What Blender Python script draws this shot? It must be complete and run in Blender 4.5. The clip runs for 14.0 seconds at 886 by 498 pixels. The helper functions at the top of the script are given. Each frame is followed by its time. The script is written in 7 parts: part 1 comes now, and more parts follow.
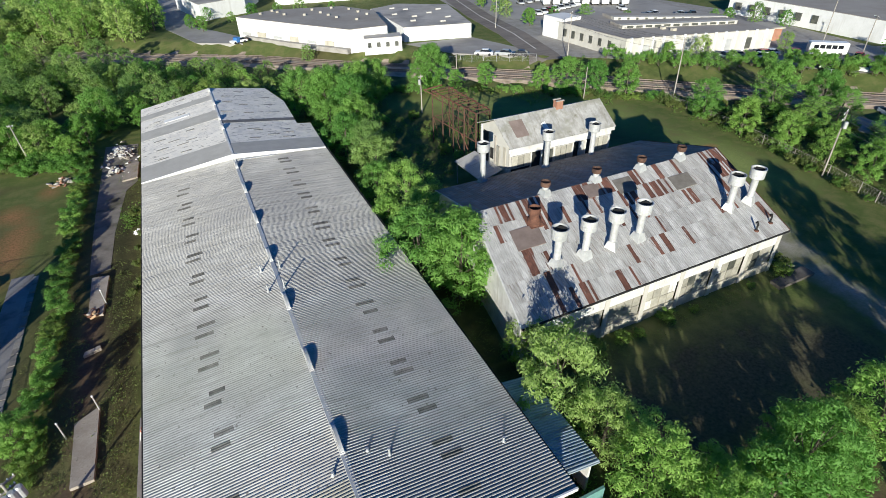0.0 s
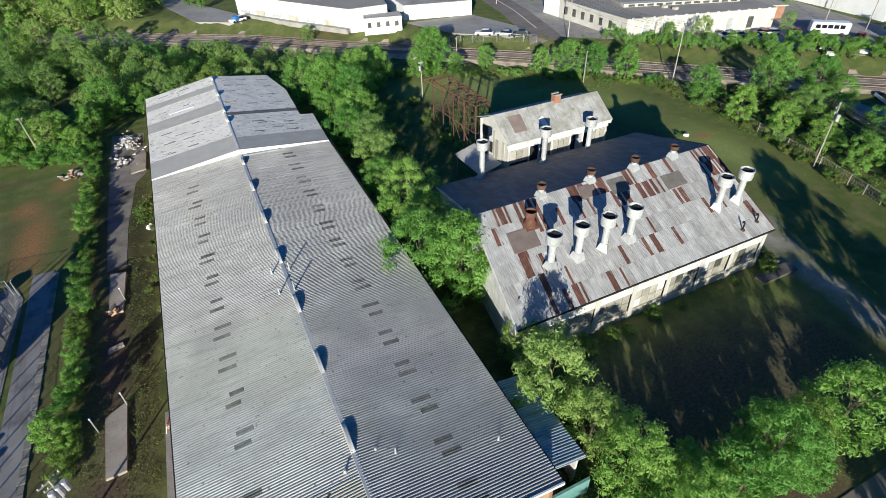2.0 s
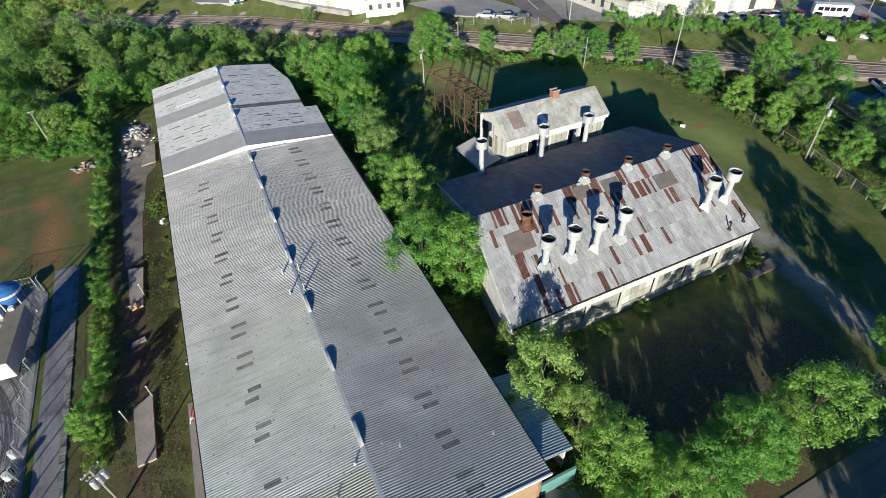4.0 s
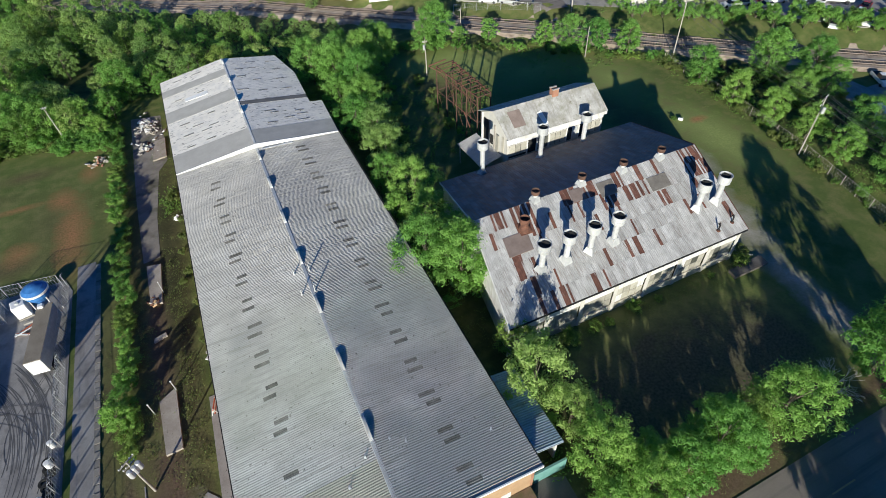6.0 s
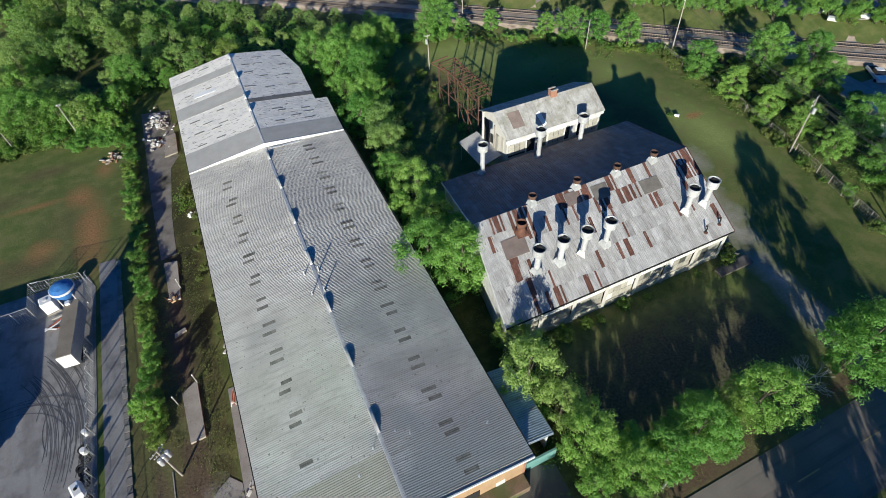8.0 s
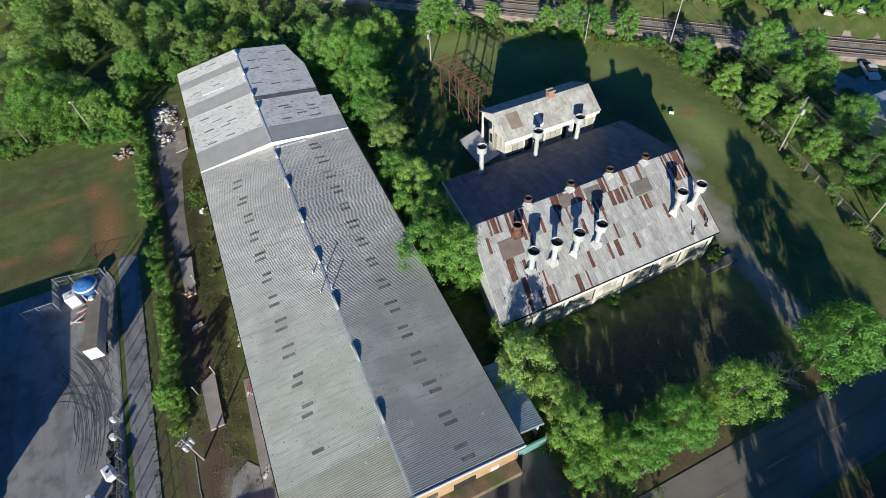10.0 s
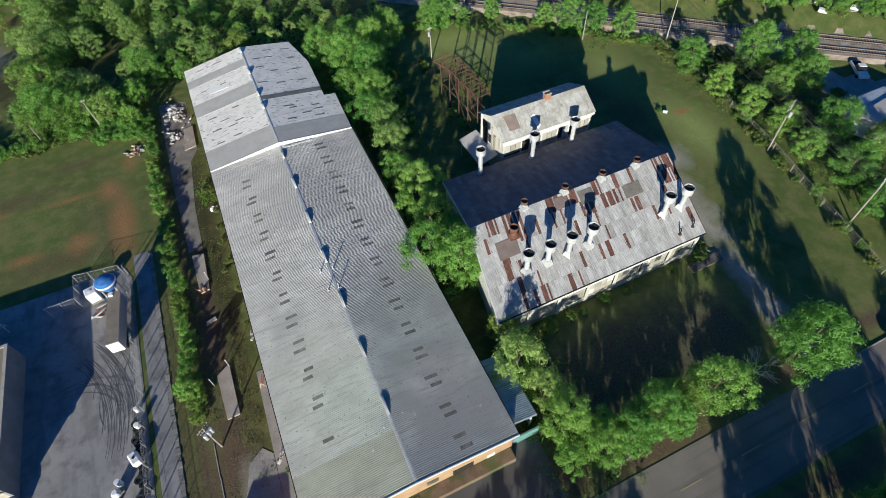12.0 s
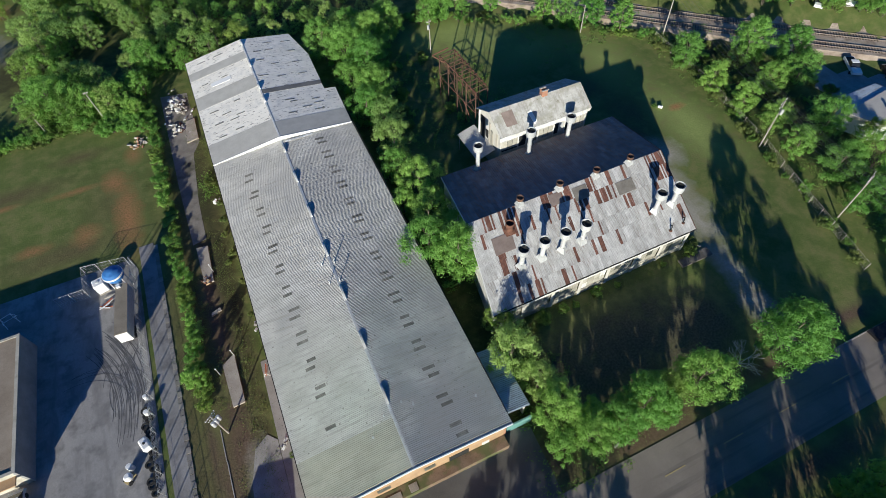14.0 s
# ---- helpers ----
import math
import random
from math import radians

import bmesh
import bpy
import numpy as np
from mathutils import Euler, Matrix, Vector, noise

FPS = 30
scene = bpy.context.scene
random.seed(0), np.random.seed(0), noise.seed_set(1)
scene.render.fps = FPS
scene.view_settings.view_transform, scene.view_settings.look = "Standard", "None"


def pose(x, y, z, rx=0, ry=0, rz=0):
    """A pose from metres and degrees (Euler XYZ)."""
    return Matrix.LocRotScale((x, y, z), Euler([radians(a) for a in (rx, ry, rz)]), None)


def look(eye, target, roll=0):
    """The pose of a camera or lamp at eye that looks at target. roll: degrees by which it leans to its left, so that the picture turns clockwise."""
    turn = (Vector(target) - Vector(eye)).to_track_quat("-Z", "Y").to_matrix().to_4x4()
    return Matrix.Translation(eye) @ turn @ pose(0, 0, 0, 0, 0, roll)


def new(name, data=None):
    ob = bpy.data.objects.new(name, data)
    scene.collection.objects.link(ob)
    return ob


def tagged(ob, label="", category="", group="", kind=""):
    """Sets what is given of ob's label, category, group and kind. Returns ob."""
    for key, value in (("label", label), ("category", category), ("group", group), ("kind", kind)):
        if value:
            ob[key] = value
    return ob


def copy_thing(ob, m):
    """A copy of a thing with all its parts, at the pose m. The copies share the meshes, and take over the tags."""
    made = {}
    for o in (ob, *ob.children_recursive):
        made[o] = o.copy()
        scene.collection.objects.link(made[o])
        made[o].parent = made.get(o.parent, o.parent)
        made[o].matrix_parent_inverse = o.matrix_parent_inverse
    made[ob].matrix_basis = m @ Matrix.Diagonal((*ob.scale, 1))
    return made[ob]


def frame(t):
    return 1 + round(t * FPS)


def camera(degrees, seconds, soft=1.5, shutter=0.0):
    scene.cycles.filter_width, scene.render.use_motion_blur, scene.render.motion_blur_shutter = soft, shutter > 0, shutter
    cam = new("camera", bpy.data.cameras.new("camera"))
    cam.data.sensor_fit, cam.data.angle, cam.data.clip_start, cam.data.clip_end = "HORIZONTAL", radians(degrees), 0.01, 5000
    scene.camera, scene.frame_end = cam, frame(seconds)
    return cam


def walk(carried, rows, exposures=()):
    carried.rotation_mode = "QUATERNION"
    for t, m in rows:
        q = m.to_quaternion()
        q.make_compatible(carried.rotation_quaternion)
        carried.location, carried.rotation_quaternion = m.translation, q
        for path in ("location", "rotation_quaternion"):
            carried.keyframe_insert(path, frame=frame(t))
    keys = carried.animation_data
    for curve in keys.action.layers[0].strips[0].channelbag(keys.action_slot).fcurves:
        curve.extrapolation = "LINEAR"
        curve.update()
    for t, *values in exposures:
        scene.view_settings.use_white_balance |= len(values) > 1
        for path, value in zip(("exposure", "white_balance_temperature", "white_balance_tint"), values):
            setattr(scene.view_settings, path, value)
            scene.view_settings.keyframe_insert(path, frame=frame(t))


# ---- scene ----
cam = camera(80.4, 14.0, soft=0.65)
PATH = [
    (0, (-2.557, -48.53, 36.191), (-1.859, -47.026, 35.074), -1.6),
    (0.5, (-2.528, -48.577, 37.282), (-1.836, -47.086, 36.142), -1.6),
    (1, (-2.5, -48.627, 38.401), (-1.82, -47.153, 37.234), -1.8),
    (1.5, (-2.469, -48.7, 39.565), (-1.8, -47.242, 38.37), -1.9),
    (2, (-2.466, -48.806, 40.722), (-1.807, -47.365, 39.502), -2.0),
    (2.5, (-2.382, -48.909, 41.912), (-1.735, -47.484, 40.667), -2.2),
    (3, (-2.334, -49.019, 43.1), (-1.698, -47.61, 41.831), -2.3),
    (5.5, (-2.139, -49.354, 48.848), (-1.557, -48.02, 47.477), -2.7),
    (6, (-2.054, -49.355, 50.126), (-1.484, -48.037, 48.734), -2.9),
    (6.5, (-1.992, -49.445, 51.339), (-1.433, -48.142, 49.928), -2.9),
    (7, (-1.798, -49.563, 52.611), (-1.253, -48.273, 51.183), -3.2),
    (7.5, (-1.875, -49.621, 53.767), (-1.335, -48.346, 52.324), -3.2),
    (8, (-1.817, -49.743, 55.075), (-1.289, -48.482, 53.615), -3.3),
    (10.5, (-1.598, -50.328, 61.196), (-1.112, -49.137, 59.665), -3.5),
    (11, (-1.727, -50.43, 62.412), (-1.245, -49.252, 60.869), -3.5),
    (11.5, (-1.776, -50.552, 63.625), (-1.303, -49.387, 62.069), -3.6),
    (12, (-1.703, -50.649, 64.772), (-1.237, -49.497, 63.205), -3.6),
    (12.5, (-1.577, -50.78, 65.93), (-1.119, -49.642, 64.351), -3.7),
    (13, (-1.554, -50.85, 66.93), (-1.101, -49.724, 65.341), -3.6),
    (13.5, (-1.673, -50.866, 67.293), (-1.222, -49.75, 65.696), -3.5),
    (14, (-1.645, -50.933, 67.5), (-1.194, -49.826, 65.896), -3.2),
]
walk(cam, [(t, look(eye, target, roll)) for t, eye, target, roll in PATH])

# ---- light: low morning sun under a clear sky ----
SUN_AZ, SUN_EL = 33.5, 14.0          # degrees from +y towards +x to which shadows fall; height of the sun
world = bpy.data.worlds.new("world")
scene.world = world
world.use_nodes = True
wn = world.node_tree
sky = wn.nodes.new("ShaderNodeTexSky")
sky.sky_type, sky.sun_disc = "NISHITA", False
sky.sun_elevation, sky.sun_rotation = radians(SUN_EL), radians(SUN_AZ + 180)
sky.air_density, sky.dust_density, sky.ozone_density = 1.0, 0.3, 4.0
wn.nodes["Background"].inputs["Strength"].default_value = 0.075
deep = wn.nodes.new("ShaderNodeHueSaturation")      # a clear, deep blue morning sky
deep.inputs["Hue"].default_value, deep.inputs["Saturation"].default_value = 0.515, 1.3
wn.links.new(sky.outputs["Color"], deep.inputs["Color"])
wn.links.new(deep.outputs["Color"], wn.nodes["Background"].inputs["Color"])
sun = new("sun", bpy.data.lights.new("sun", "SUN"))
sun.data.energy, sun.data.angle, sun.data.color = 5.0, radians(0.53), (1.0, 0.98, 0.865)
_d = Vector((math.sin(radians(SUN_AZ)), math.cos(radians(SUN_AZ)), -math.tan(radians(SUN_EL))))
sun.matrix_world = Matrix.Translation((-40, -70, 60)) @ _d.to_track_quat("-Z", "Y").to_matrix().to_4x4()
scene.view_settings.exposure = 0.5

# ---- small helpers ----
RNG = random.Random(7)


def link_mesh(name, bm, material, smooth=False):
    me = bpy.data.meshes.new(name)
    bmesh.ops.recalc_face_normals(bm, faces=bm.faces)
    bm.to_mesh(me)
    bm.free()
    if material:
        me.materials.append(material)
    if smooth:
        me.polygons.foreach_set("use_smooth", [True] * len(me.polygons))
    return me


def part(name, bm, material, parent=None, label="", smooth=False):
    """Link a bmesh as one mesh object, under a thing or a part."""
    ob = new(name, link_mesh(name, bm, material, smooth))
    if parent:
        ob.parent = parent
    if label:
        ob["label"] = label
    return ob


def data_part(name, me, parent, m=None, label=""):
    ob = new(name, me)
    ob.parent = parent
    if m is not None:
        ob.matrix_basis = m
    if label:
        ob["label"] = label
    return ob


def thing(name, label, category, group="", kind="", m=None):
    ob = new(name)
    ob.empty_display_size = 0.3
    tagged(ob, label, category, group, kind)
    if m is not None:
        ob.matrix_basis = m
    return ob


def box(bm, x0, x1, y0, y1, z0, z1, bevel=0.0):
    r = bmesh.ops.create_cube(bm, size=1.0)
    for v in r["verts"]:
        v.co = Vector((x0 + (v.co.x + 0.5) * (x1 - x0), y0 + (v.co.y + 0.5) * (y1 - y0), z0 + (v.co.z + 0.5) * (z1 - z0)))
    if bevel:
        edges = list({e for v in r["verts"] for e in v.link_edges})
        bmesh.ops.bevel(bm, geom=edges, offset=bevel, segments=1, affect="EDGES")
    return bm


def B():
    return bmesh.new()


def lathe(bm, profile, n=16, cx=0.0, cy=0.0, cap=True):
    """A turned body from (radius, z) rows."""
    rings = []
    for r, z in profile:
        rings.append([bm.verts.new((cx + r * math.cos(2 * math.pi * k / n), cy + r * math.sin(2 * math.pi * k / n), z)) for k in range(n)])
    for a, b in zip(rings, rings[1:]):
        for k in range(n):
            bm.faces.new((a[k], a[(k + 1) % n], b[(k + 1) % n], b[k]))
    if cap:
        bm.faces.new(rings[0][::-1])
        bm.faces.new(rings[-1])
    return bm


def rod(bm, p, q, r0, r1=None, n=6):
    """A round bar from p to q."""
    p, q = Vector(p), Vector(q)
    r1 = r0 if r1 is None else r1
    t = (q - p).normalized()
    a = t.orthogonal().normalized()
    b = t.cross(a)
    rings = [[bm.verts.new(c + r * (a * math.cos(2 * math.pi * k / n) + b * math.sin(2 * math.pi * k / n))) for k in range(n)] for c, r in ((p, r0), (q, r1))]
    for k in range(n):
        bm.faces.new((rings[0][k], rings[0][(k + 1) % n], rings[1][(k + 1) % n], rings[1][k]))
    bm.faces.new(rings[0][::-1])
    bm.faces.new(rings[1])
    return bm


def cable(bm, pts, r, n=4):
    """A continuous thin tube through points."""
    pts = [Vector(q) for q in pts]
    rings = []
    for k, q in enumerate(pts):
        t = (pts[min(k + 1, len(pts) - 1)] - pts[max(k - 1, 0)]).normalized()
        a = t.cross(Vector((0, 0, 1)))
        a = (a if a.length > 0.05 else Vector((1, 0, 0))).normalized()
        b = a.cross(t)
        rings.append([bm.verts.new(q + r * (a * math.cos(2 * math.pi * i / n) + b * math.sin(2 * math.pi * i / n))) for i in range(n)])
    for u, v in zip(rings, rings[1:]):
        for i in range(n):
            bm.faces.new((u[i], u[(i + 1) % n], v[(i + 1) % n], v[i]))
    return bm


def beam(bm, p, q, w, h):
    """A square bar from p to q."""
    p, q = Vector(p), Vector(q)
    t = (q - p).normalized()
    a = t.cross(Vector((0, 0, 1)))
    a = (a if a.length > 0.05 else Vector((1, 0, 0))).normalized()
    b = a.cross(t)
    c = [[bm.verts.new(e + a * sx * w / 2 + b * sz * h / 2) for sx, sz in ((-1, -1), (1, -1), (1, 1), (-1, 1))] for e in (p, q)]
    for k in range(4):
        bm.faces.new((c[0][k], c[0][(k + 1) % 4], c[1][(k + 1) % 4], c[1][k]))
    bm.faces.new(c[0][::-1])
    bm.faces.new(c[1])
    return bm


def slab(bm, pts, z0, z1):
    """An upright prism over a plan outline; z1 may be a function of (x, y)."""
    top = z1 if callable(z1) else (lambda x, y: z1)
    bot = z0 if callable(z0) else (lambda x, y: z0)
    lo = [bm.verts.new((x, y, bot(x, y))) for x, y in pts]
    hi = [bm.verts.new((x, y, top(x, y))) for x, y in pts]
    n = len(pts)
    bm.faces.new(lo[::-1])
    bm.faces.new(hi)
    for k in range(n):
        bm.faces.new((lo[k], lo[(k + 1) % n], hi[(k + 1) % n], hi[k]))
    return bm


def smooth01(t):
    t = min(1.0, max(0.0, t))
    return t * t * (3 - 2 * t)


RAIL = [(-40.0, 136.0), (9.7, 101.5), (30.0, 82.6), (53.0, 62.2), (66.5, 50.4), (81.8, 33.9), (97.0, 19.5), (111.5, 6.2), (120.0, -1.0), (150.0, -34.0), (184.0, -72.0)]


def rail_side(x, y):
    """Signed distance to the south edge of the railway, positive beyond it."""
    best, side = 1e9, 0
    for (ax, ay), (bx, by) in zip(RAIL, RAIL[1:]):
        dx, dy = bx - ax, by - ay
        u = min(1, max(0, ((x - ax) * dx + (y - ay) * dy) / (dx * dx + dy * dy)))
        d = math.hypot(x - ax - u * dx, y - ay - u * dy)
        if d < best:
            best, side = d, 1 if dx * (y - ay) - dy * (x - ax) > 0 else -1
    return best * side


def land(x, y):
    """Height of the ground."""
    side = rail_side(x, y)
    return 0.6 * smooth01((side + 3.5) / 3.5) + 2.3 * smooth01((side - 9.8) / 3.2)


# ---- materials ----
def mat(name, c1, c2, scale=1.0, rough=0.8, metal=0.0, bump=0.15, fine=12.0, speck=None, speck_amt=0.5, streak=None, rnd=0.0, spec=0.4, stretch=(1, 1, 1), island=0.0, wash=None):
    """Two tones mixed by broad and fine noise, with optional specks, streaks, per-piece variation and fine relief."""
    m = bpy.data.materials.new(name)
    m.use_nodes = True
    nt = m.node_tree
    N, L = nt.nodes.new, nt.links.new
    bs = nt.nodes["Principled BSDF"]
    tc = N("ShaderNodeTexCoord")
    mp = N("ShaderNodeMapping")
    mp.inputs["Scale"].default_value = stretch
    L(tc.outputs["Object"], mp.inputs["Vector"])
    vec = mp.outputs["Vector"]
    oi = N("ShaderNodeObjectInfo")
    if rnd:
        off = N("ShaderNodeVectorMath")
        off.operation = "MULTIPLY_ADD"
        L(oi.outputs["Random"], off.inputs[0])
        off.inputs[1].default_value = (91, 57, 33)
        L(vec, off.inputs[2])
        vec = off.outputs[0]

    def noise_node(sc, detail=4.0, v=None):
        n = N("ShaderNodeTexNoise")
        n.inputs["Scale"].default_value, n.inputs["Detail"].default_value, n.inputs["Roughness"].default_value = sc, detail, 0.6
        L(v or vec, n.inputs["Vector"])
        return n.outputs["Fac"]

    def ramp(fac, lo, hi):
        r = N("ShaderNodeMapRange")
        r.inputs[1].default_value, r.inputs[2].default_value = lo, hi
        L(fac, r.inputs[0])
        return r.outputs[0]

    def mix(fac, a, b):
        x = N("ShaderNodeMix")
        x.data_type = "RGBA"
        for sock, val in ((x.inputs[0], fac), (x.inputs[6], a), (x.inputs[7], b)):
            if isinstance(val, (int, float)):
                sock.default_value = val
            elif isinstance(val, tuple):
                sock.default_value = (*val, 1)
            else:
                L(val, sock)
        return x.outputs[2]

    broad, small = noise_node(scale, 5), noise_node(fine, 4)
    half = N("ShaderNodeMath")
    half.operation = "MULTIPLY_ADD"
    L(small, half.inputs[0])
    half.inputs[1].default_value = 0.45
    L(broad, half.inputs[2])
    col = mix(ramp(half.outputs[0], 0.55, 0.9), c1, c2)
    if wash:
        col = mix(ramp(noise_node(wash[1], 3), wash[2], wash[3]), col, wash[0])
    if speck:
        col = mix(ramp(noise_node(fine * 0.55, 6), 0.72 - 0.25 * speck_amt, 0.78 - 0.2 * speck_amt), col, speck)
    if streak:
        sm = N("ShaderNodeMapping")
        sm.inputs["Scale"].default_value = streak[1]
        L(vec, sm.inputs["Vector"])
        col = mix(ramp(noise_node(1.0, 5, sm.outputs["Vector"]), streak[2], streak[3]), col, streak[0])
    if rnd or island:
        h = N("ShaderNodeHueSaturation")
        src = oi.outputs["Random"]
        if island:
            gm = N("ShaderNodeNewGeometry")
            src = gm.outputs["Random Per Island"]
        amt = island or rnd
        r = N("ShaderNodeMapRange")
        r.inputs[3].default_value, r.inputs[4].default_value = 1 - amt, 1 + amt
        L(src, r.inputs[0])
        L(r.outputs[0], h.inputs["Value"])
        L(col, h.inputs["Color"])
        col = h.outputs["Color"]
    L(col, bs.inputs["Base Color"])
    rr = N("ShaderNodeMapRange")
    rr.inputs[3].default_value, rr.inputs[4].default_value = max(0.05, rough - 0.12), min(1, rough + 0.12)
    L(small, rr.inputs[0])
    L(rr.outputs[0], bs.inputs["Roughness"])
    bs.inputs["Metallic"].default_value = metal
    bs.inputs["Specular IOR Level"].default_value = spec
    if bump:
        bp = N("ShaderNodeBump")
        bp.inputs["Strength"].default_value, bp.inputs["Distance"].default_value = bump, 0.05
        L(small, bp.inputs["Height"])
        L(bp.outputs["Normal"], bs.inputs["Normal"])
    return m


def leaf_mat(name, dark, light, back):
    m = bpy.data.materials.new(name)
    m.use_nodes = True
    nt = m.node_tree
    N, L = nt.nodes.new, nt.links.new
    bs, out = nt.nodes["Principled BSDF"], nt.nodes["Material Output"]
    gm, oi, tc = N("ShaderNodeNewGeometry"), N("ShaderNodeObjectInfo"), N("ShaderNodeTexCoord")
    nz = N("ShaderNodeTexNoise")
    nz.inputs["Scale"].default_value = 0.5
    L(tc.outputs["Object"], nz.inputs["Vector"])
    ad = N("ShaderNodeMath")
    ad.operation = "MULTIPLY_ADD"
    L(gm.outputs["Random Per Island"], ad.inputs[0])
    ad.inputs[1].default_value = 0.48
    L(nz.outputs["Fac"], ad.inputs[2])
    mr = N("ShaderNodeMapRange")
    mr.inputs[1].default_value, mr.inputs[2].default_value = 0.38, 1.02
    L(ad.outputs[0], mr.inputs[0])
    mx = N("ShaderNodeMix")
    mx.data_type = "RGBA"
    mx.inputs[6].default_value, mx.inputs[7].default_value = (*dark, 1), (*light, 1)
    L(mr.outputs[0], mx.inputs[0])
    hs = N("ShaderNodeHueSaturation")
    hr, vr = N("ShaderNodeMapRange"), N("ShaderNodeMapRange")
    hr.inputs[3].default_value, hr.inputs[4].default_value = 0.480, 0.522
    vr.inputs[3].default_value, vr.inputs[4].default_value = 1.2, 0.75
    L(oi.outputs["Random"], hr.inputs[0])
    L(oi.outputs["Random"], vr.inputs[0])
    L(hr.outputs[0], hs.inputs["Hue"])
    L(vr.outputs[0], hs.inputs["Value"])
    L(mx.outputs[2], hs.inputs["Color"])
    L(hs.outputs["Color"], bs.inputs["Base Color"])
    bs.inputs["Roughness"].default_value = 0.6
    bs.inputs["Specular IOR Level"].default_value = 0.25
    tr = N("ShaderNodeBsdfTranslucent")
    tr.inputs["Color"].default_value = (*back, 1)
    sh = N("ShaderNodeMixShader")
    sh.inputs[0].default_value = 0.46
    L(bs.outputs[0], sh.inputs[1])
    L(tr.outputs[0], sh.inputs[2])
    L(sh.outputs[0], out.inputs["Surface"])
    return m


LEAF = leaf_mat("leaves", (0.12, 0.245, 0.05), (0.275, 0.49, 0.118), (0.25, 0.51, 0.09))
LEAF_PALE = leaf_mat("pale leaves", (0.175, 0.265, 0.075), (0.37, 0.52, 0.165), (0.33, 0.54, 0.12))
LEAF_DARK = leaf_mat("dark leaves", (0.10, 0.18, 0.042), (0.26, 0.39, 0.092), (0.23, 0.40, 0.07))
WEED = leaf_mat("weeds", (0.085, 0.125, 0.033), (0.22, 0.27, 0.085), (0.18, 0.26, 0.065))
BARK = mat("bark", (0.09, 0.07, 0.05), (0.18, 0.15, 0.12), 2.0, 0.9, bump=0.6)
DEADWOOD = mat("dead wood", (0.46, 0.42, 0.36), (0.62, 0.575, 0.51), 2.0, 0.9, bump=0.5)
ROOF_GREY = mat("weathered roof steel", (0.46, 0.44, 0.395), (0.60, 0.58, 0.535), 0.3, 0.6, 0.1, 0.1, 5.0, speck=(0.20, 0.185, 0.165), speck_amt=0.4, streak=((0.36, 0.34, 0.305), (0.3, 2.6, 1), 0.5, 0.75), wash=((0.42, 0.405, 0.38), 0.09, 0.48, 0.62))
ROOF_TAN = mat("dull galvanised roof steel", (0.37, 0.35, 0.285), (0.47, 0.445, 0.365), 0.4, 0.6, 0.1, 0.1, 6.0, streak=((0.31, 0.295, 0.24), (0.15, 1.5, 1), 0.52, 0.75))
ROOF_WORN = mat("worn coated roof", (0.79, 0.745, 0.66), (0.89, 0.845, 0.765), 0.5, 0.7, 0.0, 0.1, 5.5, speck=(0.17, 0.15, 0.13), speck_amt=0.57, stretch=(0.3, 1, 1), streak=((0.62, 0.60, 0.56), (2.0, 0.4, 1), 0.5, 0.75))
ROOF_BAND = mat("plain grey membrane", (0.43, 0.41, 0.37), (0.52, 0.50, 0.455), 0.5, 0.8, 0.0, 0.1, 8.0)
ROOF_DARK = mat("dark roof strip", (0.15, 0.145, 0.135), (0.22, 0.21, 0.195), 0.5, 0.8, 0.0, 0.1, 8.0)
SKYLIGHT = mat("dirty fibreglass", (0.12, 0.115, 0.10), (0.25, 0.235, 0.205), 1.2, 0.6, 0.0, 0.05, 9.0, rnd=0.25)
WHITE = mat("white paint", (0.54, 0.53, 0.50), (0.72, 0.71, 0.68), 0.8, 0.6, 0.0, 0.08, 9.0, streak=((0.42, 0.38, 0.32), (1.5, 1.5, 0.2), 0.56, 0.8))
WHITE_CLEAN = mat("clean white wall", (0.74, 0.735, 0.71), (0.84, 0.835, 0.82), 0.4, 0.6, 0.0, 0.05, 7.0, streak=((0.6, 0.58, 0.53), (0.8, 0.8, 0.1), 0.58, 0.85))
GALV = mat("galvanised steel", (0.46, 0.465, 0.46), (0.60, 0.605, 0.595), 2.0, 0.45, 0.3, 0.08, 14.0, rnd=0.1)
RUST = mat("rusty steel", (0.09, 0.04, 0.028), (0.185, 0.085, 0.055), 2.0, 0.85, 0.1, 0.3, 14.0, speck=(0.08, 0.035, 0.025), speck_amt=0.5, rnd=0.2)
RUST_DARK = mat("dark rusted steel", (0.05, 0.03, 0.024), (0.12, 0.065, 0.045), 1.2, 0.85, 0.1, 0.3, 10.0, speck=(0.2, 0.085, 0.05), speck_amt=0.5, rnd=0.2)
# near-black; in openings and throats it stands in for unlit insides
DARK = mat("dark interior", (0.012, 0.012, 0.012), (0.03, 0.03, 0.028), 3.0, 0.9, bump=0)
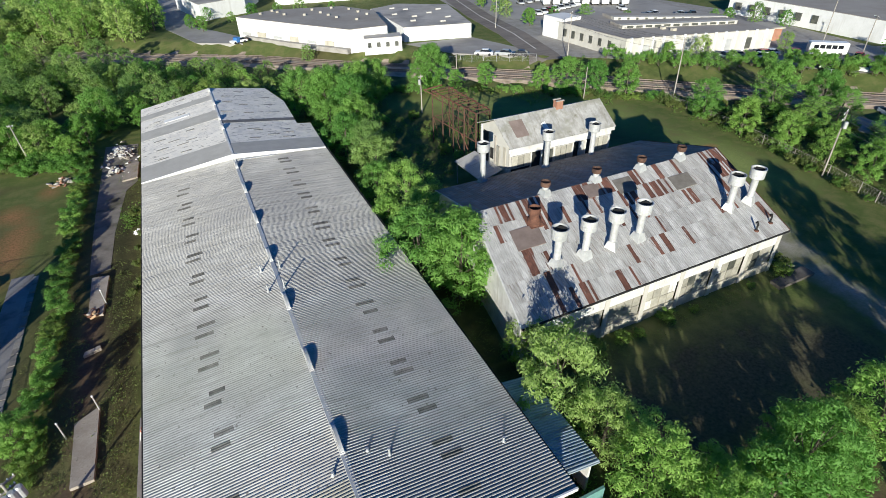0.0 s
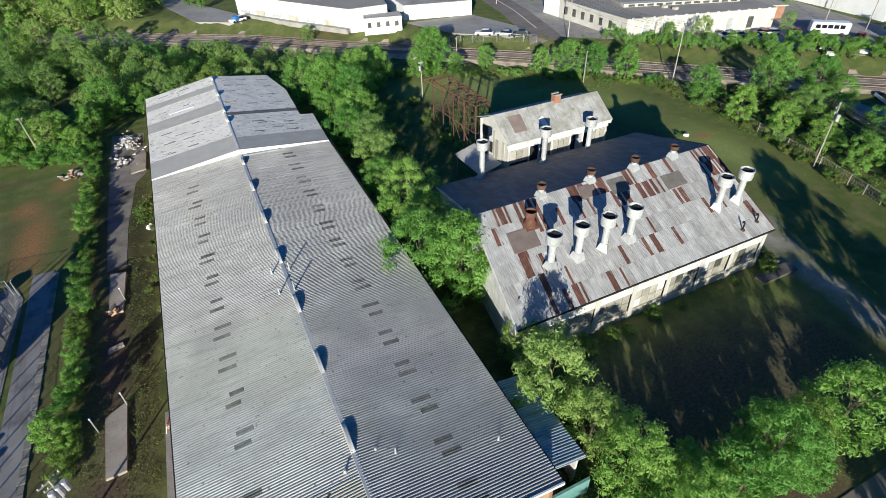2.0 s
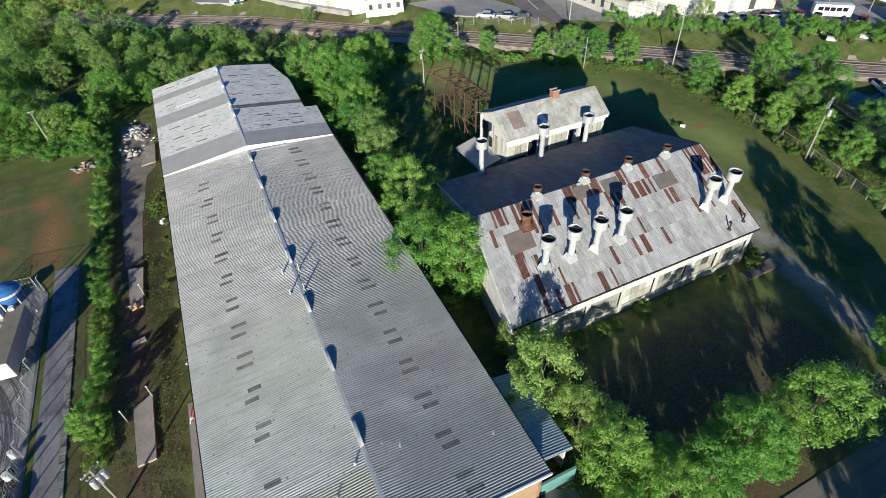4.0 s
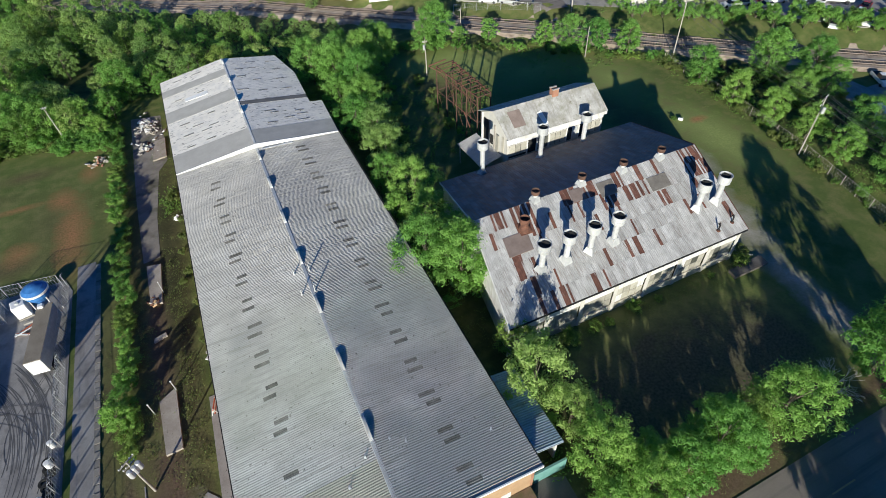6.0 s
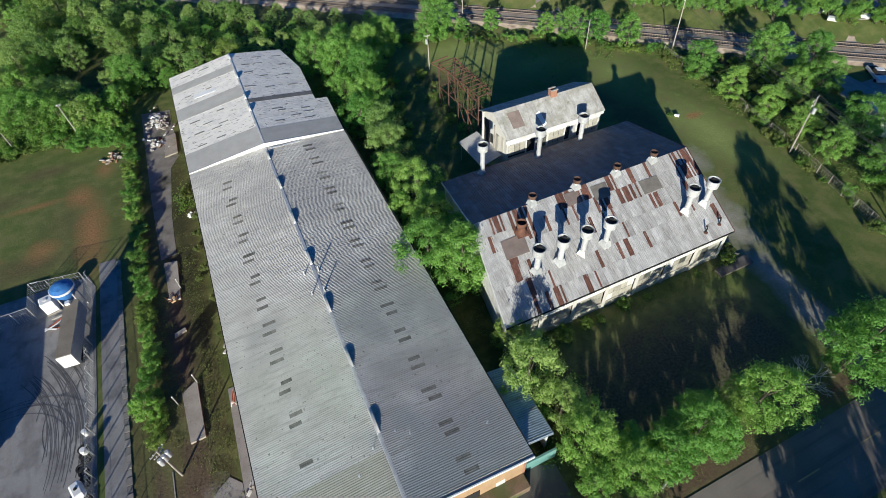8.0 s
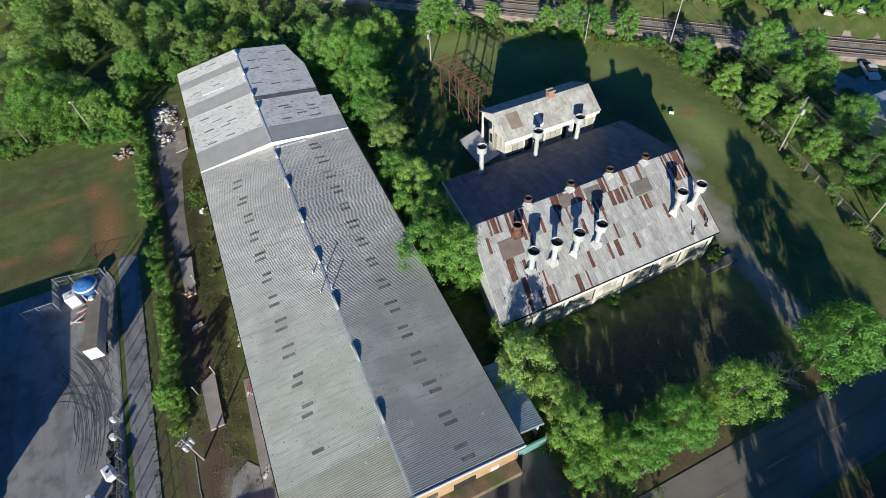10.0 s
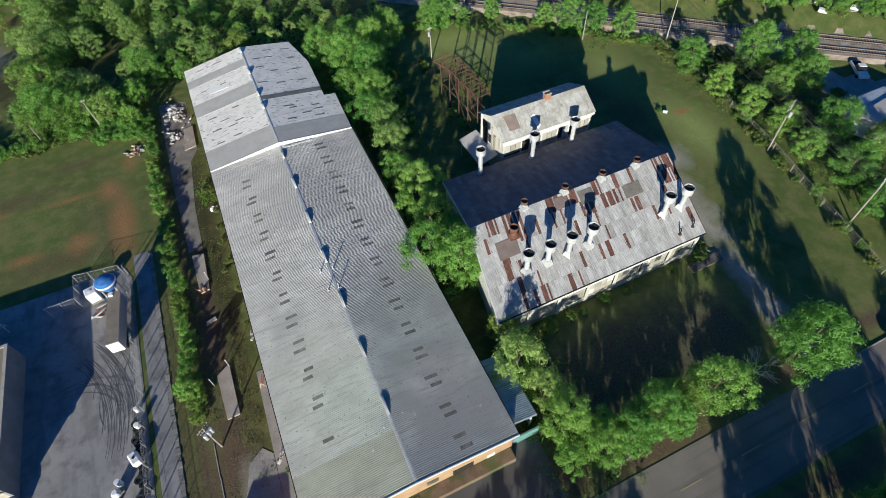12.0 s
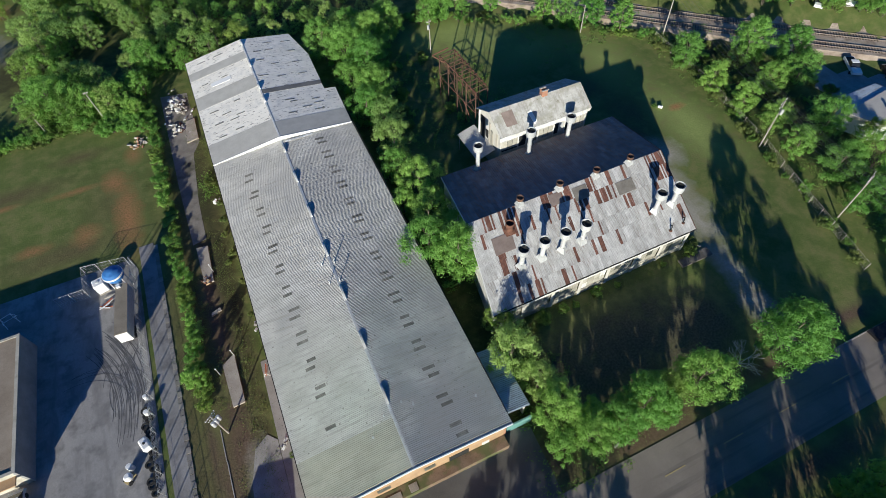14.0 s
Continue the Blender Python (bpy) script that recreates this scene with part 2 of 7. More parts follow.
SHEETS = [
    mat("pale grey sheet", (0.42, 0.41, 0.39), (0.62, 0.61, 0.59), 0.8, 0.55, 0.1, 0.08, 9.0, streak=((0.33, 0.315, 0.295), (9, 0.6, 1), 0.46, 0.7), rnd=0.12),
    mat("mid grey sheet", (0.37, 0.36, 0.34), (0.54, 0.53, 0.51), 0.8, 0.55, 0.1, 0.08, 9.0, streak=((0.27, 0.235, 0.21), (8, 0.5, 1), 0.48, 0.68), rnd=0.14),
    mat("rust streaked sheet", (0.38, 0.365, 0.345), (0.52, 0.50, 0.48), 0.8, 0.65, 0.1, 0.1, 9.0, streak=((0.115, 0.052, 0.038), (7.5, 0.22, 1), 0.54, 0.62), rnd=0.15),
    mat("rusted sheet", (0.10, 0.045, 0.034), (0.19, 0.085, 0.06), 1.2, 0.8, 0.1, 0.2, 9.0, streak=((0.34, 0.30, 0.28), (8, 0.25, 1), 0.6, 0.7), rnd=0.25),
]
CROOF = mat("weathered pale roof sheet", (0.28, 0.275, 0.255), (0.45, 0.44, 0.42), 0.7, 0.7, 0.0, 0.08, 3.5, streak=((0.25, 0.235, 0.205), (2.2, 0.4, 0.4), 0.5, 0.72), wash=((0.26, 0.255, 0.21), 0.5, 0.5, 0.66), speck=(0.17, 0.16, 0.12), speck_amt=0.4)
HATCH = mat("grey brown felt", (0.145, 0.13, 0.112), (0.225, 0.205, 0.18), 1.0, 0.9, 0, 0.1, 9.0, rnd=0.15)
BROWNP = mat("brown patch", (0.17, 0.13, 0.115), (0.23, 0.18, 0.16), 1.0, 0.8, 0, 0.1, 9.0)
TAN_WALL = mat("tan painted wall", (0.36, 0.225, 0.125), (0.46, 0.31, 0.185), 0.6, 0.85, 0, 0.15, 10.0, streak=((0.3, 0.2, 0.12), (1, 1, 0.15), 0.55, 0.8))
BRICK = mat("brick wall", (0.28, 0.13, 0.085), (0.38, 0.2, 0.13), 0.8, 0.9, 0, 0.3, 12.0)
BEIGE = mat("beige block wall", (0.40, 0.37, 0.30), (0.52, 0.485, 0.41), 0.6, 0.85, 0, 0.15, 10.0, streak=((0.3, 0.27, 0.21), (1, 1, 0.15), 0.52, 0.8))
WINDOWM = mat("grimy window", (0.05, 0.055, 0.05), (0.13, 0.13, 0.11), 1.4, 0.35, 0, 0.05, 9.0, rnd=0.25, spec=0.5)
BOARD = mat("boarded window", (0.28, 0.265, 0.22), (0.40, 0.38, 0.32), 1.4, 0.8, 0, 0.1, 9.0, rnd=0.25)
PAVE = mat("bleached asphalt", (0.30, 0.285, 0.262), (0.40, 0.38, 0.352), 0.1, 0.9, 0, 0.15, 6.0, wash=((0.24, 0.228, 0.212), 0.08, 0.5, 0.7))
PALE_WALL = mat("pale grey wall", (0.45, 0.43, 0.385), (0.56, 0.54, 0.49), 0.4, 0.8, 0, 0.08, 7.0, streak=((0.40, 0.38, 0.34), (0.8, 0.8, 0.1), 0.55, 0.85))
ASPHALT = mat("old asphalt", (0.083, 0.077, 0.07), (0.132, 0.123, 0.112), 0.15, 0.9, 0, 0.2, 9.0, wash=((0.16, 0.155, 0.15), 0.06, 0.5, 0.75))
YARD = mat("yard asphalt", (0.24, 0.228, 0.218), (0.345, 0.33, 0.315), 0.12, 0.88, 0, 0.25, 7.0, wash=((0.17, 0.162, 0.157), 0.45, 0.48, 0.7), streak=((0.20, 0.19, 0.182), (0.5, 0.12, 1), 0.5, 0.68))
ROADM = mat("road asphalt", (0.19, 0.163, 0.14), (0.25, 0.218, 0.188), 0.2, 0.9, 0, 0.2, 9.0, streak=((0.125, 0.11, 0.098), (0.03, 0.8, 1), 0.5, 0.7))
CONCRETE = mat("old concrete", (0.27, 0.25, 0.225), (0.38, 0.36, 0.33), 0.5, 0.9, 0, 0.2, 9.0, speck=(0.13, 0.115, 0.09), speck_amt=0.35)
LANE = mat("worn lane surface", (0.19, 0.17, 0.145), (0.29, 0.265, 0.23), 0.4, 0.9, 0, 0.2, 8.0, wash=((0.09, 0.085, 0.06), 0.25, 0.5, 0.7))
DARKSLAB = mat("dark speckled concrete", (0.10, 0.088, 0.075), (0.165, 0.148, 0.128), 0.6, 0.9, 0, 0.2, 8.0, speck=(0.06, 0.055, 0.04), speck_amt=0.4)
KERB = mat("stained kerb block", (0.22, 0.20, 0.175), (0.32, 0.295, 0.26), 0.5, 0.9, 0, 0.2, 8.0, island=0.2)
SLABM = mat("dirty old slab", (0.32, 0.275, 0.225), (0.45, 0.40, 0.34), 0.5, 0.9, 0, 0.2, 8.0, speck=(0.10, 0.09, 0.06), speck_amt=0.4)
DIRT = mat("bare dirt", (0.15, 0.10, 0.065), (0.235, 0.165, 0.115), 0.5, 0.95, 0, 0.3, 8.0, wash=((0.10, 0.11, 0.045), 0.3, 0.48, 0.6))
BALLAST = mat("railway ballast", (0.34, 0.265, 0.20), (0.50, 0.41, 0.325), 0.3, 0.95, 0, 0.5, 5.0, streak=((0.19, 0.14, 0.105), (0.5, 0.5, 1), 0.48, 0.7))
STEEL = mat("rail steel", (0.17, 0.13, 0.105), (0.27, 0.22, 0.19), 1.0, 0.5, 0.4, 0.05, 9.0)
SLEEPER = mat("sleeper timber", (0.10, 0.078, 0.062), (0.18, 0.14, 0.112), 1.0, 0.9, 0, 0.3, 9.0, island=0.3)
TIMBER = mat("weathered timber pole", (0.29, 0.26, 0.22), (0.42, 0.385, 0.34), 1.0, 0.9, 0, 0.3, 9.0, rnd=0.2)
LINE = mat("road paint", (0.55, 0.53, 0.47), (0.72, 0.70, 0.64), 1.0, 0.8, 0, 0.05, 9.0)
YELLOW = mat("worn yellow paint", (0.34, 0.27, 0.13), (0.42, 0.34, 0.18), 1.0, 0.8, 0, 0.05, 9.0)
BLUE = mat("blue paint", (0.03, 0.13, 0.36), (0.05, 0.19, 0.47), 1.0, 0.5, 0, 0.05, 9.0)
TEAL = mat("teal sheet", (0.10, 0.24, 0.22), (0.16, 0.33, 0.30), 0.8, 0.7, 0, 0.1, 9.0)
BLUEROOF = mat("blue grey roof sheet", (0.30, 0.36, 0.42), (0.42, 0.49, 0.56), 0.5, 0.5, 0.1, 0.1, 9.0, streak=((0.22, 0.22, 0.2), (0.4, 2.5, 1), 0.52, 0.7))
ORANGE = mat("orange red paint", (0.45, 0.10, 0.04), (0.58, 0.16, 0.07), 1.0, 0.6, 0, 0.05, 9.0)
GLASS = mat("dark car glass", (0.01, 0.012, 0.015), (0.02, 0.022, 0.026), 1.0, 0.08, 0, 0, 9.0, spec=0.5)
RUBBER = mat("rubber", (0.015, 0.015, 0.015), (0.03, 0.03, 0.03), 2.0, 0.9, 0, 0.1, 9.0)
FARROOF = mat("dark felt roof", (0.30, 0.27, 0.235), (0.39, 0.36, 0.32), 0.12, 0.9, 0, 0.1, 5.0, wash=((0.36, 0.335, 0.30), 0.08, 0.5, 0.75))
FARROOF_PALE = mat("pale felt roof", (0.39, 0.365, 0.33), (0.50, 0.47, 0.43), 0.12, 0.9, 0, 0.1, 5.0, wash=((0.2, 0.195, 0.19), 0.1, 0.5, 0.75))
WIRE = mat("wire", (0.05, 0.05, 0.05), (0.12, 0.12, 0.12), 1.0, 0.6, 0.2, 0, 9.0)
FENCE = mat("fence wire", (0.36, 0.365, 0.365), (0.48, 0.485, 0.485), 1.0, 0.5, 0.4, 0, 9.0)


def ground_mat():
    """Mown and rough grass with red clay, bare soil and leaf litter; some patches hold light or shade in their colour.
    """
    m = bpy.data.materials.new("grass and clay ground")
    m.use_nodes = True
    nt = m.node_tree
    N, L = nt.nodes.new, nt.links.new
    bs = nt.nodes["Principled BSDF"]
    tc = N("ShaderNodeTexCoord")
    vec = tc.outputs["Object"]

    def noise_node(sc, detail=5):
        n = N("ShaderNodeTexNoise")
        n.inputs["Scale"].default_value, n.inputs["Detail"].default_value, n.inputs["Roughness"].default_value = sc, detail, 0.65
        L(vec, n.inputs["Vector"])
        return n.outputs["Fac"]

    def ramp(fac, lo, hi, a=0.0, b=1.0):
        r = N("ShaderNodeMapRange")
        r.inputs[1].default_value, r.inputs[2].default_value, r.inputs[3].default_value, r.inputs[4].default_value = lo, hi, a, b
        L(fac, r.inputs[0])
        return r.outputs[0]

    def mix(fac, a, b):
        x = N("ShaderNodeMix")
        x.data_type = "RGBA"
        for sock, val in ((x.inputs[0], fac), (x.inputs[6], a), (x.inputs[7], b)):
            if isinstance(val, tuple):
                sock.default_value = (*val, 1)
            else:
                L(val, sock)
        return x.outputs[2]

    broad, mid, fine = noise_node(0.05), noise_node(0.35), noise_node(3.2, 10)

    def blob(cx, cy, rx, ry, edge=0.9):
        """1 inside an uneven oval patch."""
        a = N("ShaderNodeVectorMath")
        a.operation = "SUBTRACT"
        L(vec, a.inputs[0])
        a.inputs[1].default_value = (cx, cy, 0)
        b = N("ShaderNodeVectorMath")
        b.operation = "MULTIPLY"
        L(a.outputs[0], b.inputs[0])
        b.inputs[1].default_value = (1 / rx, 1 / ry, 0)
        c = N("ShaderNodeVectorMath")
        c.operation = "LENGTH"
        L(b.outputs[0], c.inputs[0])
        d = N("ShaderNodeMath")
        d.operation = "MULTIPLY_ADD"
        L(mid, d.inputs[0])
        d.inputs[1].default_value = 1.5
        L(c.outputs["Value"], d.inputs[2])
        return ramp(d.outputs[0], 1.75, 1.75 - edge)

    col = mix(ramp(broad, 0.35, 0.65), (0.095, 0.138, 0.037), (0.16, 0.195, 0.058))
    col = mix(ramp(mid, 0.45, 0.75), col, (0.205, 0.18, 0.08))
    col = mix(ramp(fine, 0.3, 0.75), col, mix(ramp(mid, 0.4, 0.6), (0.082, 0.115, 0.032), (0.165, 0.18, 0.062)))
    for spec in SOIL:
        col = mix(blob(*spec), col, mix(ramp(fine, 0.3, 0.7), (0.105, 0.07, 0.046), (0.175, 0.122, 0.082)))
    for spec in OLIVE:
        col = mix(blob(*spec), col, mix(ramp(fine, 0.3, 0.7), (0.09, 0.08, 0.036), (0.165, 0.145, 0.066)))
    for spec in LIT_MEADOW:
        col = mix(blob(*spec), col, mix(ramp(fine, 0.3, 0.7), (0.20, 0.265, 0.072), (0.33, 0.365, 0.125)))
    for spec in CLAY:
        col = mix(blob(*spec), col, mix(ramp(fine, 0.36, 0.56), mix(ramp(mid, 0.4, 0.6), (0.17, 0.13, 0.05), (0.30, 0.13, 0.055)), (0.42, 0.20, 0.095)))
    for spec in SPARSE_SHADED:
        col = mix(blob(*spec), col, mix(ramp(fine, 0.3, 0.7), (0.055, 0.052, 0.030), (0.15, 0.135, 0.085)))
    for spec in LITTER_SHADE:
        col = mix(blob(*spec), col, mix(ramp(fine, 0.3, 0.7), (0.04, 0.045, 0.02), (0.08, 0.075, 0.035)))
    for spec in GRAVEL:
        col = mix(blob(*spec), col, mix(ramp(fine, 0.3, 0.7), (0.31, 0.28, 0.22), (0.44, 0.405, 0.335)))
    L(col, bs.inputs["Base Color"])
    bs.inputs["Roughness"].default_value = 0.95
    bs.inputs["Specular IOR Level"].default_value = 0.15
    bp = N("ShaderNodeBump")
    bp.inputs["Strength"].default_value, bp.inputs["Distance"].default_value = 0.6, 0.09
    L(fine, bp.inputs["Height"])
    L(bp.outputs["Normal"], bs.inputs["Normal"])
    return m


# centre x, y and half-widths of the patches in the grass
CLAY = [(-28.6, 25.5, 3.0, 13, 1.1), (-30.4, 36, 2.6, 4, 1.2), (-37, 36.6, 6, 1.1, 1.5), (-35.4, 24.8, 3.4, 3.0, 1.3), (-49, 37.6, 4, 1.0, 1.5), (-26.4, 42, 2.2, 3.6, 1.5), (-44, 25, 4, 1.6, 1.4), (73.0, 7.2, 2.4, 1.3), (-56, 113, 9, 5)]
SOIL = [(-18, 5, 3.5, 40), (-18.2, 3, 1.6, 9), (-18.2, -5, 1.8, 9), (-20.5, -25, 2.6, 14), (-23.6, -30, 1.2, 14), (-16.5, -33, 3, 5), (60.5, 2, 5, 6), (28, -42.2, 14, 2.6), (55, -33, 3, 4), (5, -39, 14, 3), (63, -40.5, 10, 2.2), (48, -41.5, 12, 2.0), (16, -40, 4, 5), (45, -53.5, 22, 2.5), (30, -42.0, 12, 1.8), (-20, -30, 2, 10), (-18.0, -20, 2.4, 10), (-15.6, -30, 2.4, 6), (-22.2, -21, 1.1, 9), (-19.4, -22, 1.3, 7)]
# leaf litter under trees, its dark tone also standing in for their shade
LITTER_SHADE = [(17, 10, 5, 60), (18, -30, 5, 14), (-45, 80, 40, 22), (10, 75, 40, 14), (92, 0, 9, 45), (-16, 20, 3, 50)]
# weedy strips along lane and wall
OLIVE = [(25, 96, 24, 8), (39, 41, 6, 7), (95, 20, 8, 10), (64, 10, 6, 9), (61, 20, 6, 6), (-20.3, 5, 1.2, 40), (-24, -20, 2.3, 60), (-15.4, -8, 1.7, 40), (-15.0, 25, 1.8, 30), (-48, 40, 14, 3.5), (-38, 22, 9, 3), (-36, 46, 6, 2.5), (-58, 30, 10, 5), (-31, 30, 7, 12, 1.5), (-42, 22, 14, 5, 1.5)]
# thin weedy growth on the front lawn, coloured darker for the trees' shade
SPARSE_SHADED = [(34, -31, 17, 9, 0.7), (44, -33, 10, 7, 0.7), (24, -32, 7, 9, 0.7)]
# lush grass behind the buildings, its colour lifted for the low sun on it
LIT_MEADOW = [(58, 38, 16, 9, 1.3), (48, 46, 14, 7), (70, 26, 8, 14, 1.3), (-51, 70, 7, 12), (45, 52, 18, 6), (72, 2, 7, 16)]
GRAVEL = [(-57, 94, 11, 9), (-17.0, -27, 2.6, 6), (59.6, -9, 3.2, 10), (57.4, -17, 3.0, 8), (55.4, -26, 2.4, 9), (54.5, -36, 3, 8), (63, -2, 4, 5)]
GROUND = ground_mat()

# ---- ground ----
def ground_sheet():
    xs = np.concatenate([[-3500, -1600, -800, -450, -280], np.arange(-160, 241, 4.0), [280, 360, 500, 800, 1600, 3500]])
    ys = np.concatenate([[-3500, -1600, -800, -400, -220], np.arange(-120, 261, 4.0), [300, 380, 500, 800, 1600, 3500]])
    bm = B()
    grid = [[bm.verts.new((x, y, land(x, y) if -290 < x < 370 and -230 < y < 390 else (2.9 if rail_side(x, y) > 0 else 0))) for y in ys] for x in xs]
    for a in range(len(xs) - 1):
        for b in range(len(ys) - 1):
            bm.faces.new((grid[a][b], grid[a + 1][b], grid[a + 1][b + 1], grid[a][b + 1]))
    return tagged(part("ground", bm, GROUND, smooth=True), "rough mown grass with red clay patches", "ground", kind="structure")


ground_sheet()


def sheet(name, pts, z, material, label, category, drape=False, thick=0.12):
    bm = B()
    if drape:
        slab(bm, pts, lambda x, y: land(x, y) - 0.3, lambda x, y: land(x, y) + z)
    else:
        slab(bm, pts, z - thick, z)
    return tagged(part(name, bm, material), label, category, kind="structure")


def band(name, line, width, z, material, label, category, step=4.0, shoulder=0.0):
    """A strip of given width along a line, draped over the land."""
    pts = []
    for (ax, ay), (bx, by) in zip(line, line[1:]):
        n = max(1, int(math.hypot(bx - ax, by - ay) / step))
        pts += [(ax + (bx - ax) * k / n, ay + (by - ay) * k / n) for k in range(n)]
    pts.append(line[-1])
    bm = B()
    rows = []
    for k, (x, y) in enumerate(pts):
        (ax, ay), (bx, by) = pts[max(0, k - 1)], pts[min(len(pts) - 1, k + 1)]
        l = math.hypot(bx - ax, by - ay)
        nx, ny = -(by - ay) / l, (bx - ax) / l
        row = []
        for s, dz in ((-shoulder, -0.3), (shoulder, z), (0.5, z), (1.0 - shoulder, z), (1.0 + shoulder, -0.3)):
            px, py = x + nx * width * s, y + ny * width * s
            row.append(bm.verts.new((px, py, land(px, py) + dz)))
        rows.append(row)
    for a, b in zip(rows, rows[1:]):
        for k in range(4):
            bm.faces.new((a[k], b[k], b[k + 1], a[k + 1]))
    return tagged(part(name, bm, material), label, category, kind="structure")


# yard, lanes, road
sheet("yard_pavement", [(-75, -60), (-28.1, -60), (-28.1, 13.5), (-29, 16), (-75, 16)], 0.05, YARD, "worn grey asphalt yard with tyre marks", "pavement")
sheet("lane", [(-27.1, -60), (-25.3, -60), (-25.3, 18), (-27.6, 18)], 0.05, YARD, "narrow worn asphalt lane beside a kerb", "pavement")
bm = B()
for k in range(86):
    q = 0.03 * math.sin(k * 2.7)
    box(bm, -25.3 + q, -24.7 + q, -60 + 0.9 * k, -60 + 0.9 * k + 0.84, -0.1, 0.1 + q, 0.02)
tagged(part("kerb", bm, KERB), "low weathered block kerb along the lane", "kerb", kind="structure")
sheet("service_lane", [(-19.3, 14.5), (-17.1, 14.8), (-16.9, 24), (-15.8, 37), (-14.2, 40), (-14.2, 57), (-19.5, 58), (-19.6, 30)], 0.03, LANE, "broken service lane overgrown at its edges", "pavement")
sheet("apron", [(-14.6, -36), (-12.1, -36), (-12.1, -11), (-13.9, -11)], 0.06, CONCRETE, "stained concrete apron along the shed wall", "pavement")
sheet("apron", [(-19.4, -36), (-14.6, -36), (-14.3, -22.6), (-15.4, -21.4), (-17.2, -22.6), (-18.4, -26.5)], 0.05, CONCRETE, "old weedy concrete pad beside the lane", "pavement")
tagged(part("kerb", box(box(B(), -20.78, -20.66, -27.5, -22.6, -0.1, 0.07, 0.01), -20.84, -20.72, -22.55, -18.2, -0.1, 0.06, 0.01), CONCRETE), "short pale concrete kerb in rough grass", "kerb", kind="structure")
sheet("forecourt", [(-16, -43.4), (15, -43.4), (15.5, -35), (13, -34), (-12, -34), (-14, -31.5), (-18.5, -32.5), (-20, -43.4)], 0.05, ASPHALT, "dark asphalt forecourt at the gable end", "pavement")
sheet("road", [(-300, -51.0), (300, -51.0), (300, -43.4), (-300, -43.4)], 0.06, ROADM, "two-lane asphalt road", "road")
bm = B()
for k in range(-8, 14):
    box(bm, 9.0 * k, 9.0 * k + 3, -47.0, -46.87, 0.05, 0.075)
tagged(part("road_marking", bm, YELLOW), "worn yellow dashes along the road's middle", "marking", kind="structure")
bm = B()
for k in range(20):
    box(bm, 60 + 3 * k, 62.97 + 3 * k, -43.55, -43.38, -0.1, 0.16, 0.02)
tagged(part("kerb", bm, CONCRETE), "low concrete kerb beside the road", "kerb", kind="structure")

# slabs on the service lane
slabs = thing("concrete_slabs", "old concrete slabs lying along the service lane", "slab", kind="structure")
for pts in ([(-18.6, -16.0), (-17.0, -15.9), (-17.0, -8.2), (-18.8, -9.4)], [(-18.8, -0.7), (-17.3, -0.2), (-17.4, 0.3), (-18.7, -0.1)], [(-18.8, 6.0), (-17.4, 5.6), (-17.1, 13.1), (-18.9, 13.4)], [(-16.4, 40.5), (-14.2, 41), (-14.0, 47.5), (-15.8, 47)]):
    part("slab", slab(B(), pts, 0.0, 0.28), SLABM, slabs)

# railway on its low bank
railway = band("railway", RAIL, 10.6, 0.35, BALLAST, "brown ballasted railway with two tracks", "railway", shoulder=0.07)


def along(line, offset, step):
    """Points at a sideways offset from a line, with headings."""
    out = []
    for (ax, ay), (bx, by) in zip(line, line[1:]):
        l = math.hypot(bx - ax, by - ay)
        ux, uy = (bx - ax) / l, (by - ay) / l
        k = 0.0
        while k < l:
            out.append((ax + ux * k - uy * offset, ay + uy * k + ux * offset, ux, uy))
            k += step
    return out


for off in (3.0, 7.6):
    for side in (-0.75, 0.75):
        pts = along(RAIL, off + side, 6.0)
        bm = B()
        for (x, y, *_), (u, v, *_) in zip(pts, pts[1:]):
            beam(bm, (x, y, land(x, y) + 0.5), (u, v, land(u, v) + 0.5), 0.09, 0.16)
        part("rail", bm, STEEL, railway)
bm = B()
for off in (3.0, 7.6):
    for x, y, ux, uy in along(RAIL[1:9], off, 0.56):
        z = land(x, y) + 0.36
        beam(bm, (x + uy * 1.25, y - ux * 1.25, z), (x - uy * 1.25, y + ux * 1.25, z), 0.24, 0.12)
tagged(part("sleepers", bm, SLEEPER, railway), "timber sleepers under the rails", kind="stuff")


# ---- long shed ----
LOW_R, LOW_E = 6.5, 5.5
Y0, YS, Y1 = -35.0, 25.3, 58.2
RIB, RIB_D = ((0.0, 0), (0.26, 0), (0.5, 1), (0.76, 1)), 0.091      # corrugation of the low roof


def low_eave(y):
    """Where the low roof's east eave runs; the shed widens to the north."""
    return 12.45 + 0.5 * (y - Y0) / (YS - Y0)


def low_z(x, y):
    return LOW_R - (LOW_R - LOW_E) * abs(x) / (12.0 if x < 0 else low_eave(y))


def high_ridge(y):
    return 7.15 + 0.5 * (y - YS) / (Y1 - YS)


def high_z(x, y):
    return high_ridge(y) - (high_ridge(y) - 5.58) * abs(x) / (12.0 if x < 0 else 13.5)


def east_depth(y):
    """The east slope's sheets are pressed flatter to the north."""
    return RIB_D * (1 - 0.52 * smooth01((y + 16) / 18))


def rib_lines(y0, y1, pitch, seed=0):
    """Where the ribs begin; old sheets never lie quite evenly, the northern ones least of all."""
    n, r = max(1, round((y1 - y0) / pitch)), random.Random(seed)
    ys = [y0 + k * (y1 - y0) / n for k in range(n + 1)]
    if seed:
        ys[1:-1] = [y + r.uniform(-1, 1) * pitch * (0.05 + 0.2 * smooth01((y + 18) / 22)) for y in ys[1:-1]]
    return ys


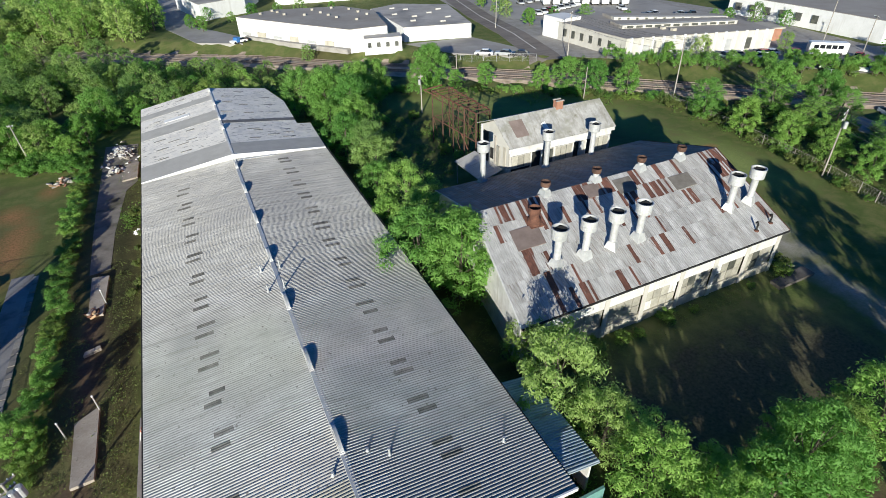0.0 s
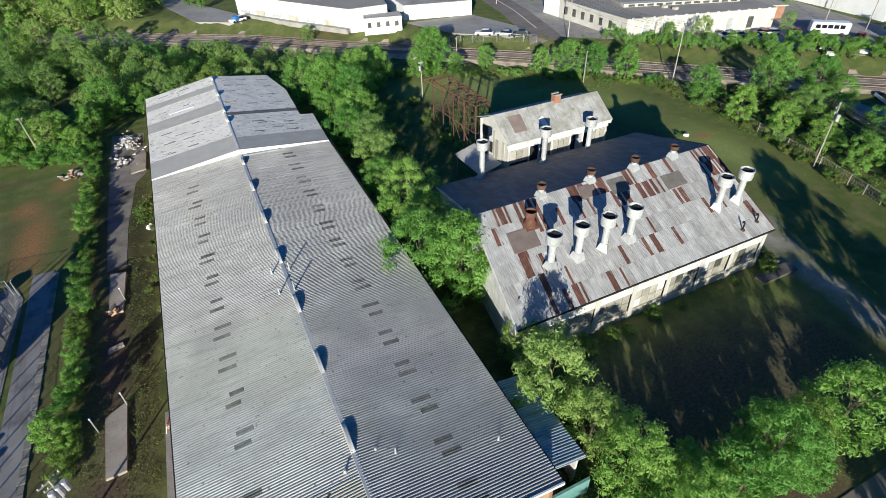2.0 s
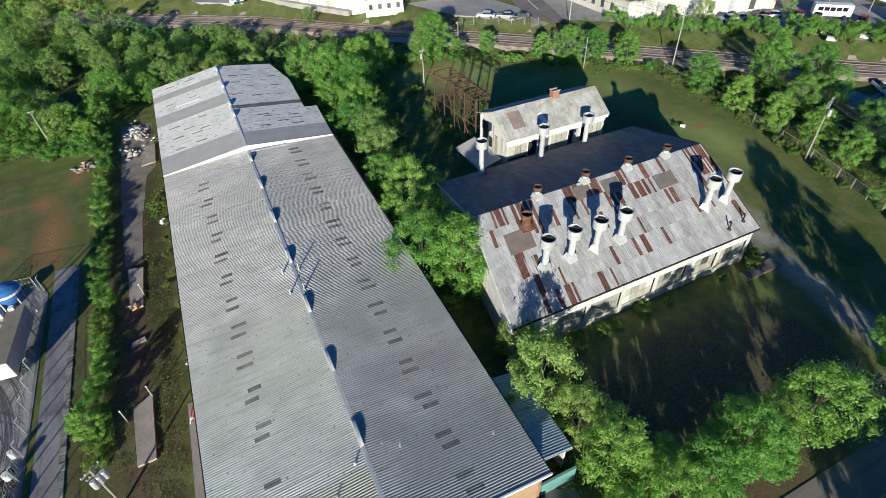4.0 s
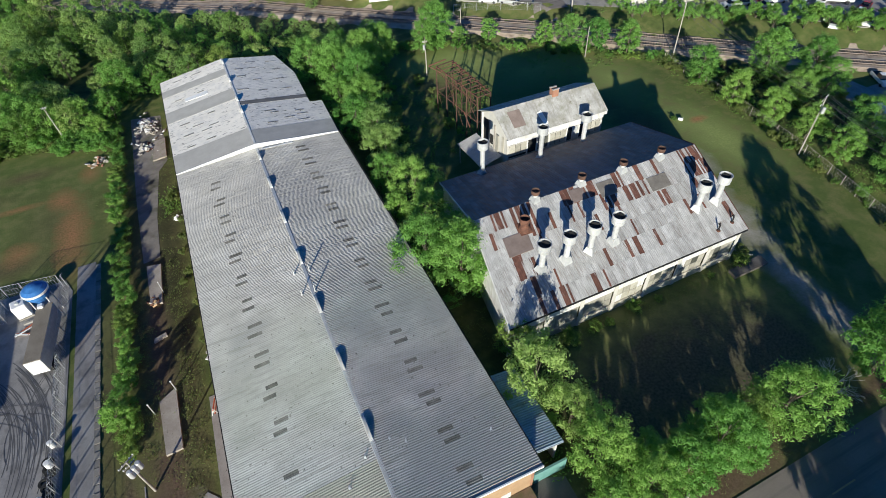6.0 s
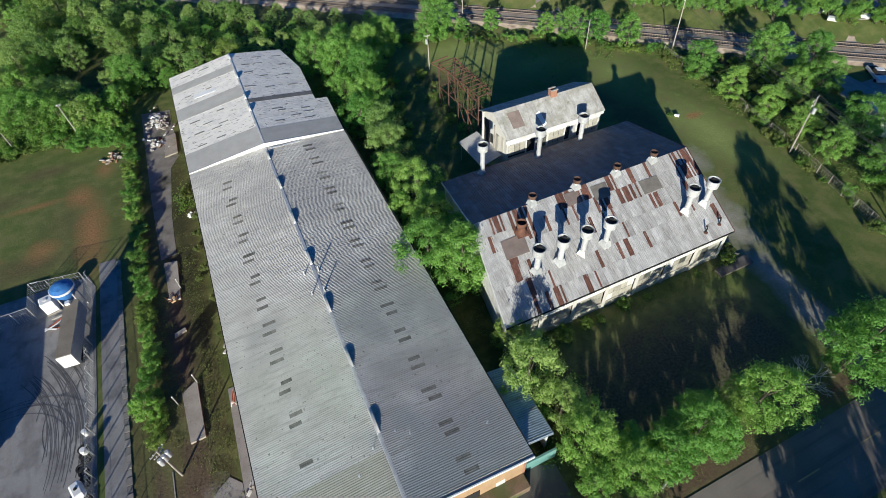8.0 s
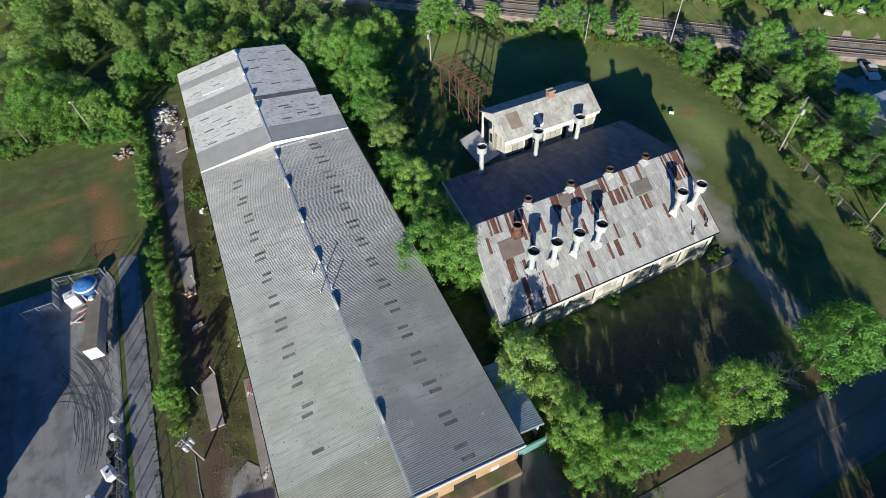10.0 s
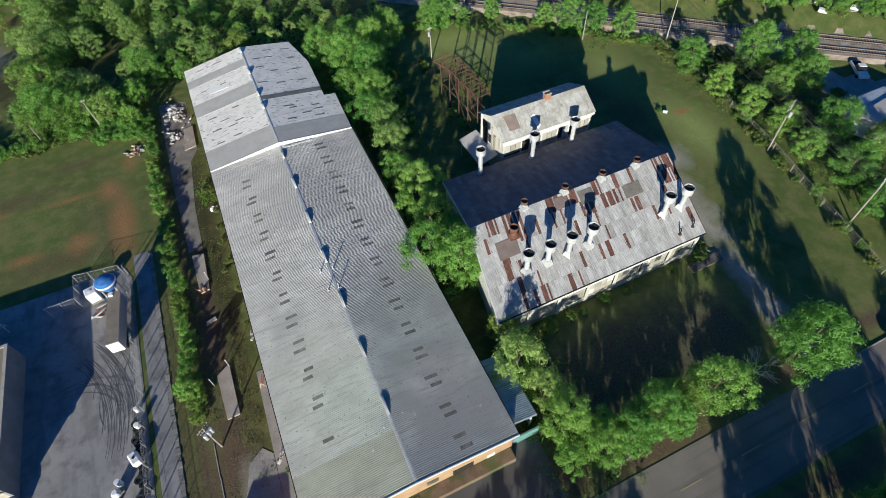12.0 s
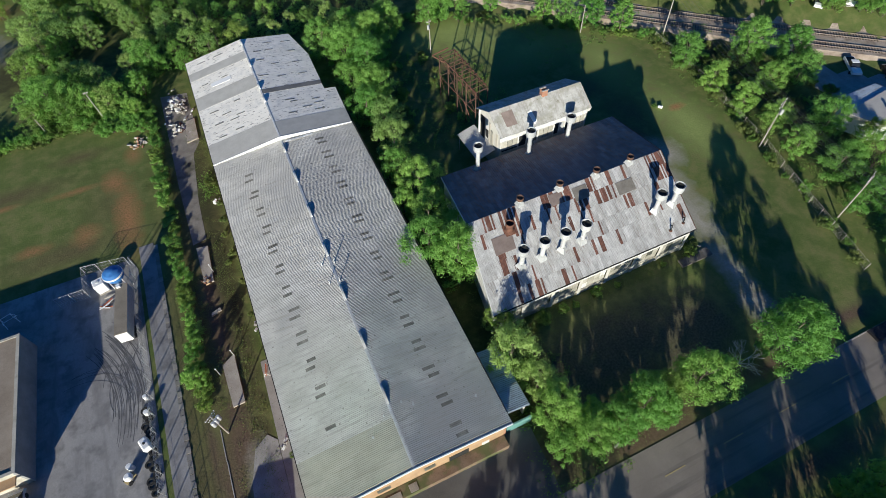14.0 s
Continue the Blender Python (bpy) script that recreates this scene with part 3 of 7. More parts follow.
def ribbed(lines, depth, zf, x_r, x_e0, x_e1=None, profile=RIB, under=0.12):
    """A trapezoid-ribbed roof slope, ribs running from ridge to eave, with a closed underside."""
    x_e1 = x_e0 if x_e1 is None else x_e1
    y0, y1 = lines[0], lines[-1]
    ys = [(a + f * (b - a), d * (depth(a) if callable(depth) else depth)) for a, b in zip(lines, lines[1:]) for f, d in profile] + [(y1, 0.0)]
    bm = B()
    rows = []
    for y, d in ys:
        xe = x_e0 + (x_e1 - x_e0) * (y - y0) / (y1 - y0)
        rows.append([bm.verts.new((x, y, zf(x, y) + d)) for x in (x_r, (x_r + xe) / 2, xe)])
    for a, b in zip(rows, rows[1:]):
        for k in range(2):
            bm.faces.new((a[k], b[k], b[k + 1], a[k + 1]))
    lo = [bm.verts.new((x, y, zf(x, y) - under)) for x, y in ((x_r, y0), (x_e0, y0), (x_e1, y1), (x_r, y1))]
    bm.faces.new(lo)
    bm.faces.new((rows[0][0], rows[0][1], rows[0][2], lo[1], lo[0]))
    bm.faces.new((rows[-1][2], rows[-1][1], rows[-1][0], lo[3], lo[2]))
    return bm


def long_shed():
    shed = thing("industrial_shed", "long low industrial shed with weathered ribbed metal roof", "building")
    # walls with thickness, open under the roof
    w = 0.3
    bm = B()
    box(bm, -11.6, -11.6 + w, Y0 + 0.4, Y1 - 0.2, 0, LOW_E - 0.05)
    box(bm, 11.7, 12.0, Y0 + 0.4, 37.5, 0, LOW_E - 0.05)
    box(bm, 9.8, 10.1, 37.5, Y1 - 0.2, 0, LOW_E - 0.05)
    box(bm, 10.1, 12.0, 37.2, 37.5, 0, LOW_E - 0.05)
    part("side_wall", bm, BRICK, shed, "brown brick side walls")
    bm = B()
    gable = [(-11.3, 0), (11.7, 0), (11.7, LOW_E - 0.1), (0, LOW_R - 0.16), (-11.3, LOW_E - 0.1)]
    for ya, yb in ((Y0 + 0.4, Y0 + 0.7),):
        f = [bm.verts.new((x, ya, z)) for x, z in gable]
        g = [bm.verts.new((x, yb, z)) for x, z in gable]
        bm.faces.new(f)
        bm.faces.new(g[::-1])
        for k in range(5):
            bm.faces.new((f[k], g[k], g[(k + 1) % 5], f[(k + 1) % 5]))
    part("gable_wall", bm, TAN_WALL, shed, "tan painted gable wall")
    gable = [(-11.3, 0), (9.8, 0), (9.8, LOW_E - 0.1), (0, high_ridge(Y1) - 0.16), (-11.3, LOW_E - 0.1)]
    bm = B()
    f = [bm.verts.new((x, Y1 - 0.5, z)) for x, z in gable]
    g = [bm.verts.new((x, Y1 - 0.2, z)) for x, z in gable]
    bm.faces.new(f)
    bm.faces.new(g[::-1])
    for k in range(5):
        bm.faces.new((f[k], g[k], g[(k + 1) % 5], f[(k + 1) % 5]))
    part("gable_wall", bm, BRICK, shed)
    # roof slopes
    west, new_end, east = rib_lines(-28.6, YS, 0.223, 5), rib_lines(Y0, -28.6, 0.223, 6), rib_lines(Y0, YS, 0.223, 7)
    part("roof_slope", ribbed(west, 0.38 * RIB_D, low_z, 0, -12.0), ROOF_GREY, shed)
    part("roof_slope", ribbed(new_end, 0.45 * RIB_D, lambda x, y: low_z(x, y) + 0.02, 0, -12.0), ROOF_TAN, shed, "dull tan-grey replaced roof sheets")
    part("roof_slope", ribbed(east, east_depth, low_z, 0, low_eave(Y0), low_eave(YS)), ROOF_GREY, shed)
    flat = ((0.0, 0), (0.9, 0), (0.93, 1), (0.97, 1))
    for y0, y1, x0, x1, material in (
            (YS, 30.5, -12, -12, ROOF_BAND), (30.5, 41.1, -12, -12, ROOF_WORN), (41.1, 45.1, -12, -12, ROOF_BAND), (45.1, 51.1, -12, -12, ROOF_WORN), (51.1, 53.7, -12, -12, ROOF_BAND), (53.7, Y1, -12, -12, ROOF_WORN),
            (YS, 29.6, 12.9, 13.1, ROOF_BAND), (29.6, 36.6, 13.1, 13.4, ROOF_WORN), (36.6, 38.4, 11.3, 11.3, ROOF_WORN), (38.4, 39.7, 11.3, 11.4, ROOF_DARK), (39.7, 49.4, 11.4, 11.7, ROOF_WORN), (49.4, Y1, 11.7, 9.9, ROOF_WORN)):
        lift = 0.03 if material in (ROOF_BAND, ROOF_DARK) else 0.0
        part("roof_slope", ribbed(rib_lines(y0, y1, 0.6), 0.005 if lift else 0.008, lambda x, y: high_z(x, y) + lift, 0, x0, x1, flat), material, shed)
    # white face of the step between the roofs
    bm = B()
    tri = [(-12.0, LOW_E + 0.02), (0, LOW_R + 0.02), (12.9, LOW_E + 0.05), (12.9, high_z(12.9, YS) + 0.07), (0, high_ridge(YS) + 0.07), (-12.0, high_z(-12, YS) + 0.07)]
    f = [bm.verts.new((x, YS - 0.14, z)) for x, z in tri]
    g = [bm.verts.new((x, YS - 0.01, z)) for x, z in tri]
    for q in ((0, 1, 4, 5), (1, 2, 3, 4)):
        bm.faces.new([f[k] for k in q])
        bm.faces.new([g[k] for k in q][::-1])
    for k in range(6):
        bm.faces.new((f[k], g[k], g[(k + 1) % 6], f[(k + 1) % 6]))
    part("step_fascia", bm, WHITE_CLEAN, shed, "white painted fascia between two roof levels")
    part("loose_flashing", beam(B(), (0.6, YS - 1.0, LOW_R + 0.12), (5.4, YS - 0.7, low_z(5.4, YS) + 0.16), 0.35, 0.03), WHITE_CLEAN, shed, "torn white flashing lying on the roof")
    # shallow caps and trims along the edges
    part("ridge_cap", box(B(), -0.2, 0.2, Y0, YS - 0.15, LOW_R + 0.01, LOW_R + 0.062, 0.02), GALV, shed)
    part("ridge_cap", beam(B(), (0, YS, high_ridge(YS) + 0.015), (0, Y1, high_ridge(Y1) + 0.015), 0.3, 0.06), WHITE, shed)
    for x0, x1, y1 in ((-12.02, -12.02, Y1), (low_eave(Y0) + 0.02, 13.3, 36.5)):
        part("gutter", beam(B(), (x0, Y0, LOW_E - 0.11), (x1, y1, LOW_E - 0.11), 0.18, 0.18), DARK, shed, "dark eaves gutter")
    for xe in (-12.0, low_eave(Y0)):
        bm = beam(B(), (0, Y0 - 0.05, LOW_R - 0.02), (xe, Y0 - 0.05, LOW_E - 0.02), 0.12, 0.3)
        part("verge_trim", bm, WHITE_CLEAN, shed, "white verge trim")
    # translucent sheets in pairs, each over two ribs
    r = random.Random(3)

    def rooflight(lines, x, y, half):
        k = min(range(len(lines) - 3), key=lambda q: abs(lines[q + 1] - y))
        ys = [(lines[k + q] + f * (lines[k + q + 1] - lines[k + q]), d) for q in range(2) for f, d in RIB] + [(lines[k + 2], 0)]
        bm = B()
        edge = [[bm.verts.new((u, v, low_z(u, v) + (0.38 * RIB_D if x < 0 else east_depth(y)) * d + 0.014)) for v, d in ys] for u in (x - half, x + half)]
        for q in range(8):
            bm.faces.new((edge[0][q], edge[0][q + 1], edge[1][q + 1], edge[1][q]))
        bm.faces.new((edge[0][0], edge[1][0], edge[1][8], edge[0][8]))
        for e in edge:
            bm.faces.new(e)
        part("rooflight", bm, SKYLIGHT, shed)

    for k in range(12):
        for d in (0.62, -0.62):
            if not (k == 11 and d > 0):
                rooflight(west, -7.05 + d * 0.2 + r.uniform(-0.12, 0.12), 19.0 - 4.06 * k + d, 0.75 * r.uniform(0.75, 1.05))
    for k in range(-1, 14):
        for d in (0.6, -0.6):
            rooflight(east, 6.35 - d * 0.1 + r.uniform(-0.1, 0.1), 18.6 - 3.97 * k + d, 0.75 * r.uniform(0.85, 1.1))
    flat_me = link_mesh("rooflight", box(B(), -0.75, 0.75, -0.17, 0.17, -0.03, 0.012), SKYLIGHT)
    spots = [(-8.9, 56.1), (-5.2, 56.2), (-9.4, 48.4), (-5.4, 48.4), (-4.7, 39.7), (-9.3, 39.1), (-6.1, 34.8), (-9.0, 35.2), (-5.8, 31.7), (-9.0, 31.4), (-4.8, 35.6), (-7.2, 37.2),
             (4.8, 55.7), (8.4, 55.4), (8.8, 51.6), (4.6, 53.0), (2.3, 52.9), (4.6, 47.7), (8.6, 47.3), (4.8, 43.2), (8.8, 43.0), (4.3, 35.2), (8.9, 34.1), (9.1, 32.8), (3.9, 31.2), (8.8, 30.8), (1.6, 44.2), (2.2, 49.7), (4.9, 34.5), (6.8, 32.2)]
    for x, y in spots:
        tilt = math.degrees(math.atan((high_ridge(y) - 5.58) / (-12.0 if x < 0 else 13.5)))
        ob = data_part("rooflight", flat_me, shed, pose(x, y, high_z(x, y) + 0.03, 0, tilt, r.uniform(-2, 2)))
        ob.scale = (r.uniform(0.8, 1.3), r.uniform(0.5, 0.8), 1)
    part("repair_sheet", slab(B(), [(-8.3, 46.7), (-4.3, 46.6), (-4.3, 47.85), (-8.3, 47.9)], lambda x, y: high_z(x, y) - 0.05, lambda x, y: high_z(x, y) + 0.05), WHITE_CLEAN, shed, "new white repair sheet")
    # ridge ventilators: white boxes with dark open tops
    for k, (y, z) in enumerate([(22.6, LOW_R), (15.1, LOW_R), (6.9, LOW_R), (-1.4, LOW_R), (-9.6, LOW_R), (-17.6, LOW_R), (-25.6, LOW_R)] + [(q, high_ridge(q)) for q in (36.5, 40.8, 48.6, 56.7)]):
        ln = 1.3 if z == LOW_R else 0.9
        if k == 0:
            ln = 1.0
        bm = B()
        box(bm, -0.2, 0.18, y - ln, y + ln, z - 0.1, z + 0.14, 0.03)
        arc = [(math.cos(math.pi * q / 10), math.sin(math.pi * q / 10)) for q in range(11)]
        sides = [[bm.verts.new((x, y + ln * 0.95 * c, z + 0.1 + 0.28 * d)) for c, d in arc] for x in (-0.12, 0.12)]
        for q in range(10):
            bm.faces.new((sides[0][q], sides[0][q + 1], sides[1][q + 1], sides[1][q]))
        bm.faces.new(sides[0])
        bm.faces.new(sides[1][::-1])
        part("ridge_ventilator", bm, WHITE, shed, "white ridge ventilator")
    # thin vent pipes with flashings
    for x, y, h in ((-1.25, -3.8, 0.75), (-1.2, -7.3, 0.75), (0.5, -4.1, 1.0), (0.25, -7.5, 1.0), (2.7, -28.15, 0.68), (10.0, -30.25, 0.48), (1.5, -27.3, 0.28), (-1.0, -28.0, 0.3), (-3.0, -29.8, 0.3)):
        z = low_z(x, y)
        bm = lathe(B(), [(0.15, z - 0.05), (0.14, z + 0.1), (0.08, z + 0.16), (0.07, z + h), (0.1, z + h), (0.1, z + h + 0.06)], 10, x, y)
        part("vent_pipe", bm, GALV, shed, "thin grey vent pipe")
    # gable openings
    for x, wd, ht, material in ((5.6, 2.6, 2.6, DARK), (9.2, 1.0, 2.1, WHITE), (1.8, 1.4, 1.2, WINDOWM), (-4.0, 1.6, 1.2, WINDOWM), (-8.0, 2.6, 2.6, DARK)):
        z0 = 0.05 if ht > 2 else 2.0
        part("gable_door" if ht > 2 else "gable_window", box(B(), x - wd / 2, x + wd / 2, Y0 + 0.36, Y0 + 0.45, z0, z0 + ht), material, shed)
    # low earth-stained dock along the gable
    bm = box(B(), -11.0, 11.8, Y0 - 1.1, Y0 + 0.38, 0.0, 1.15, 0.04)
    part("dock", bm, DIRT, shed, "dirt-covered low dock along the gable")
    for k in range(3):
        x = -7.5 + 3.1 * k
        part("dock_slab", box(B(), x, x + r.uniform(1.0, 2.2), Y0 - 1.05 + r.uniform(-0.1, 0.1), Y0 + r.uniform(-0.3, 0.1), 1.15, 1.22, 0.01), r.choice((LANE, DARKSLAB)), shed)
    # side lean-to
    bm = ribbed(rib_lines(-33.4, -24.6, 0.24, 8), 0.06, lambda x, y: 4.4 - 0.65 * (x - 12.1) / 3.8, 12.1, 15.9)
    part("lean_to_roof", bm, BLUEROOF, shed, "blue-grey lean-to roof sheets")
    part("lean_to_wall", box(B(), 15.4, 15.6, -33.0, -24.8, 0, 3.6), WHITE, shed)
    part("lean_to_front", box(B(), 12.4, 15.9, -34.3, -34.1, 0, 2.0), TEAL, shed, "teal sheet screen")
    return shed


long_shed()


# ---- furnace hall with the rusting sheet roof ----
def bx(u, v):
    """Plan of the hall: u along the ridge, v across it; its cross axis leans."""
    return u + 0.17 * (v + 8.6), v


HALL_U0, HALL_U1, HALL_R, HALL_E, VF, VR, VB = 19.4, 53.2, 9.8, 5.6, -21.4, -8.6, 5.7


def hall_z(v):
    return HALL_R - (HALL_R - HALL_E) * (VR - v) / (VR - VF) if v < VR else HALL_R - (HALL_R - 5.1) * (v - VR) / (VB - VR)


def rib_sheet(du, v0, v1, material, other=None, span=(0.0, 1.0)):
    """One profiled roof sheet lying on the slope, from its lower corner; a strip of it may have rusted."""
    prof = [(0.0, 0.0), (0.02, 0.03), (0.30, 0.03), (0.34, 0.055), (0.38, 0.03), (0.62, 0.03), (0.66, 0.055), (0.70, 0.03), (0.98, 0.03), (1.0, 0.0)]
    bm = B()
    ends = []
    for v in (v0, v1):
        ends.append([bm.verts.new((bx(f * du, v)[0] - bx(0, v0)[0], v - v0, hall_z(v) - hall_z(v0) + h)) for f, h in prof])
    for k in range(len(prof) - 1):
        q = bm.faces.new((ends[0][k], ends[0][k + 1], ends[1][k + 1], ends[1][k]))
        q.material_index = 1 if other and span[0] <= prof[k][0] < span[1] else 0
    bm.faces.new([ends[0][0], ends[0][-1]] + ends[0][-2:0:-1])
    me = link_mesh("roof_sheet", bm, material)
    if other:
        me.materials.append(other)
    return me


def hall():
    h = thing("furnace_hall", "disused works hall with patched rusting sheet roof", "building")
    # front wall, gables, back wall
    def wall(name, pts, v0, v1, material, label=""):
        bm = B()
        f = [bm.verts.new((*bx(u, v0), z)) for u, z in pts]
        g = [bm.verts.new((*bx(u, v1), z)) for u, z in pts]
        bm.faces.new(f)
        bm.faces.new(g[::-1])
        n = len(pts)
        for k in range(n):
            bm.faces.new((f[k], g[k], g[(k + 1) % n], f[(k + 1) % n]))
        return part(name, bm, material, h, label)

    u0, u1 = HALL_U0 + 0.3, HALL_U1 - 0.4
    wall("upper_wall", [(u0, 3.6), (u1, 3.6), (u1, HALL_E - 0.12), (u0, HALL_E - 0.12)], VF + 0.55, VF + 0.85, WHITE, "white boarded band below the eaves")
    wall("lower_wall", [(u0, 0), (u1, 0), (u1, 1.1), (u0, 1.1)], VF + 0.55, VF + 0.85, BEIGE)
    wall("back_wall", [(u0, 0), (u1, 0), (u1, 5.1), (u0, 5.1)], VB - 0.6, VB - 0.3, BEIGE)
    bays = 7
    step = (u1 - u0) / bays
    for k in range(bays + 1):
        wall("pilaster", [(u0 + k * step - 0.27, 0), (u0 + k * step + 0.27, 0), (u0 + k * step + 0.27, 5.4), (u0 + k * step - 0.27, 5.4)], VF + 0.44, VF + 0.54, PALE_WALL)
    r = random.Random(5)
    for k in range(bays):
        a = u0 + k * step + 0.25
        b = a + step - 0.5
        wn_ = wall("window", [(a, 1.1), (b, 1.1), (b, 3.6), (a, 3.6)], VF + 0.74, VF + 0.82, BOARD)
        for q in range(4):
            ua = a + 0.08 + q * (b - a - 0.08) / 4
            ub = a + (q + 1) * (b - a - 0.08) / 4
            for zz in (1.15, 2.35):
                if r.random() < 0.75:
                    bm = B()
                    p = [bm.verts.new((*bx(u, v), z)) for v in (VF + 0.66, VF + 0.73) for u, z in ((ua, zz), (ub, zz), (ub, zz + 1.12), (ua, zz + 1.12))]
                    bm.faces.new(p[:4])
                    bm.faces.new(p[4:][::-1])
                    for i in range(4):
                        bm.faces.new((p[i], p[4 + i], p[4 + (i + 1) % 4], p[(i + 1) % 4]))
                    part("pane", bm, r.choice((WINDOWM, BOARD, BOARD, WHITE if r.random() < 0.4 else BOARD, BOARD)), wn_)
    # gable walls follow the roof
    for u in (u0, u1 - 0.3):
        bm = B()
        prof = [(VF + 0.85, 0), (VB - 0.6, 0), (VB - 0.6, hall_z(VB - 0.6) - 0.15), (VR, HALL_R - 0.15), (VF + 0.85, hall_z(VF + 0.85) - 0.15)]
        f = [bm.verts.new((*bx(u, v), z)) for v, z in prof]
        g = [bm.verts.new((*bx(u + 0.3, v), z)) for v, z in prof]
        bm.faces.new(f)
        bm.faces.new(g[::-1])
        for k in range(5):
            bm.faces.new((f[k], g[k], g[(k + 1) % 5], f[(k + 1) % 5]))
        part("gable_wall", bm, WHITE, h, "white gable wall")
    # roof deck under the sheets
    bm = B()
    for va, vb in ((VF, VR), (VR, VB)):
        hi = [bm.verts.new((*bx(u, v), hall_z(v) - 0.02)) for u, v in ((HALL_U0, va), (HALL_U1, va), (HALL_U1, vb), (HALL_U0, vb))]
        lo = [bm.verts.new((*bx(u, v), hall_z(v) - 0.14)) for u, v in ((HALL_U0, va), (HALL_U1, va), (HALL_U1, vb), (HALL_U0, vb))]
        bm.faces.new(hi)
        bm.faces.new(lo[::-1])
        for k in range(4):
            bm.faces.new((hi[k], hi[(k + 1) % 4], lo[(k + 1) % 4], lo[k]))
    part("roof_deck", bm, DARK, h)
    bm = beam(B(), (*bx(HALL_U0, VF - 0.06), HALL_E - 0.08), (*bx(HALL_U1, VF - 0.06), HALL_E - 0.08), 0.14, 0.16)
    part("eaves_gutter", bm, DARK, h, "dark sagging eaves gutter")
    # side trims
    for u in (HALL_U0 - 0.05, HALL_U1 + 0.05):
        for va, vb in ((VF, VR), (VR, VB)):
            part("verge_trim", beam(B(), (*bx(u, va), hall_z(va) - 0.03), (*bx(u, vb), hall_z(vb) - 0.03), 0.1, 0.22), WHITE if u < 30 else RUST, h)
    return h


HALL = hall()


# ---- stacks and roof vents ----
def stack_thing(extra=0.0):
    """A pipe stack with a wide drum cap, open at the top, about 3.6 m high; base at the origin."""
    s = thing("exhaust_stack", "white steel exhaust stack with wide drum cap on a sheet roof", "chimney", "stacks on the hall roof")
    bm = B()
    lo = [bm.verts.new((x * 0.6, y * 0.6, (-0.3 if y > 0 else -0.62) - extra)) for x, y in ((-1, -1), (1, -1), (1, 1), (-1, 1))]
    hi = [bm.verts.new((x * 0.36, y * 0.36, 0.35 - extra)) for x, y in ((-1, -1), (1, -1), (1, 1), (-1, 1))]
    for k in range(4):
        bm.faces.new((lo[k], lo[(k + 1) % 4], hi[(k + 1) % 4], hi[k]))
    bm.faces.new(hi)
    bm.faces.new(lo[::-1])
    part("base_flashing", bm, GALV, s, "flared sheet-metal flashing")
    part("pipe", lathe(B(), [(0.35, -0.3 - extra), (0.35, 0.8), (0.37, 0.82), (0.37, 0.88), (0.35, 0.9), (0.35, 1.75), (0.37, 1.77), (0.37, 1.83), (0.35, 1.85), (0.35, 2.75)], 18), GALV, s, smooth=False)
    part("cap", lathe(B(), [(0.42, 2.42), (0.76, 2.62), (0.77, 3.0), (0.8, 3.02), (0.8, 3.09), (0.77, 3.11), (0.77, 3.62), (0.81, 3.64), (0.81, 3.72), (0.73, 3.72), (0.7, 3.3), (0.45, 3.05)], 20, cap=False), GALV, s, "wide drum cap with rolled rim")
    # throat and damper are near-black in place of the shade inside the drum
    part("throat", lathe(B(), [(0.69, 3.28), (0.3, 3.2), (0.02, 3.18)], 18, cap=False), DARK, s, "open throat coloured near-black for its unlit inside")
    bm = B()
    for sgn in (-1, 1):
        beam(bm, (0, -0.68, 3.36), (0, 0.68, 3.36), 0.05, 0.05)
        f = [bm.verts.new(c) for c in ((0, -0.6, 3.38), (0, 0.6, 3.38), (sgn * 0.48, 0.4, 3.6), (sgn * 0.48, -0.4, 3.6))]
        g = [bm.verts.new(v.co + Vector((0, 0, 0.02))) for v in f]
        bm.faces.new(f)
        bm.faces.new(g)
        for k in range(4):
            bm.faces.new((f[k], f[(k + 1) % 4], g[(k + 1) % 4], g[k]))
    part("damper", bm, DARK, s, "dark butterfly damper")
    return s


proto = stack_thing()
spots = [(23.85, -16.8), (27.15, -16.8), (30.45, -16.8), (33.8, -16.8), (46.6, -16.8), (49.75, -16.8), (27.8, 4.2), (37.0, 3.5), (45.2, 4.3)]
for n, (x, y) in enumerate(spots):
    z = 11.24 - 3.68 if n < 6 else (7.2, 7.2, 6.5)[n - 6]
    m = pose(x, y, z, 0, 0, RNG.uniform(0, 50))
    if n == 6:
        proto = stack_thing(1.4)
    if n in (0, 6):
        proto.matrix_basis = m
    else:
        copy_thing(proto, m)


def ridge_vent():
    s = thing("roof_vent", "short white roof vent with rusty round cowl on the ridge", "vent", "vents along the hall ridge")
    bm = B()
    lo = [bm.verts.new((x * 0.62, y * 0.55, -0.25)) for x, y in ((-1, -1), (1, -1), (1, 1), (-1, 1))]
    hi = [bm.verts.new((x * 0.36, y * 0.36, 0.55)) for x, y in ((-1, -1), (1, -1), (1, 1), (-1, 1))]
    for k in range(4):
        bm.faces.new((lo[k], lo[(k + 1) % 4], hi[(k + 1) % 4], hi[k]))
    bm.faces.new(hi)
    bm.faces.new(lo[::-1])
    part("base", bm, GALV, s)
    part("neck", lathe(B(), [(0.34, 0.5), (0.34, 1.0)], 14), GALV, s)
    part("cowl", lathe(B(), [(0.36, 0.85), (0.52, 0.95), (0.54, 1.45), (0.5, 1.47), (0.44, 1.3), (0.05, 1.22)], 16, cap=False), RUST_DARK, s, "rusty round cowl")
    return s


proto = ridge_vent()
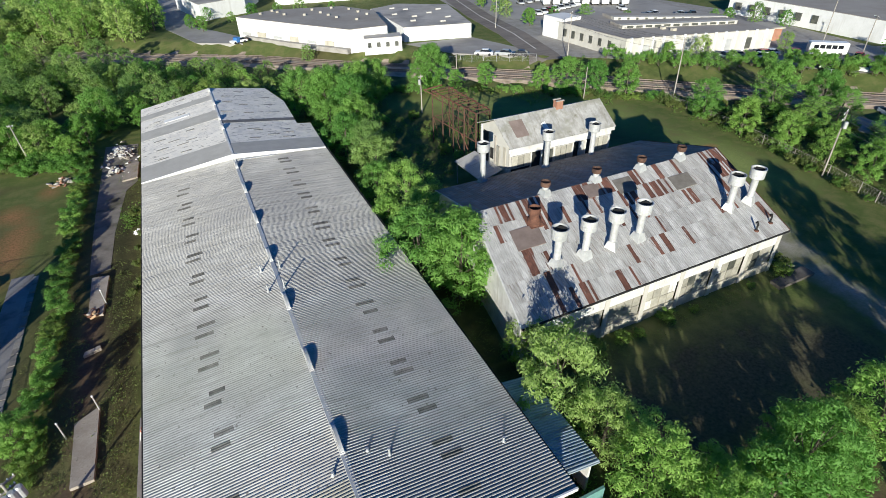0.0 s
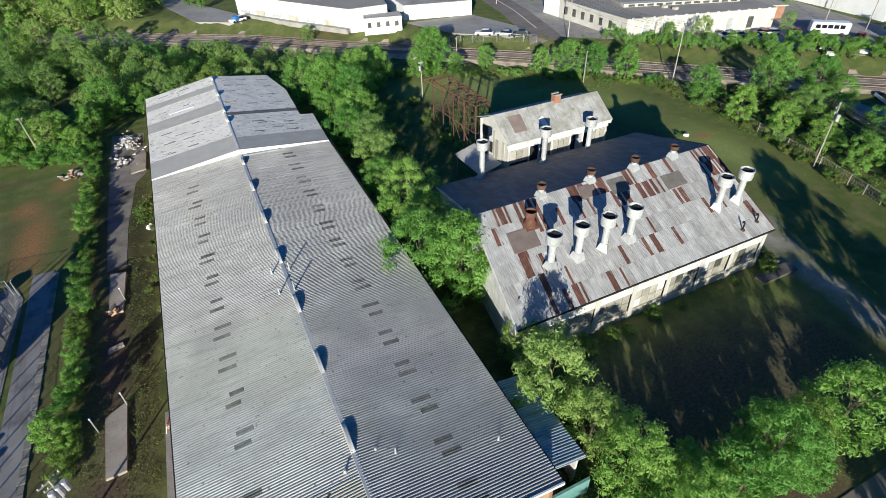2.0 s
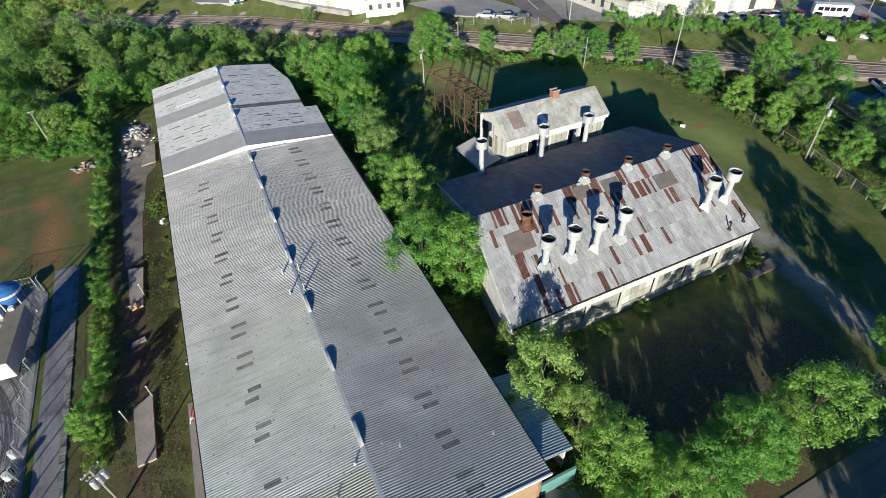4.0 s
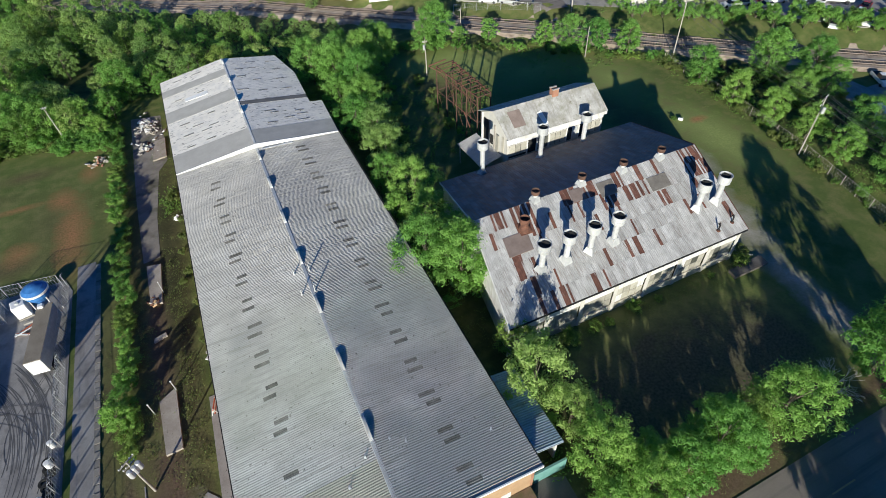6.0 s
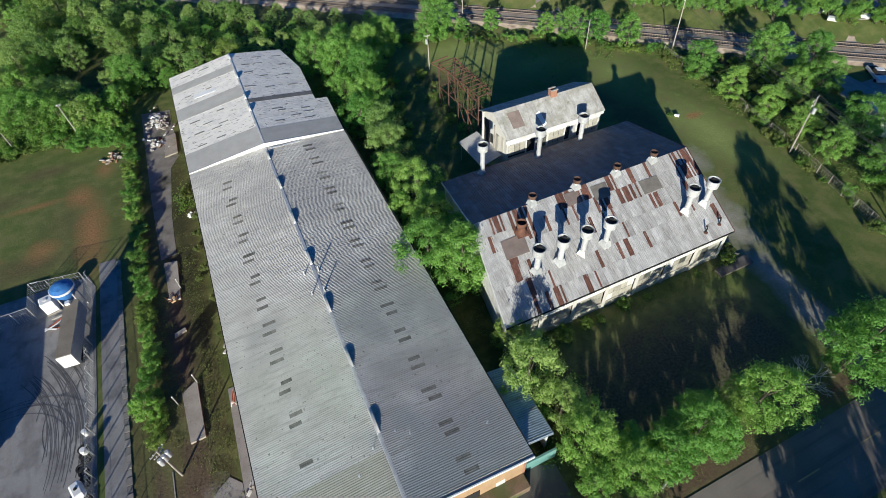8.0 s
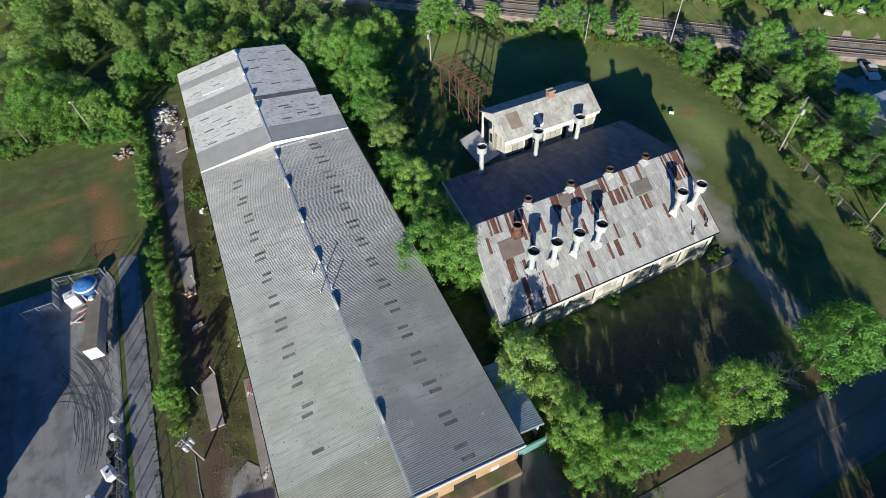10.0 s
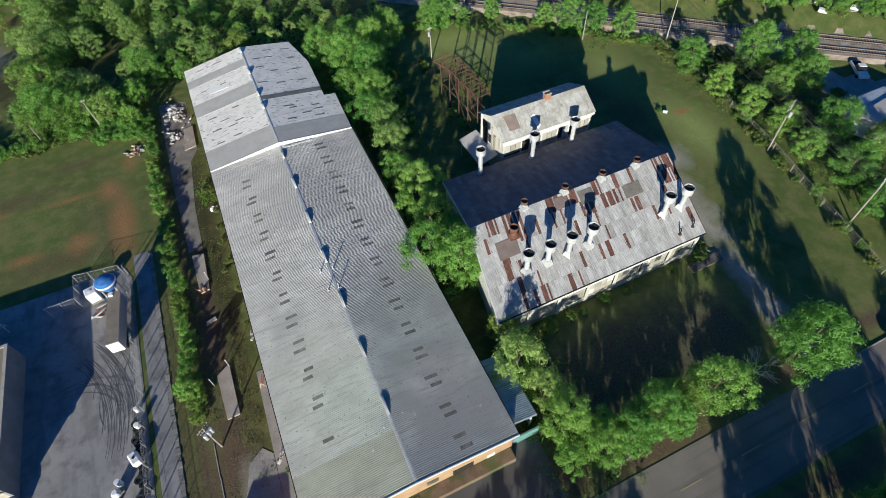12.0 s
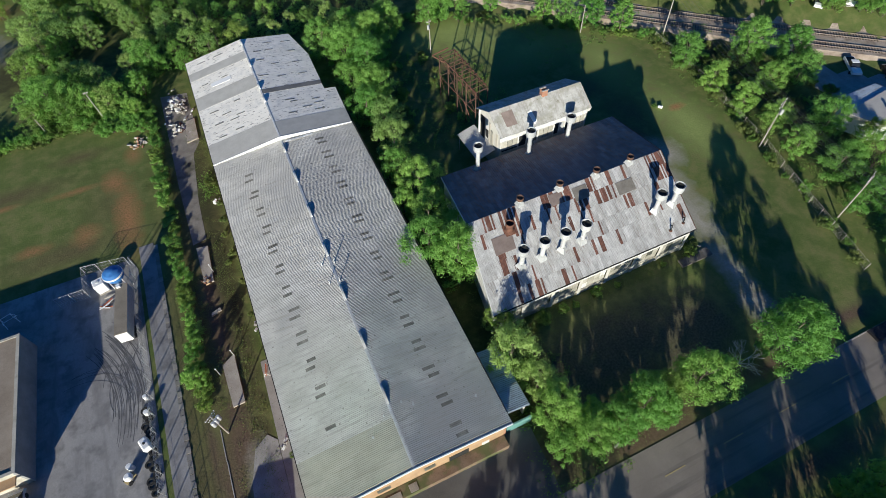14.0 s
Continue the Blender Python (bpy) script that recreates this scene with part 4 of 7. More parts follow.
for n, (x, y) in enumerate(((28.0, -8.6), (34.7, -8.6), (41.0, -8.7), (47.1, -8.7))):
    m = pose(x, y, HALL_R + 0.02, 0, 0, 8)
    if n == 0:
        proto.matrix_basis = m
    else:
        copy_thing(proto, m)

drum = thing("roof_drum", "fat rusty drum vent on a rusted roof panel", "vent", m=pose(24.7, -11.6, hall_z(-11.6)))
part("base_plate", slab(B(), [(-0.8, -0.8), (0.8, -0.8), (0.8, 0.8), (-0.8, 0.8)], lambda x, y: 0.3 * y, lambda x, y: 0.3 * y + 0.12), RUST, drum)
part("drum", lathe(B(), [(0.75, -0.2), (0.72, 0.3), (0.5, 0.6), (0.5, 1.0), (0.62, 1.1), (0.62, 1.75), (0.56, 1.75), (0.5, 1.4)], 18, cap=False), RUST, drum)
part("throat", lathe(B(), [(0.56, 1.35), (0.2, 1.3), (0.02, 1.3)], 16, cap=False), DARK, drum)

for x, y in ((47.2, -20.2), (49.7, -19.9)):
    g = thing("gooseneck_vent", "small dark gooseneck vent by the eaves", "vent", m=pose(x, y, hall_z(y)))
    part("pipe", rod(rod(rod(B(), (0, 0, -0.05), (0, 0, 0.8), 0.09), (0, 0, 0.8), (0.12, 0.18, 0.95), 0.09), (0.12, 0.18, 0.95), (0.2, 0.35, 0.75), 0.11), DARK, g)
    part("flange", lathe(B(), [(0.3, -0.1), (0.28, 0.08), (0.1, 0.12)], 12), RUST, g)

# felted hatches in the hall roof
for u0, u1, v0, v1, material in ((22.2, 25.4, -14.3, -11.9, BROWNP), (32.6, 34.6, -10.7, -9.0, BROWNP), (36.6, 39.0, -11.3, -9.3, HATCH), (43.6, 46.6, -12.8, -10.9, HATCH)):
    bm = B()
    hi = [bm.verts.new((*bx(u, v), hall_z(v) + 0.1)) for u, v in ((u0, v0), (u1, v0), (u1, v1), (u0, v1))]
    lo = [bm.verts.new((*bx(u, v), hall_z(v) - 0.02)) for u, v in ((u0, v0), (u1, v0), (u1, v1), (u0, v1))]
    bm.faces.new(hi)
    bm.faces.new(lo[::-1])
    for k in range(4):
        bm.faces.new((hi[k], hi[(k + 1) % 4], lo[(k + 1) % 4], lo[k]))
    part("roof_hatch", bm, material, HALL, "felted roof hatch")


# ---- small building behind the hall ----
def small_building():
    c = thing("works_building", "white two-storey works building with grey sheet roof", "building")
    x0, x1, yf, yr, yb, ze, zr, zb = 33.6, 51.0, 7.2, 10.5, 14.0, 7.75, 10.95, 9.5
    lean = -0.38                       # the ridge stands a little to the west of the eaves
    part("front_wall", box(B(), x0, x1, yf, yf + 0.25, 0, ze - 0.1), PALE_WALL, c, "stained white front wall")
    part("back_wall", box(B(), x0 - 0.8, x1, yb - 0.5, yb - 0.25, 0, zb - 0.15), WHITE, c)
    for x in (x0, x1 - 0.25):
        bm = B()
        prof = [(yf + 0.25, 0), (yb - 0.5, 0), (yb - 0.5, zb - 0.12), (yr, zr - 0.15), (yf + 0.25, ze - 0.02)]
        f = [bm.verts.new((x + (0 if y < 8 else -0.6 if y > 12 else -0.3) * (x < 40), y, z)) for y, z in prof]
        g = [bm.verts.new((v.co.x + 0.25, v.co.y, v.co.z)) for v in f]
        bm.faces.new(f)
        bm.faces.new(g[::-1])
        for k in range(5):
            bm.faces.new((f[k], g[k], g[(k + 1) % 5], f[(k + 1) % 5]))
        part("gable_wall", bm, PALE_WALL, c, "white gable wall with peeling boards")
    for name, ya, za, yb_, zb_, da, db in (("roof_slope", yf - 0.3, ze, yr, zr, 0.25, lean), ("roof_slope", yr, zr, yb + 0.2, zb - 0.05, lean, -0.9)):
        bm = B()
        n = 34
        rows = []
        for k in range(n + 1):
            for f, hgt in ((0.0, 0.0), (0.86, 0.0), (0.9, 0.014), (0.95, 0.014)):
                if k == n and f > 0:
                    break
                x = x0 - 0.3 + (x1 - x0 + 0.6) * (k + f) / n
                rows.append([bm.verts.new((x + d, y, z + hgt)) for y, z, d in ((ya, za, da), (yb_, zb_, db))])
        for a, b in zip(rows, rows[1:]):
            bm.faces.new((a[0], b[0], b[1], a[1]))
        ext = bmesh.ops.extrude_face_region(bm, geom=list(bm.faces))
        bmesh.ops.translate(bm, verts=[v for v in ext["geom"] if isinstance(v, bmesh.types.BMVert)], vec=(0, 0, -0.1))
        part(name, bm, CROOF, c)
    # brown patch and pale repairs
    def on_roof(x, y):
        return ze + (zr - ze) * (y - yf + 0.3) / (yr - yf + 0.3)
    part("roof_patch", slab(B(), [(35.2, 8.0), (37.2, 8.0), (37.0, 9.9), (34.9, 9.9)], lambda x, y: on_roof(x, y) - 0.05, lambda x, y: on_roof(x, y) + 0.07), BROWNP, c, "brown roof patch")
    part("fascia", box(B(), x0 - 0.3, x1 + 0.3, yf - 0.36, yf - 0.28, ze - 0.5, ze + 0.02), WHITE, c)
    part("fascia_band", box(B(), x0, x1, yf - 0.08, yf - 0.003, 6.6, 7.3), WHITE, c)
    # window bays of the front: boarded panes in white frames between dark openings
    for a, b, material in ((33.95, 37.0, BOARD), (37.2, 38.65, DARK), (38.9, 40.9, WINDOWM), (41.1, 44.1, BOARD), (44.3, 45.2, DARK), (45.4, 46.3, GALV), (46.6, 47.7, DARK), (47.9, 50.6, BOARD)):
        w = part("window", box(B(), a, b, yf - 0.04, yf - 0.004, 4.3, 6.55), DARK, c)
        if material is DARK:
            continue
        lower = 4.75 if a < 35 else 4.35
        n = 3 if b - a > 2.4 else 1
        d = (b - a - 0.16) / n
        for q in range(n):
            part("pane", box(B(), a + 0.08 + q * d + 0.03, a + 0.08 + q * d + d - 0.03, yf - 0.07, yf - 0.045, lower + 0.06, 6.46, 0.01), material, w)
        bm = box(B(), a, b, yf - 0.1, yf - 0.042, 6.46, 6.55)
        box(bm, a, b, yf - 0.1, yf - 0.042, lower - 0.04, lower + 0.06)
        for x in (a, b - 0.09):
            box(bm, x, x + 0.09, yf - 0.1, yf - 0.042, lower + 0.06, 6.46)
        part("window_frame", bm, PALE_WALL, w, "chalky white window frame")
    for x in (37.05, 38.72, 40.95, 44.15, 45.25, 46.42, 47.75):
        part("pier", box(B(), x, x + 0.14, yf - 0.14, yf - 0.004, 3.0, 6.58), WHITE, c)
    # gable door opening and stains
    part("gable_door", box(B(), x0 - 0.75, x0 - 0.62, 11.8, 13.0, 4.3, 8.7), DARK, c, "tall dark loading door")
    part("gable_boards", box(B(), x0 - 0.12, x0 - 0.03, 8.0, 8.9, 4.0, 7.6), BEIGE, c)
    for k, (ya, yb2, za, zb2) in enumerate(((9.2, 9.9, 4.2, 7.4), (10.2, 10.5, 4.0, 8.6), (10.8, 11.5, 5.0, 6.6))):
        part("gable_boards", box(B(), x0 - 0.44 - 0.02 * k, x0 - 0.34, ya, yb2, za, zb2), (BOARD, TIMBER, DARK)[k], c)
    # brick flue
    f = part("brick_flue", box(B(), 43.0, 44.1, yr - 0.35, yr + 0.55, zr - 0.5, zr + 0.85, 0.03), BRICK, c, "crumbling brick flue")
    part("flue_cap", box(box(B(), 42.92, 44.18, yr - 0.43, yr - 0.2, zr + 0.85, zr + 1.0), 42.92, 44.18, yr + 0.4, yr + 0.63, zr + 0.85, zr + 1.0), CONCRETE, f, "pale broken flue capping")
    # pale patch of torn felt near the middle
    part("torn_sheet", slab(B(), [(39.6, 8.9), (40.3, 9.1), (40.8, 7.5), (40.2, 7.2)], lambda x, y: on_roof(x, y), lambda x, y: on_roof(x, y) + 0.12), WHITE_CLEAN, c, "loose white sheet")
    # low canopy on the west side
    part("side_canopy", slab(B(), [(29.5, 15.6), (33.0, 15.8), (33.3, 8.2), (29.7, 7.9)], lambda x, y: 3.4 + 0.24 * (x - 29.5), lambda x, y: 3.55 + 0.24 * (x - 29.5)), ROOF_GREY, c, "low side canopy")
    for x, y in ((29.8, 15.3), (29.9, 8.3)):
        part("canopy_post", box(B(), x - 0.07, x + 0.07, y - 0.07, y + 0.07, 0, 3.45), TIMBER, c)
    return c


small_building()


# ---- rusting steel frame ----
def steel_frame():
    f = thing("ruined_building", "stripped building reduced to a rusting steel frame", "ruin")
    n, top = 5, 9.1
    left = [(34.5 - 0.27 * k, 18.2 + 3.35 * k) for k in range(n)]
    right = [(37.1 - 0.06 * k, 18.6 + 3.4 * k) for k in range(n)]
    r = random.Random(8)
    for line in (left, right):
        for k, (x, y) in enumerate(line):
            bm = box(B(), x - 0.075, x + 0.075, y - 0.08, y - 0.06, 0, top)
            box(bm, x - 0.075, x + 0.075, y + 0.06, y + 0.08, 0, top)
            box(bm, x - 0.015, x + 0.015, y - 0.06, y + 0.06, 0, top)
            part("column", bm, RUST_DARK, f)
        for (x, y), (u, v) in zip(line, line[1:]):
            for z, w, h in ((top, 0.12, 0.22), (top - 1.0, 0.08, 0.1), (4.6, 0.09, 0.15)):
                part("beam", beam(B(), (x, y, z), (u, v, z), w, h), RUST, f)
            # lattice between the two upper members
            for q in range(4):
                a, b = q / 4, (q + 1) / 4
                za, zb = (top - 1.0, top) if q % 2 else (top, top - 1.0)
                part("lattice_bar", rod(B(), (x + (u - x) * a, y + (v - y) * a, za), (x + (u - x) * b, y + (v - y) * b, zb), 0.035, None, 5), RUST, f)
    for k in range(n):
        (x, y), (u, v) = left[k], right[k]
        part("beam", beam(B(), (x, y, top), (u, v, top), 0.1, 0.18), RUST_DARK, f)
        part("beam", beam(B(), (x, y, 4.6), (u, v, 4.6), 0.08, 0.12), RUST_DARK, f)
        if k < n - 1:
            (x2, y2), (u2, v2) = left[k + 1], right[k + 1]
            for q in (0.33, 0.66):
                part("purlin", beam(B(), (x + (x2 - x) * q - 0.5 * (k % 2), y + (y2 - y) * q, top + 0.16), (u + (u2 - u) * q + 0.35, v + (v2 - v) * q, top + 0.16), 0.07, 0.1), RUST, f)
            for za, zb in ((4.6, top - 1.0), (top - 1.0, 4.6)) if k % 2 == 0 else ((0.2, 4.6),):
                part("brace", rod(B(), (x, y, za), (x2, y2, zb), 0.04, None, 5), RUST, f)
    # a stub of broken roof steel at the far end, and a fallen rafter
    (x, y), (u, v) = left[-1], right[-1]
    part("rafter", beam(B(), (x - 1.3, y + 0.4, top + 0.2), (u - 1.0, v + 0.6, top + 0.3), 0.12, 0.2), RUST, f)
    part("rafter", beam(B(), (x - 1.3, y + 0.4, top + 0.2), (x + 0.2, y - 1.8, top - 0.5), 0.1, 0.16), RUST, f)
    part("rafter", beam(B(), (left[0][0], left[0][1], 0.1), (left[1][0], left[1][1] + 1.0, 4.5), 0.12, 0.18), RUST, f)
    return f


steel_frame()


# ---- trees and bushes ----
def leaf_tris(rs, centres, radii, per, size, flat=0.75):
    """Small leaf sprays on the shells of many lobes, two to each place asked for; returns their corners."""
    n, per, size = len(centres), 2 * per, 0.78 * size
    c = np.repeat(np.asarray(centres, float), per, 0)
    r = np.repeat(np.asarray(radii, float), per)[:, None]
    d = rs.normal(size=(n * per, 3))
    d[:, 2] += 0.35
    d /= np.linalg.norm(d, axis=1)[:, None]
    p = c + d * r * rs.uniform(0.25, 1.15, (n * per, 1)) * np.array([1, 1, flat])
    nn = d + rs.normal(scale=0.45, size=d.shape) + np.array([0, 0, 0.45])
    nn /= np.linalg.norm(nn, axis=1)[:, None]
    a = np.cross(nn, rs.normal(size=d.shape))
    a /= np.linalg.norm(a, axis=1)[:, None]
    b = np.cross(nn, a)
    s = size * rs.uniform(0.5, 1.3, (n * per, 1))
    v = np.stack([p - a * s, p + b * s * 0.5 - a * s * 0.1, p + a * s * 0.9 - b * s * 0.45], 1)
    return v.reshape(-1, 3)


def tris_mesh(name, v, material):
    me = bpy.data.meshes.new(name)
    k = len(v) // 3
    me.vertices.add(len(v))
    me.vertices.foreach_set("co", v.astype(np.float32).ravel())
    me.loops.add(3 * k)
    me.loops.foreach_set("vertex_index", np.arange(3 * k, dtype=np.int32))
    me.polygons.add(k)
    me.polygons.foreach_set("loop_start", np.arange(0, 3 * k, 3, dtype=np.int32))
    me.update(calc_edges=True)
    me.materials.append(material)
    return me


def tree_proto(seed, height, radius, material, lobes=90, per=56, size=0.235, base=0.2, label="", loose=0.18):
    """A tree with a tapered trunk, limbs and a crown of many leaf clumps; base at the origin."""
    rs = np.random.RandomState(seed)
    r = random.Random(seed)
    t = thing("tree", label or "broad-leaved tree in full green leaf", "tree", "trees")
    centres, radii = [], []
    z0, z1 = height * base, height
    bulge = [(r.uniform(0, 6.28), r.uniform(0.1, 0.3)) for _ in range(3)]
    for k in range(lobes):
        f = (k + 0.5) / lobes
        z = z0 + (z1 - z0) * f ** 0.9
        a = k * 2.399 + r.uniform(-0.6, 0.6)
        spread = radius * (math.sin(math.pi * min(1, 0.16 + 0.80 * f ** 0.9)) ** 0.65) * (1 + sum(h * math.cos((n + 1) * (a - o)) for n, (o, h) in enumerate(bulge)) * 0.5)
        q = spread * math.sqrt(r.uniform(0.2, 1.0)) * r.uniform(0.8, 1.1)
        rad = radius * r.uniform(0.12, 0.27)
        centres.append((q * math.cos(a), q * math.sin(a), z - rad * 0.4 + r.uniform(-0.3, 0.3)))
        radii.append(rad)
    bm = B()
    rod(bm, (0, 0, -0.2), (0.1, 0.05, height * 0.35), 0.022 * height, 0.015 * height, 8)
    rod(bm, (0.1, 0.05, height * 0.35), (-0.1, 0.1, height * 0.75), 0.015 * height, 0.006 * height, 7)
    for k in range(3, lobes, max(4, lobes // 9)):
        c = centres[k]
        rod(bm, (0, 0.05, max(height * 0.2, c[2] * 0.55)), c, 0.006 * height, 0.002 * height, 5)
    part("trunk", bm, BARK, t)
    stray = max(4, int(per * loose))
    v = np.concatenate([leaf_tris(rs, centres, radii, per - stray, size), leaf_tris(rs, centres, [q * 1.35 for q in radii], stray, size * 0.85)])
    crown = new("crown", tris_mesh("crown", v, material))
    crown.parent = t
    return t


def bush_proto(seed, radius, height, material, label, category="bush", size=0.16, lobes=20, per=70):
    rs, r = np.random.RandomState(seed), random.Random(seed)
    t = thing("bush", label, category, "bushes")
    centres, radii = [], []
    for k in range(lobes):
        a, q = k * 2.399, radius * math.sqrt(r.random()) * 0.85
        rad = radius * r.uniform(0.2, 0.42)
        centres.append((q * math.cos(a), q * math.sin(a), max(rad * 0.3, height * r.uniform(0.3, 1.0) - rad * 0.6)))
        radii.append(rad)
    bm = B()
    for k in range(0, lobes, 3):
        rod(bm, (0.1 * k / lobes, 0, -0.1), centres[k], 0.04, 0.015, 5)
    part("stem", bm, BARK, t)
    crown = new("foliage", tris_mesh("foliage", leaf_tris(rs, centres, radii, per, size), material))
    crown.parent = t
    return t


PROTO = {
    "a": tree_proto(11, 9.5, 4.0, LEAF),
    "b": tree_proto(12, 9.0, 3.8, LEAF, 84, 56),
    "c": tree_proto(13, 10.5, 4.2, LEAF, 116, 64, 0.265),
    "d": tree_proto(14, 8.5, 3.6, LEAF_DARK, 80, 56, label="dark green tree with dense crown"),
    "p": tree_proto(15, 8.5, 3.6, LEAF_PALE, 80, 52, 0.24, label="pale olive-green tree with loose crown"),
    "s": tree_proto(16, 6.5, 2.7, LEAF, 70, 56, 0.225, label="young green tree with bushy crown"),
    "f": tree_proto(17, 9.8, 4.3, LEAF, 84, 30, 0.31, 0.12, "woodland tree in full green leaf"),
    "g": tree_proto(18, 8.8, 4.0, LEAF_DARK, 78, 29, 0.305, 0.12, "dark green woodland tree in leaf"),
    "h": tree_proto(19, 9.2, 3.9, LEAF_PALE, 78, 29, 0.305, 0.12, "pale green woodland tree in leaf"),
    "u": bush_proto(21, 1.7, 2.6, LEAF, "dense green bush in an overgrown hedge"),
    "v": bush_proto(22, 1.5, 2.0, LEAF_DARK, "dark green bush among rough grass"),
    "w": bush_proto(23, 1.3, 1.3, WEED, "yellow-green weedy bush in rough grass", "bush", 0.17, 12, 70),
}
PLACED = set()


def plant(kind, x, y, s=1.0, sz=None, z=None):
    ob = PROTO[kind]
    z = land(x, y) if z is None else z
    m = pose(x, y, z, 0, 0, RNG.uniform(0, 360)) @ Matrix.Diagonal((s, s, s if sz is None else sz, 1))
    if kind not in PLACED:
        PLACED.add(kind)
        ob.matrix_basis = m
        return ob
    return copy_thing(ob, m)


# row between shed and hall
for row in (("c", 17.6, -9.5, 1.05), ("a", 14.4, -6.0, 1.08), ("a", 20.0, -5.0, 0.8), ("b", 17.2, 0.5, 0.95), ("s", 14.6, 4.2, 1.0), ("a", 18.4, 7.2, 0.9), ("b", 16.6, 13.2, 0.85), ("p", 18.5, 19.0, 1.0), ("p", 19.6, 24.8, 1.0),
            ("a", 17.2, 29.5, 0.85), ("c", 20.5, 33.5, 0.9), ("c", 22.0, 41.0, 1.0), ("b", 17.5, 40.0, 0.9), ("c", 19.0, 48.0, 1.0), ("c", 26.0, 50.0, 0.98), ("a", 16.0, 54.5, 0.95), ("c", 31.0, 54.5, 0.88), ("b", 23.0, 58.0, 1.0)):
    plant(*row)
# pale tree and thicket at the shed's east corner, roadside trees
for row in (("p", 17.0, -26.6, 0.98, 1.16), ("d", 18.5, -21.0, 0.68), ("p", 18.8, -30.8, 0.75), ("a", 18.8, -35.4, 0.72), ("b", 21.0, -39.6, 0.76), ("s", 24.8, -40.0, 1.05), ("a", 28.6, -39.6, 0.7, 0.88), ("d", 33.0, -39.0, 0.92, 1.1), ("b", 37.6, -39.6, 1.08, 0.98), ("s", 30.8, -41.0, 0.8), ("c", 50.5, -40.2, 1.05), ("s", 26.6, -38.4, 0.8), ("s", 30.6, -37.6, 0.9), ("s", 22.6, -37.4, 0.8), ("s", 17.2, -38.8, 0.75)):
    plant(*row)
# east side beyond the fence
for row in (("s", 79.0, 34.0, 1.1), ("a", 82.5, 17.0, 0.75), ("s", 82.0, 8.2, 1.05), ("s", 82.5, 0.5, 1.0), ("b", 83.5, -6.0, 0.75), ("s", 82.0, -13.0, 1.0), ("a", 90.0, -11.5, 0.85), ("c", 95.0, 12.5, 0.9), ("c", 101.5, 7.5, 0.8), ("a", 83.5, -20.0, 0.8),
            ("b", 80.8, -27.0, 0.85), ("a", 89.0, -22.0, 0.9), ("b", 91.0, 3.0, 0.8), ("a", 98.0, 2.0, 0.75), ("s", 74.5, 38.6, 1.1), ("a", 80.0, -35.5, 0.9), ("d", 96.0, -16.0, 0.9), ("b", 93.5, -33.0, 0.6), ("c", 86.0, -42.0, 0.8)):
    plant(*row)
# north of the buildings, along the railway
for row in (("c", 45.5, 58.5, 0.92), ("b", 42.0, 57.0, 0.8), ("s", 57.0, 55.0, 0.8), ("s", 50.0, 56.0, 0.7), ("a", 70.0, 42.5, 0.75), ("s", 66.5, 46.5, 0.85)):
    plant(*row)
for k in range(24):
    plant("uuvu"[k % 4], 27 + 38 * (k + RNG.uniform(0, 0.9)) / 24, 66.5 - 20.5 * k / 24 + RNG.uniform(-1.5, 1.2), RNG.uniform(0.6, 0.95))
# wood behind the shed and to its north-west
wood = random.Random(31)
for k in range(125):
    for _ in range(40):
        x, y = wood.uniform(-62, 34), wood.uniform(56, 112)
        if not (x < -44 and y < 119) and ((x + 29) / 6.5) ** 2 + ((y - 76) / 13) ** 2 > 1 and rail_side(x, y) < -7 and not (-13.5 < x < 14 and y < 63) and not (-21 < x < -12 and y < 64) and (y > 60 or x < -27 or x > 14) and all(math.hypot(x - o.location.x, y - o.location.y) > 3.7 for o in WOODS[-130:]) if k else True:
            break
    if k == 0:
        WOODS = []
        x, y = -30.0, 64.0
    # pale trees picked more often, in place of distant haze
    WOODS.append(plant(wood.choice("ffhhhg"), x, y, wood.uniform(0.7, 1.1) * (0.75 if rail_side(x, y) > -18 else 1.0)))
# taller trees towards the railway and round the dark clearing
for row in (("h", -22, 113, 1.25), ("f", -29, 117, 1.3), ("h", -36, 122, 1.3), ("f", -43, 125, 1.35), ("h", -50, 123, 1.25), ("f", -57, 128, 1.3), ("g", -38, 112, 1.25), ("h", -16, 107, 1.0), ("f", -43, 110, 1.25), ("h", -29, 106, 1.1), ("g", -62, 118, 1.3), ("h", -40, 100, 1.2), ("f", -40, 74, 1.25), ("h", -41, 83, 1.2), ("f", -38, 66, 1.1), ("h", -21, 84, 1.0), ("h", -20, 74, 0.95), ("f", -24, 95, 1.1)):
    plant(*row)
# woodland edge on the west side of the field
for row in (("s", -27.0, 58.0, 1.0), ("b", -32.0, 57.0, 0.9), ("a", -38.0, 59.0, 1.0), ("s", -22.4, -10.5, 0.62), ("s", -22.0, 60.0, 0.9), ("b", -19.0, 66.0, 1.0), ("s", -24.0, 53.0, 0.75)):
    plant(*row)
# hedge beside the service lane
hedge = random.Random(41)
y = -14.0
while y < 50:
    plant(hedge.choice("uuuv") if y > -10 else "v", -21.7 + hedge.uniform(-0.6, 0.5), y, hedge.uniform(0.8, 1.25), hedge.uniform(0.5, 0.9))
    y += hedge.uniform(1.3, 2.3)
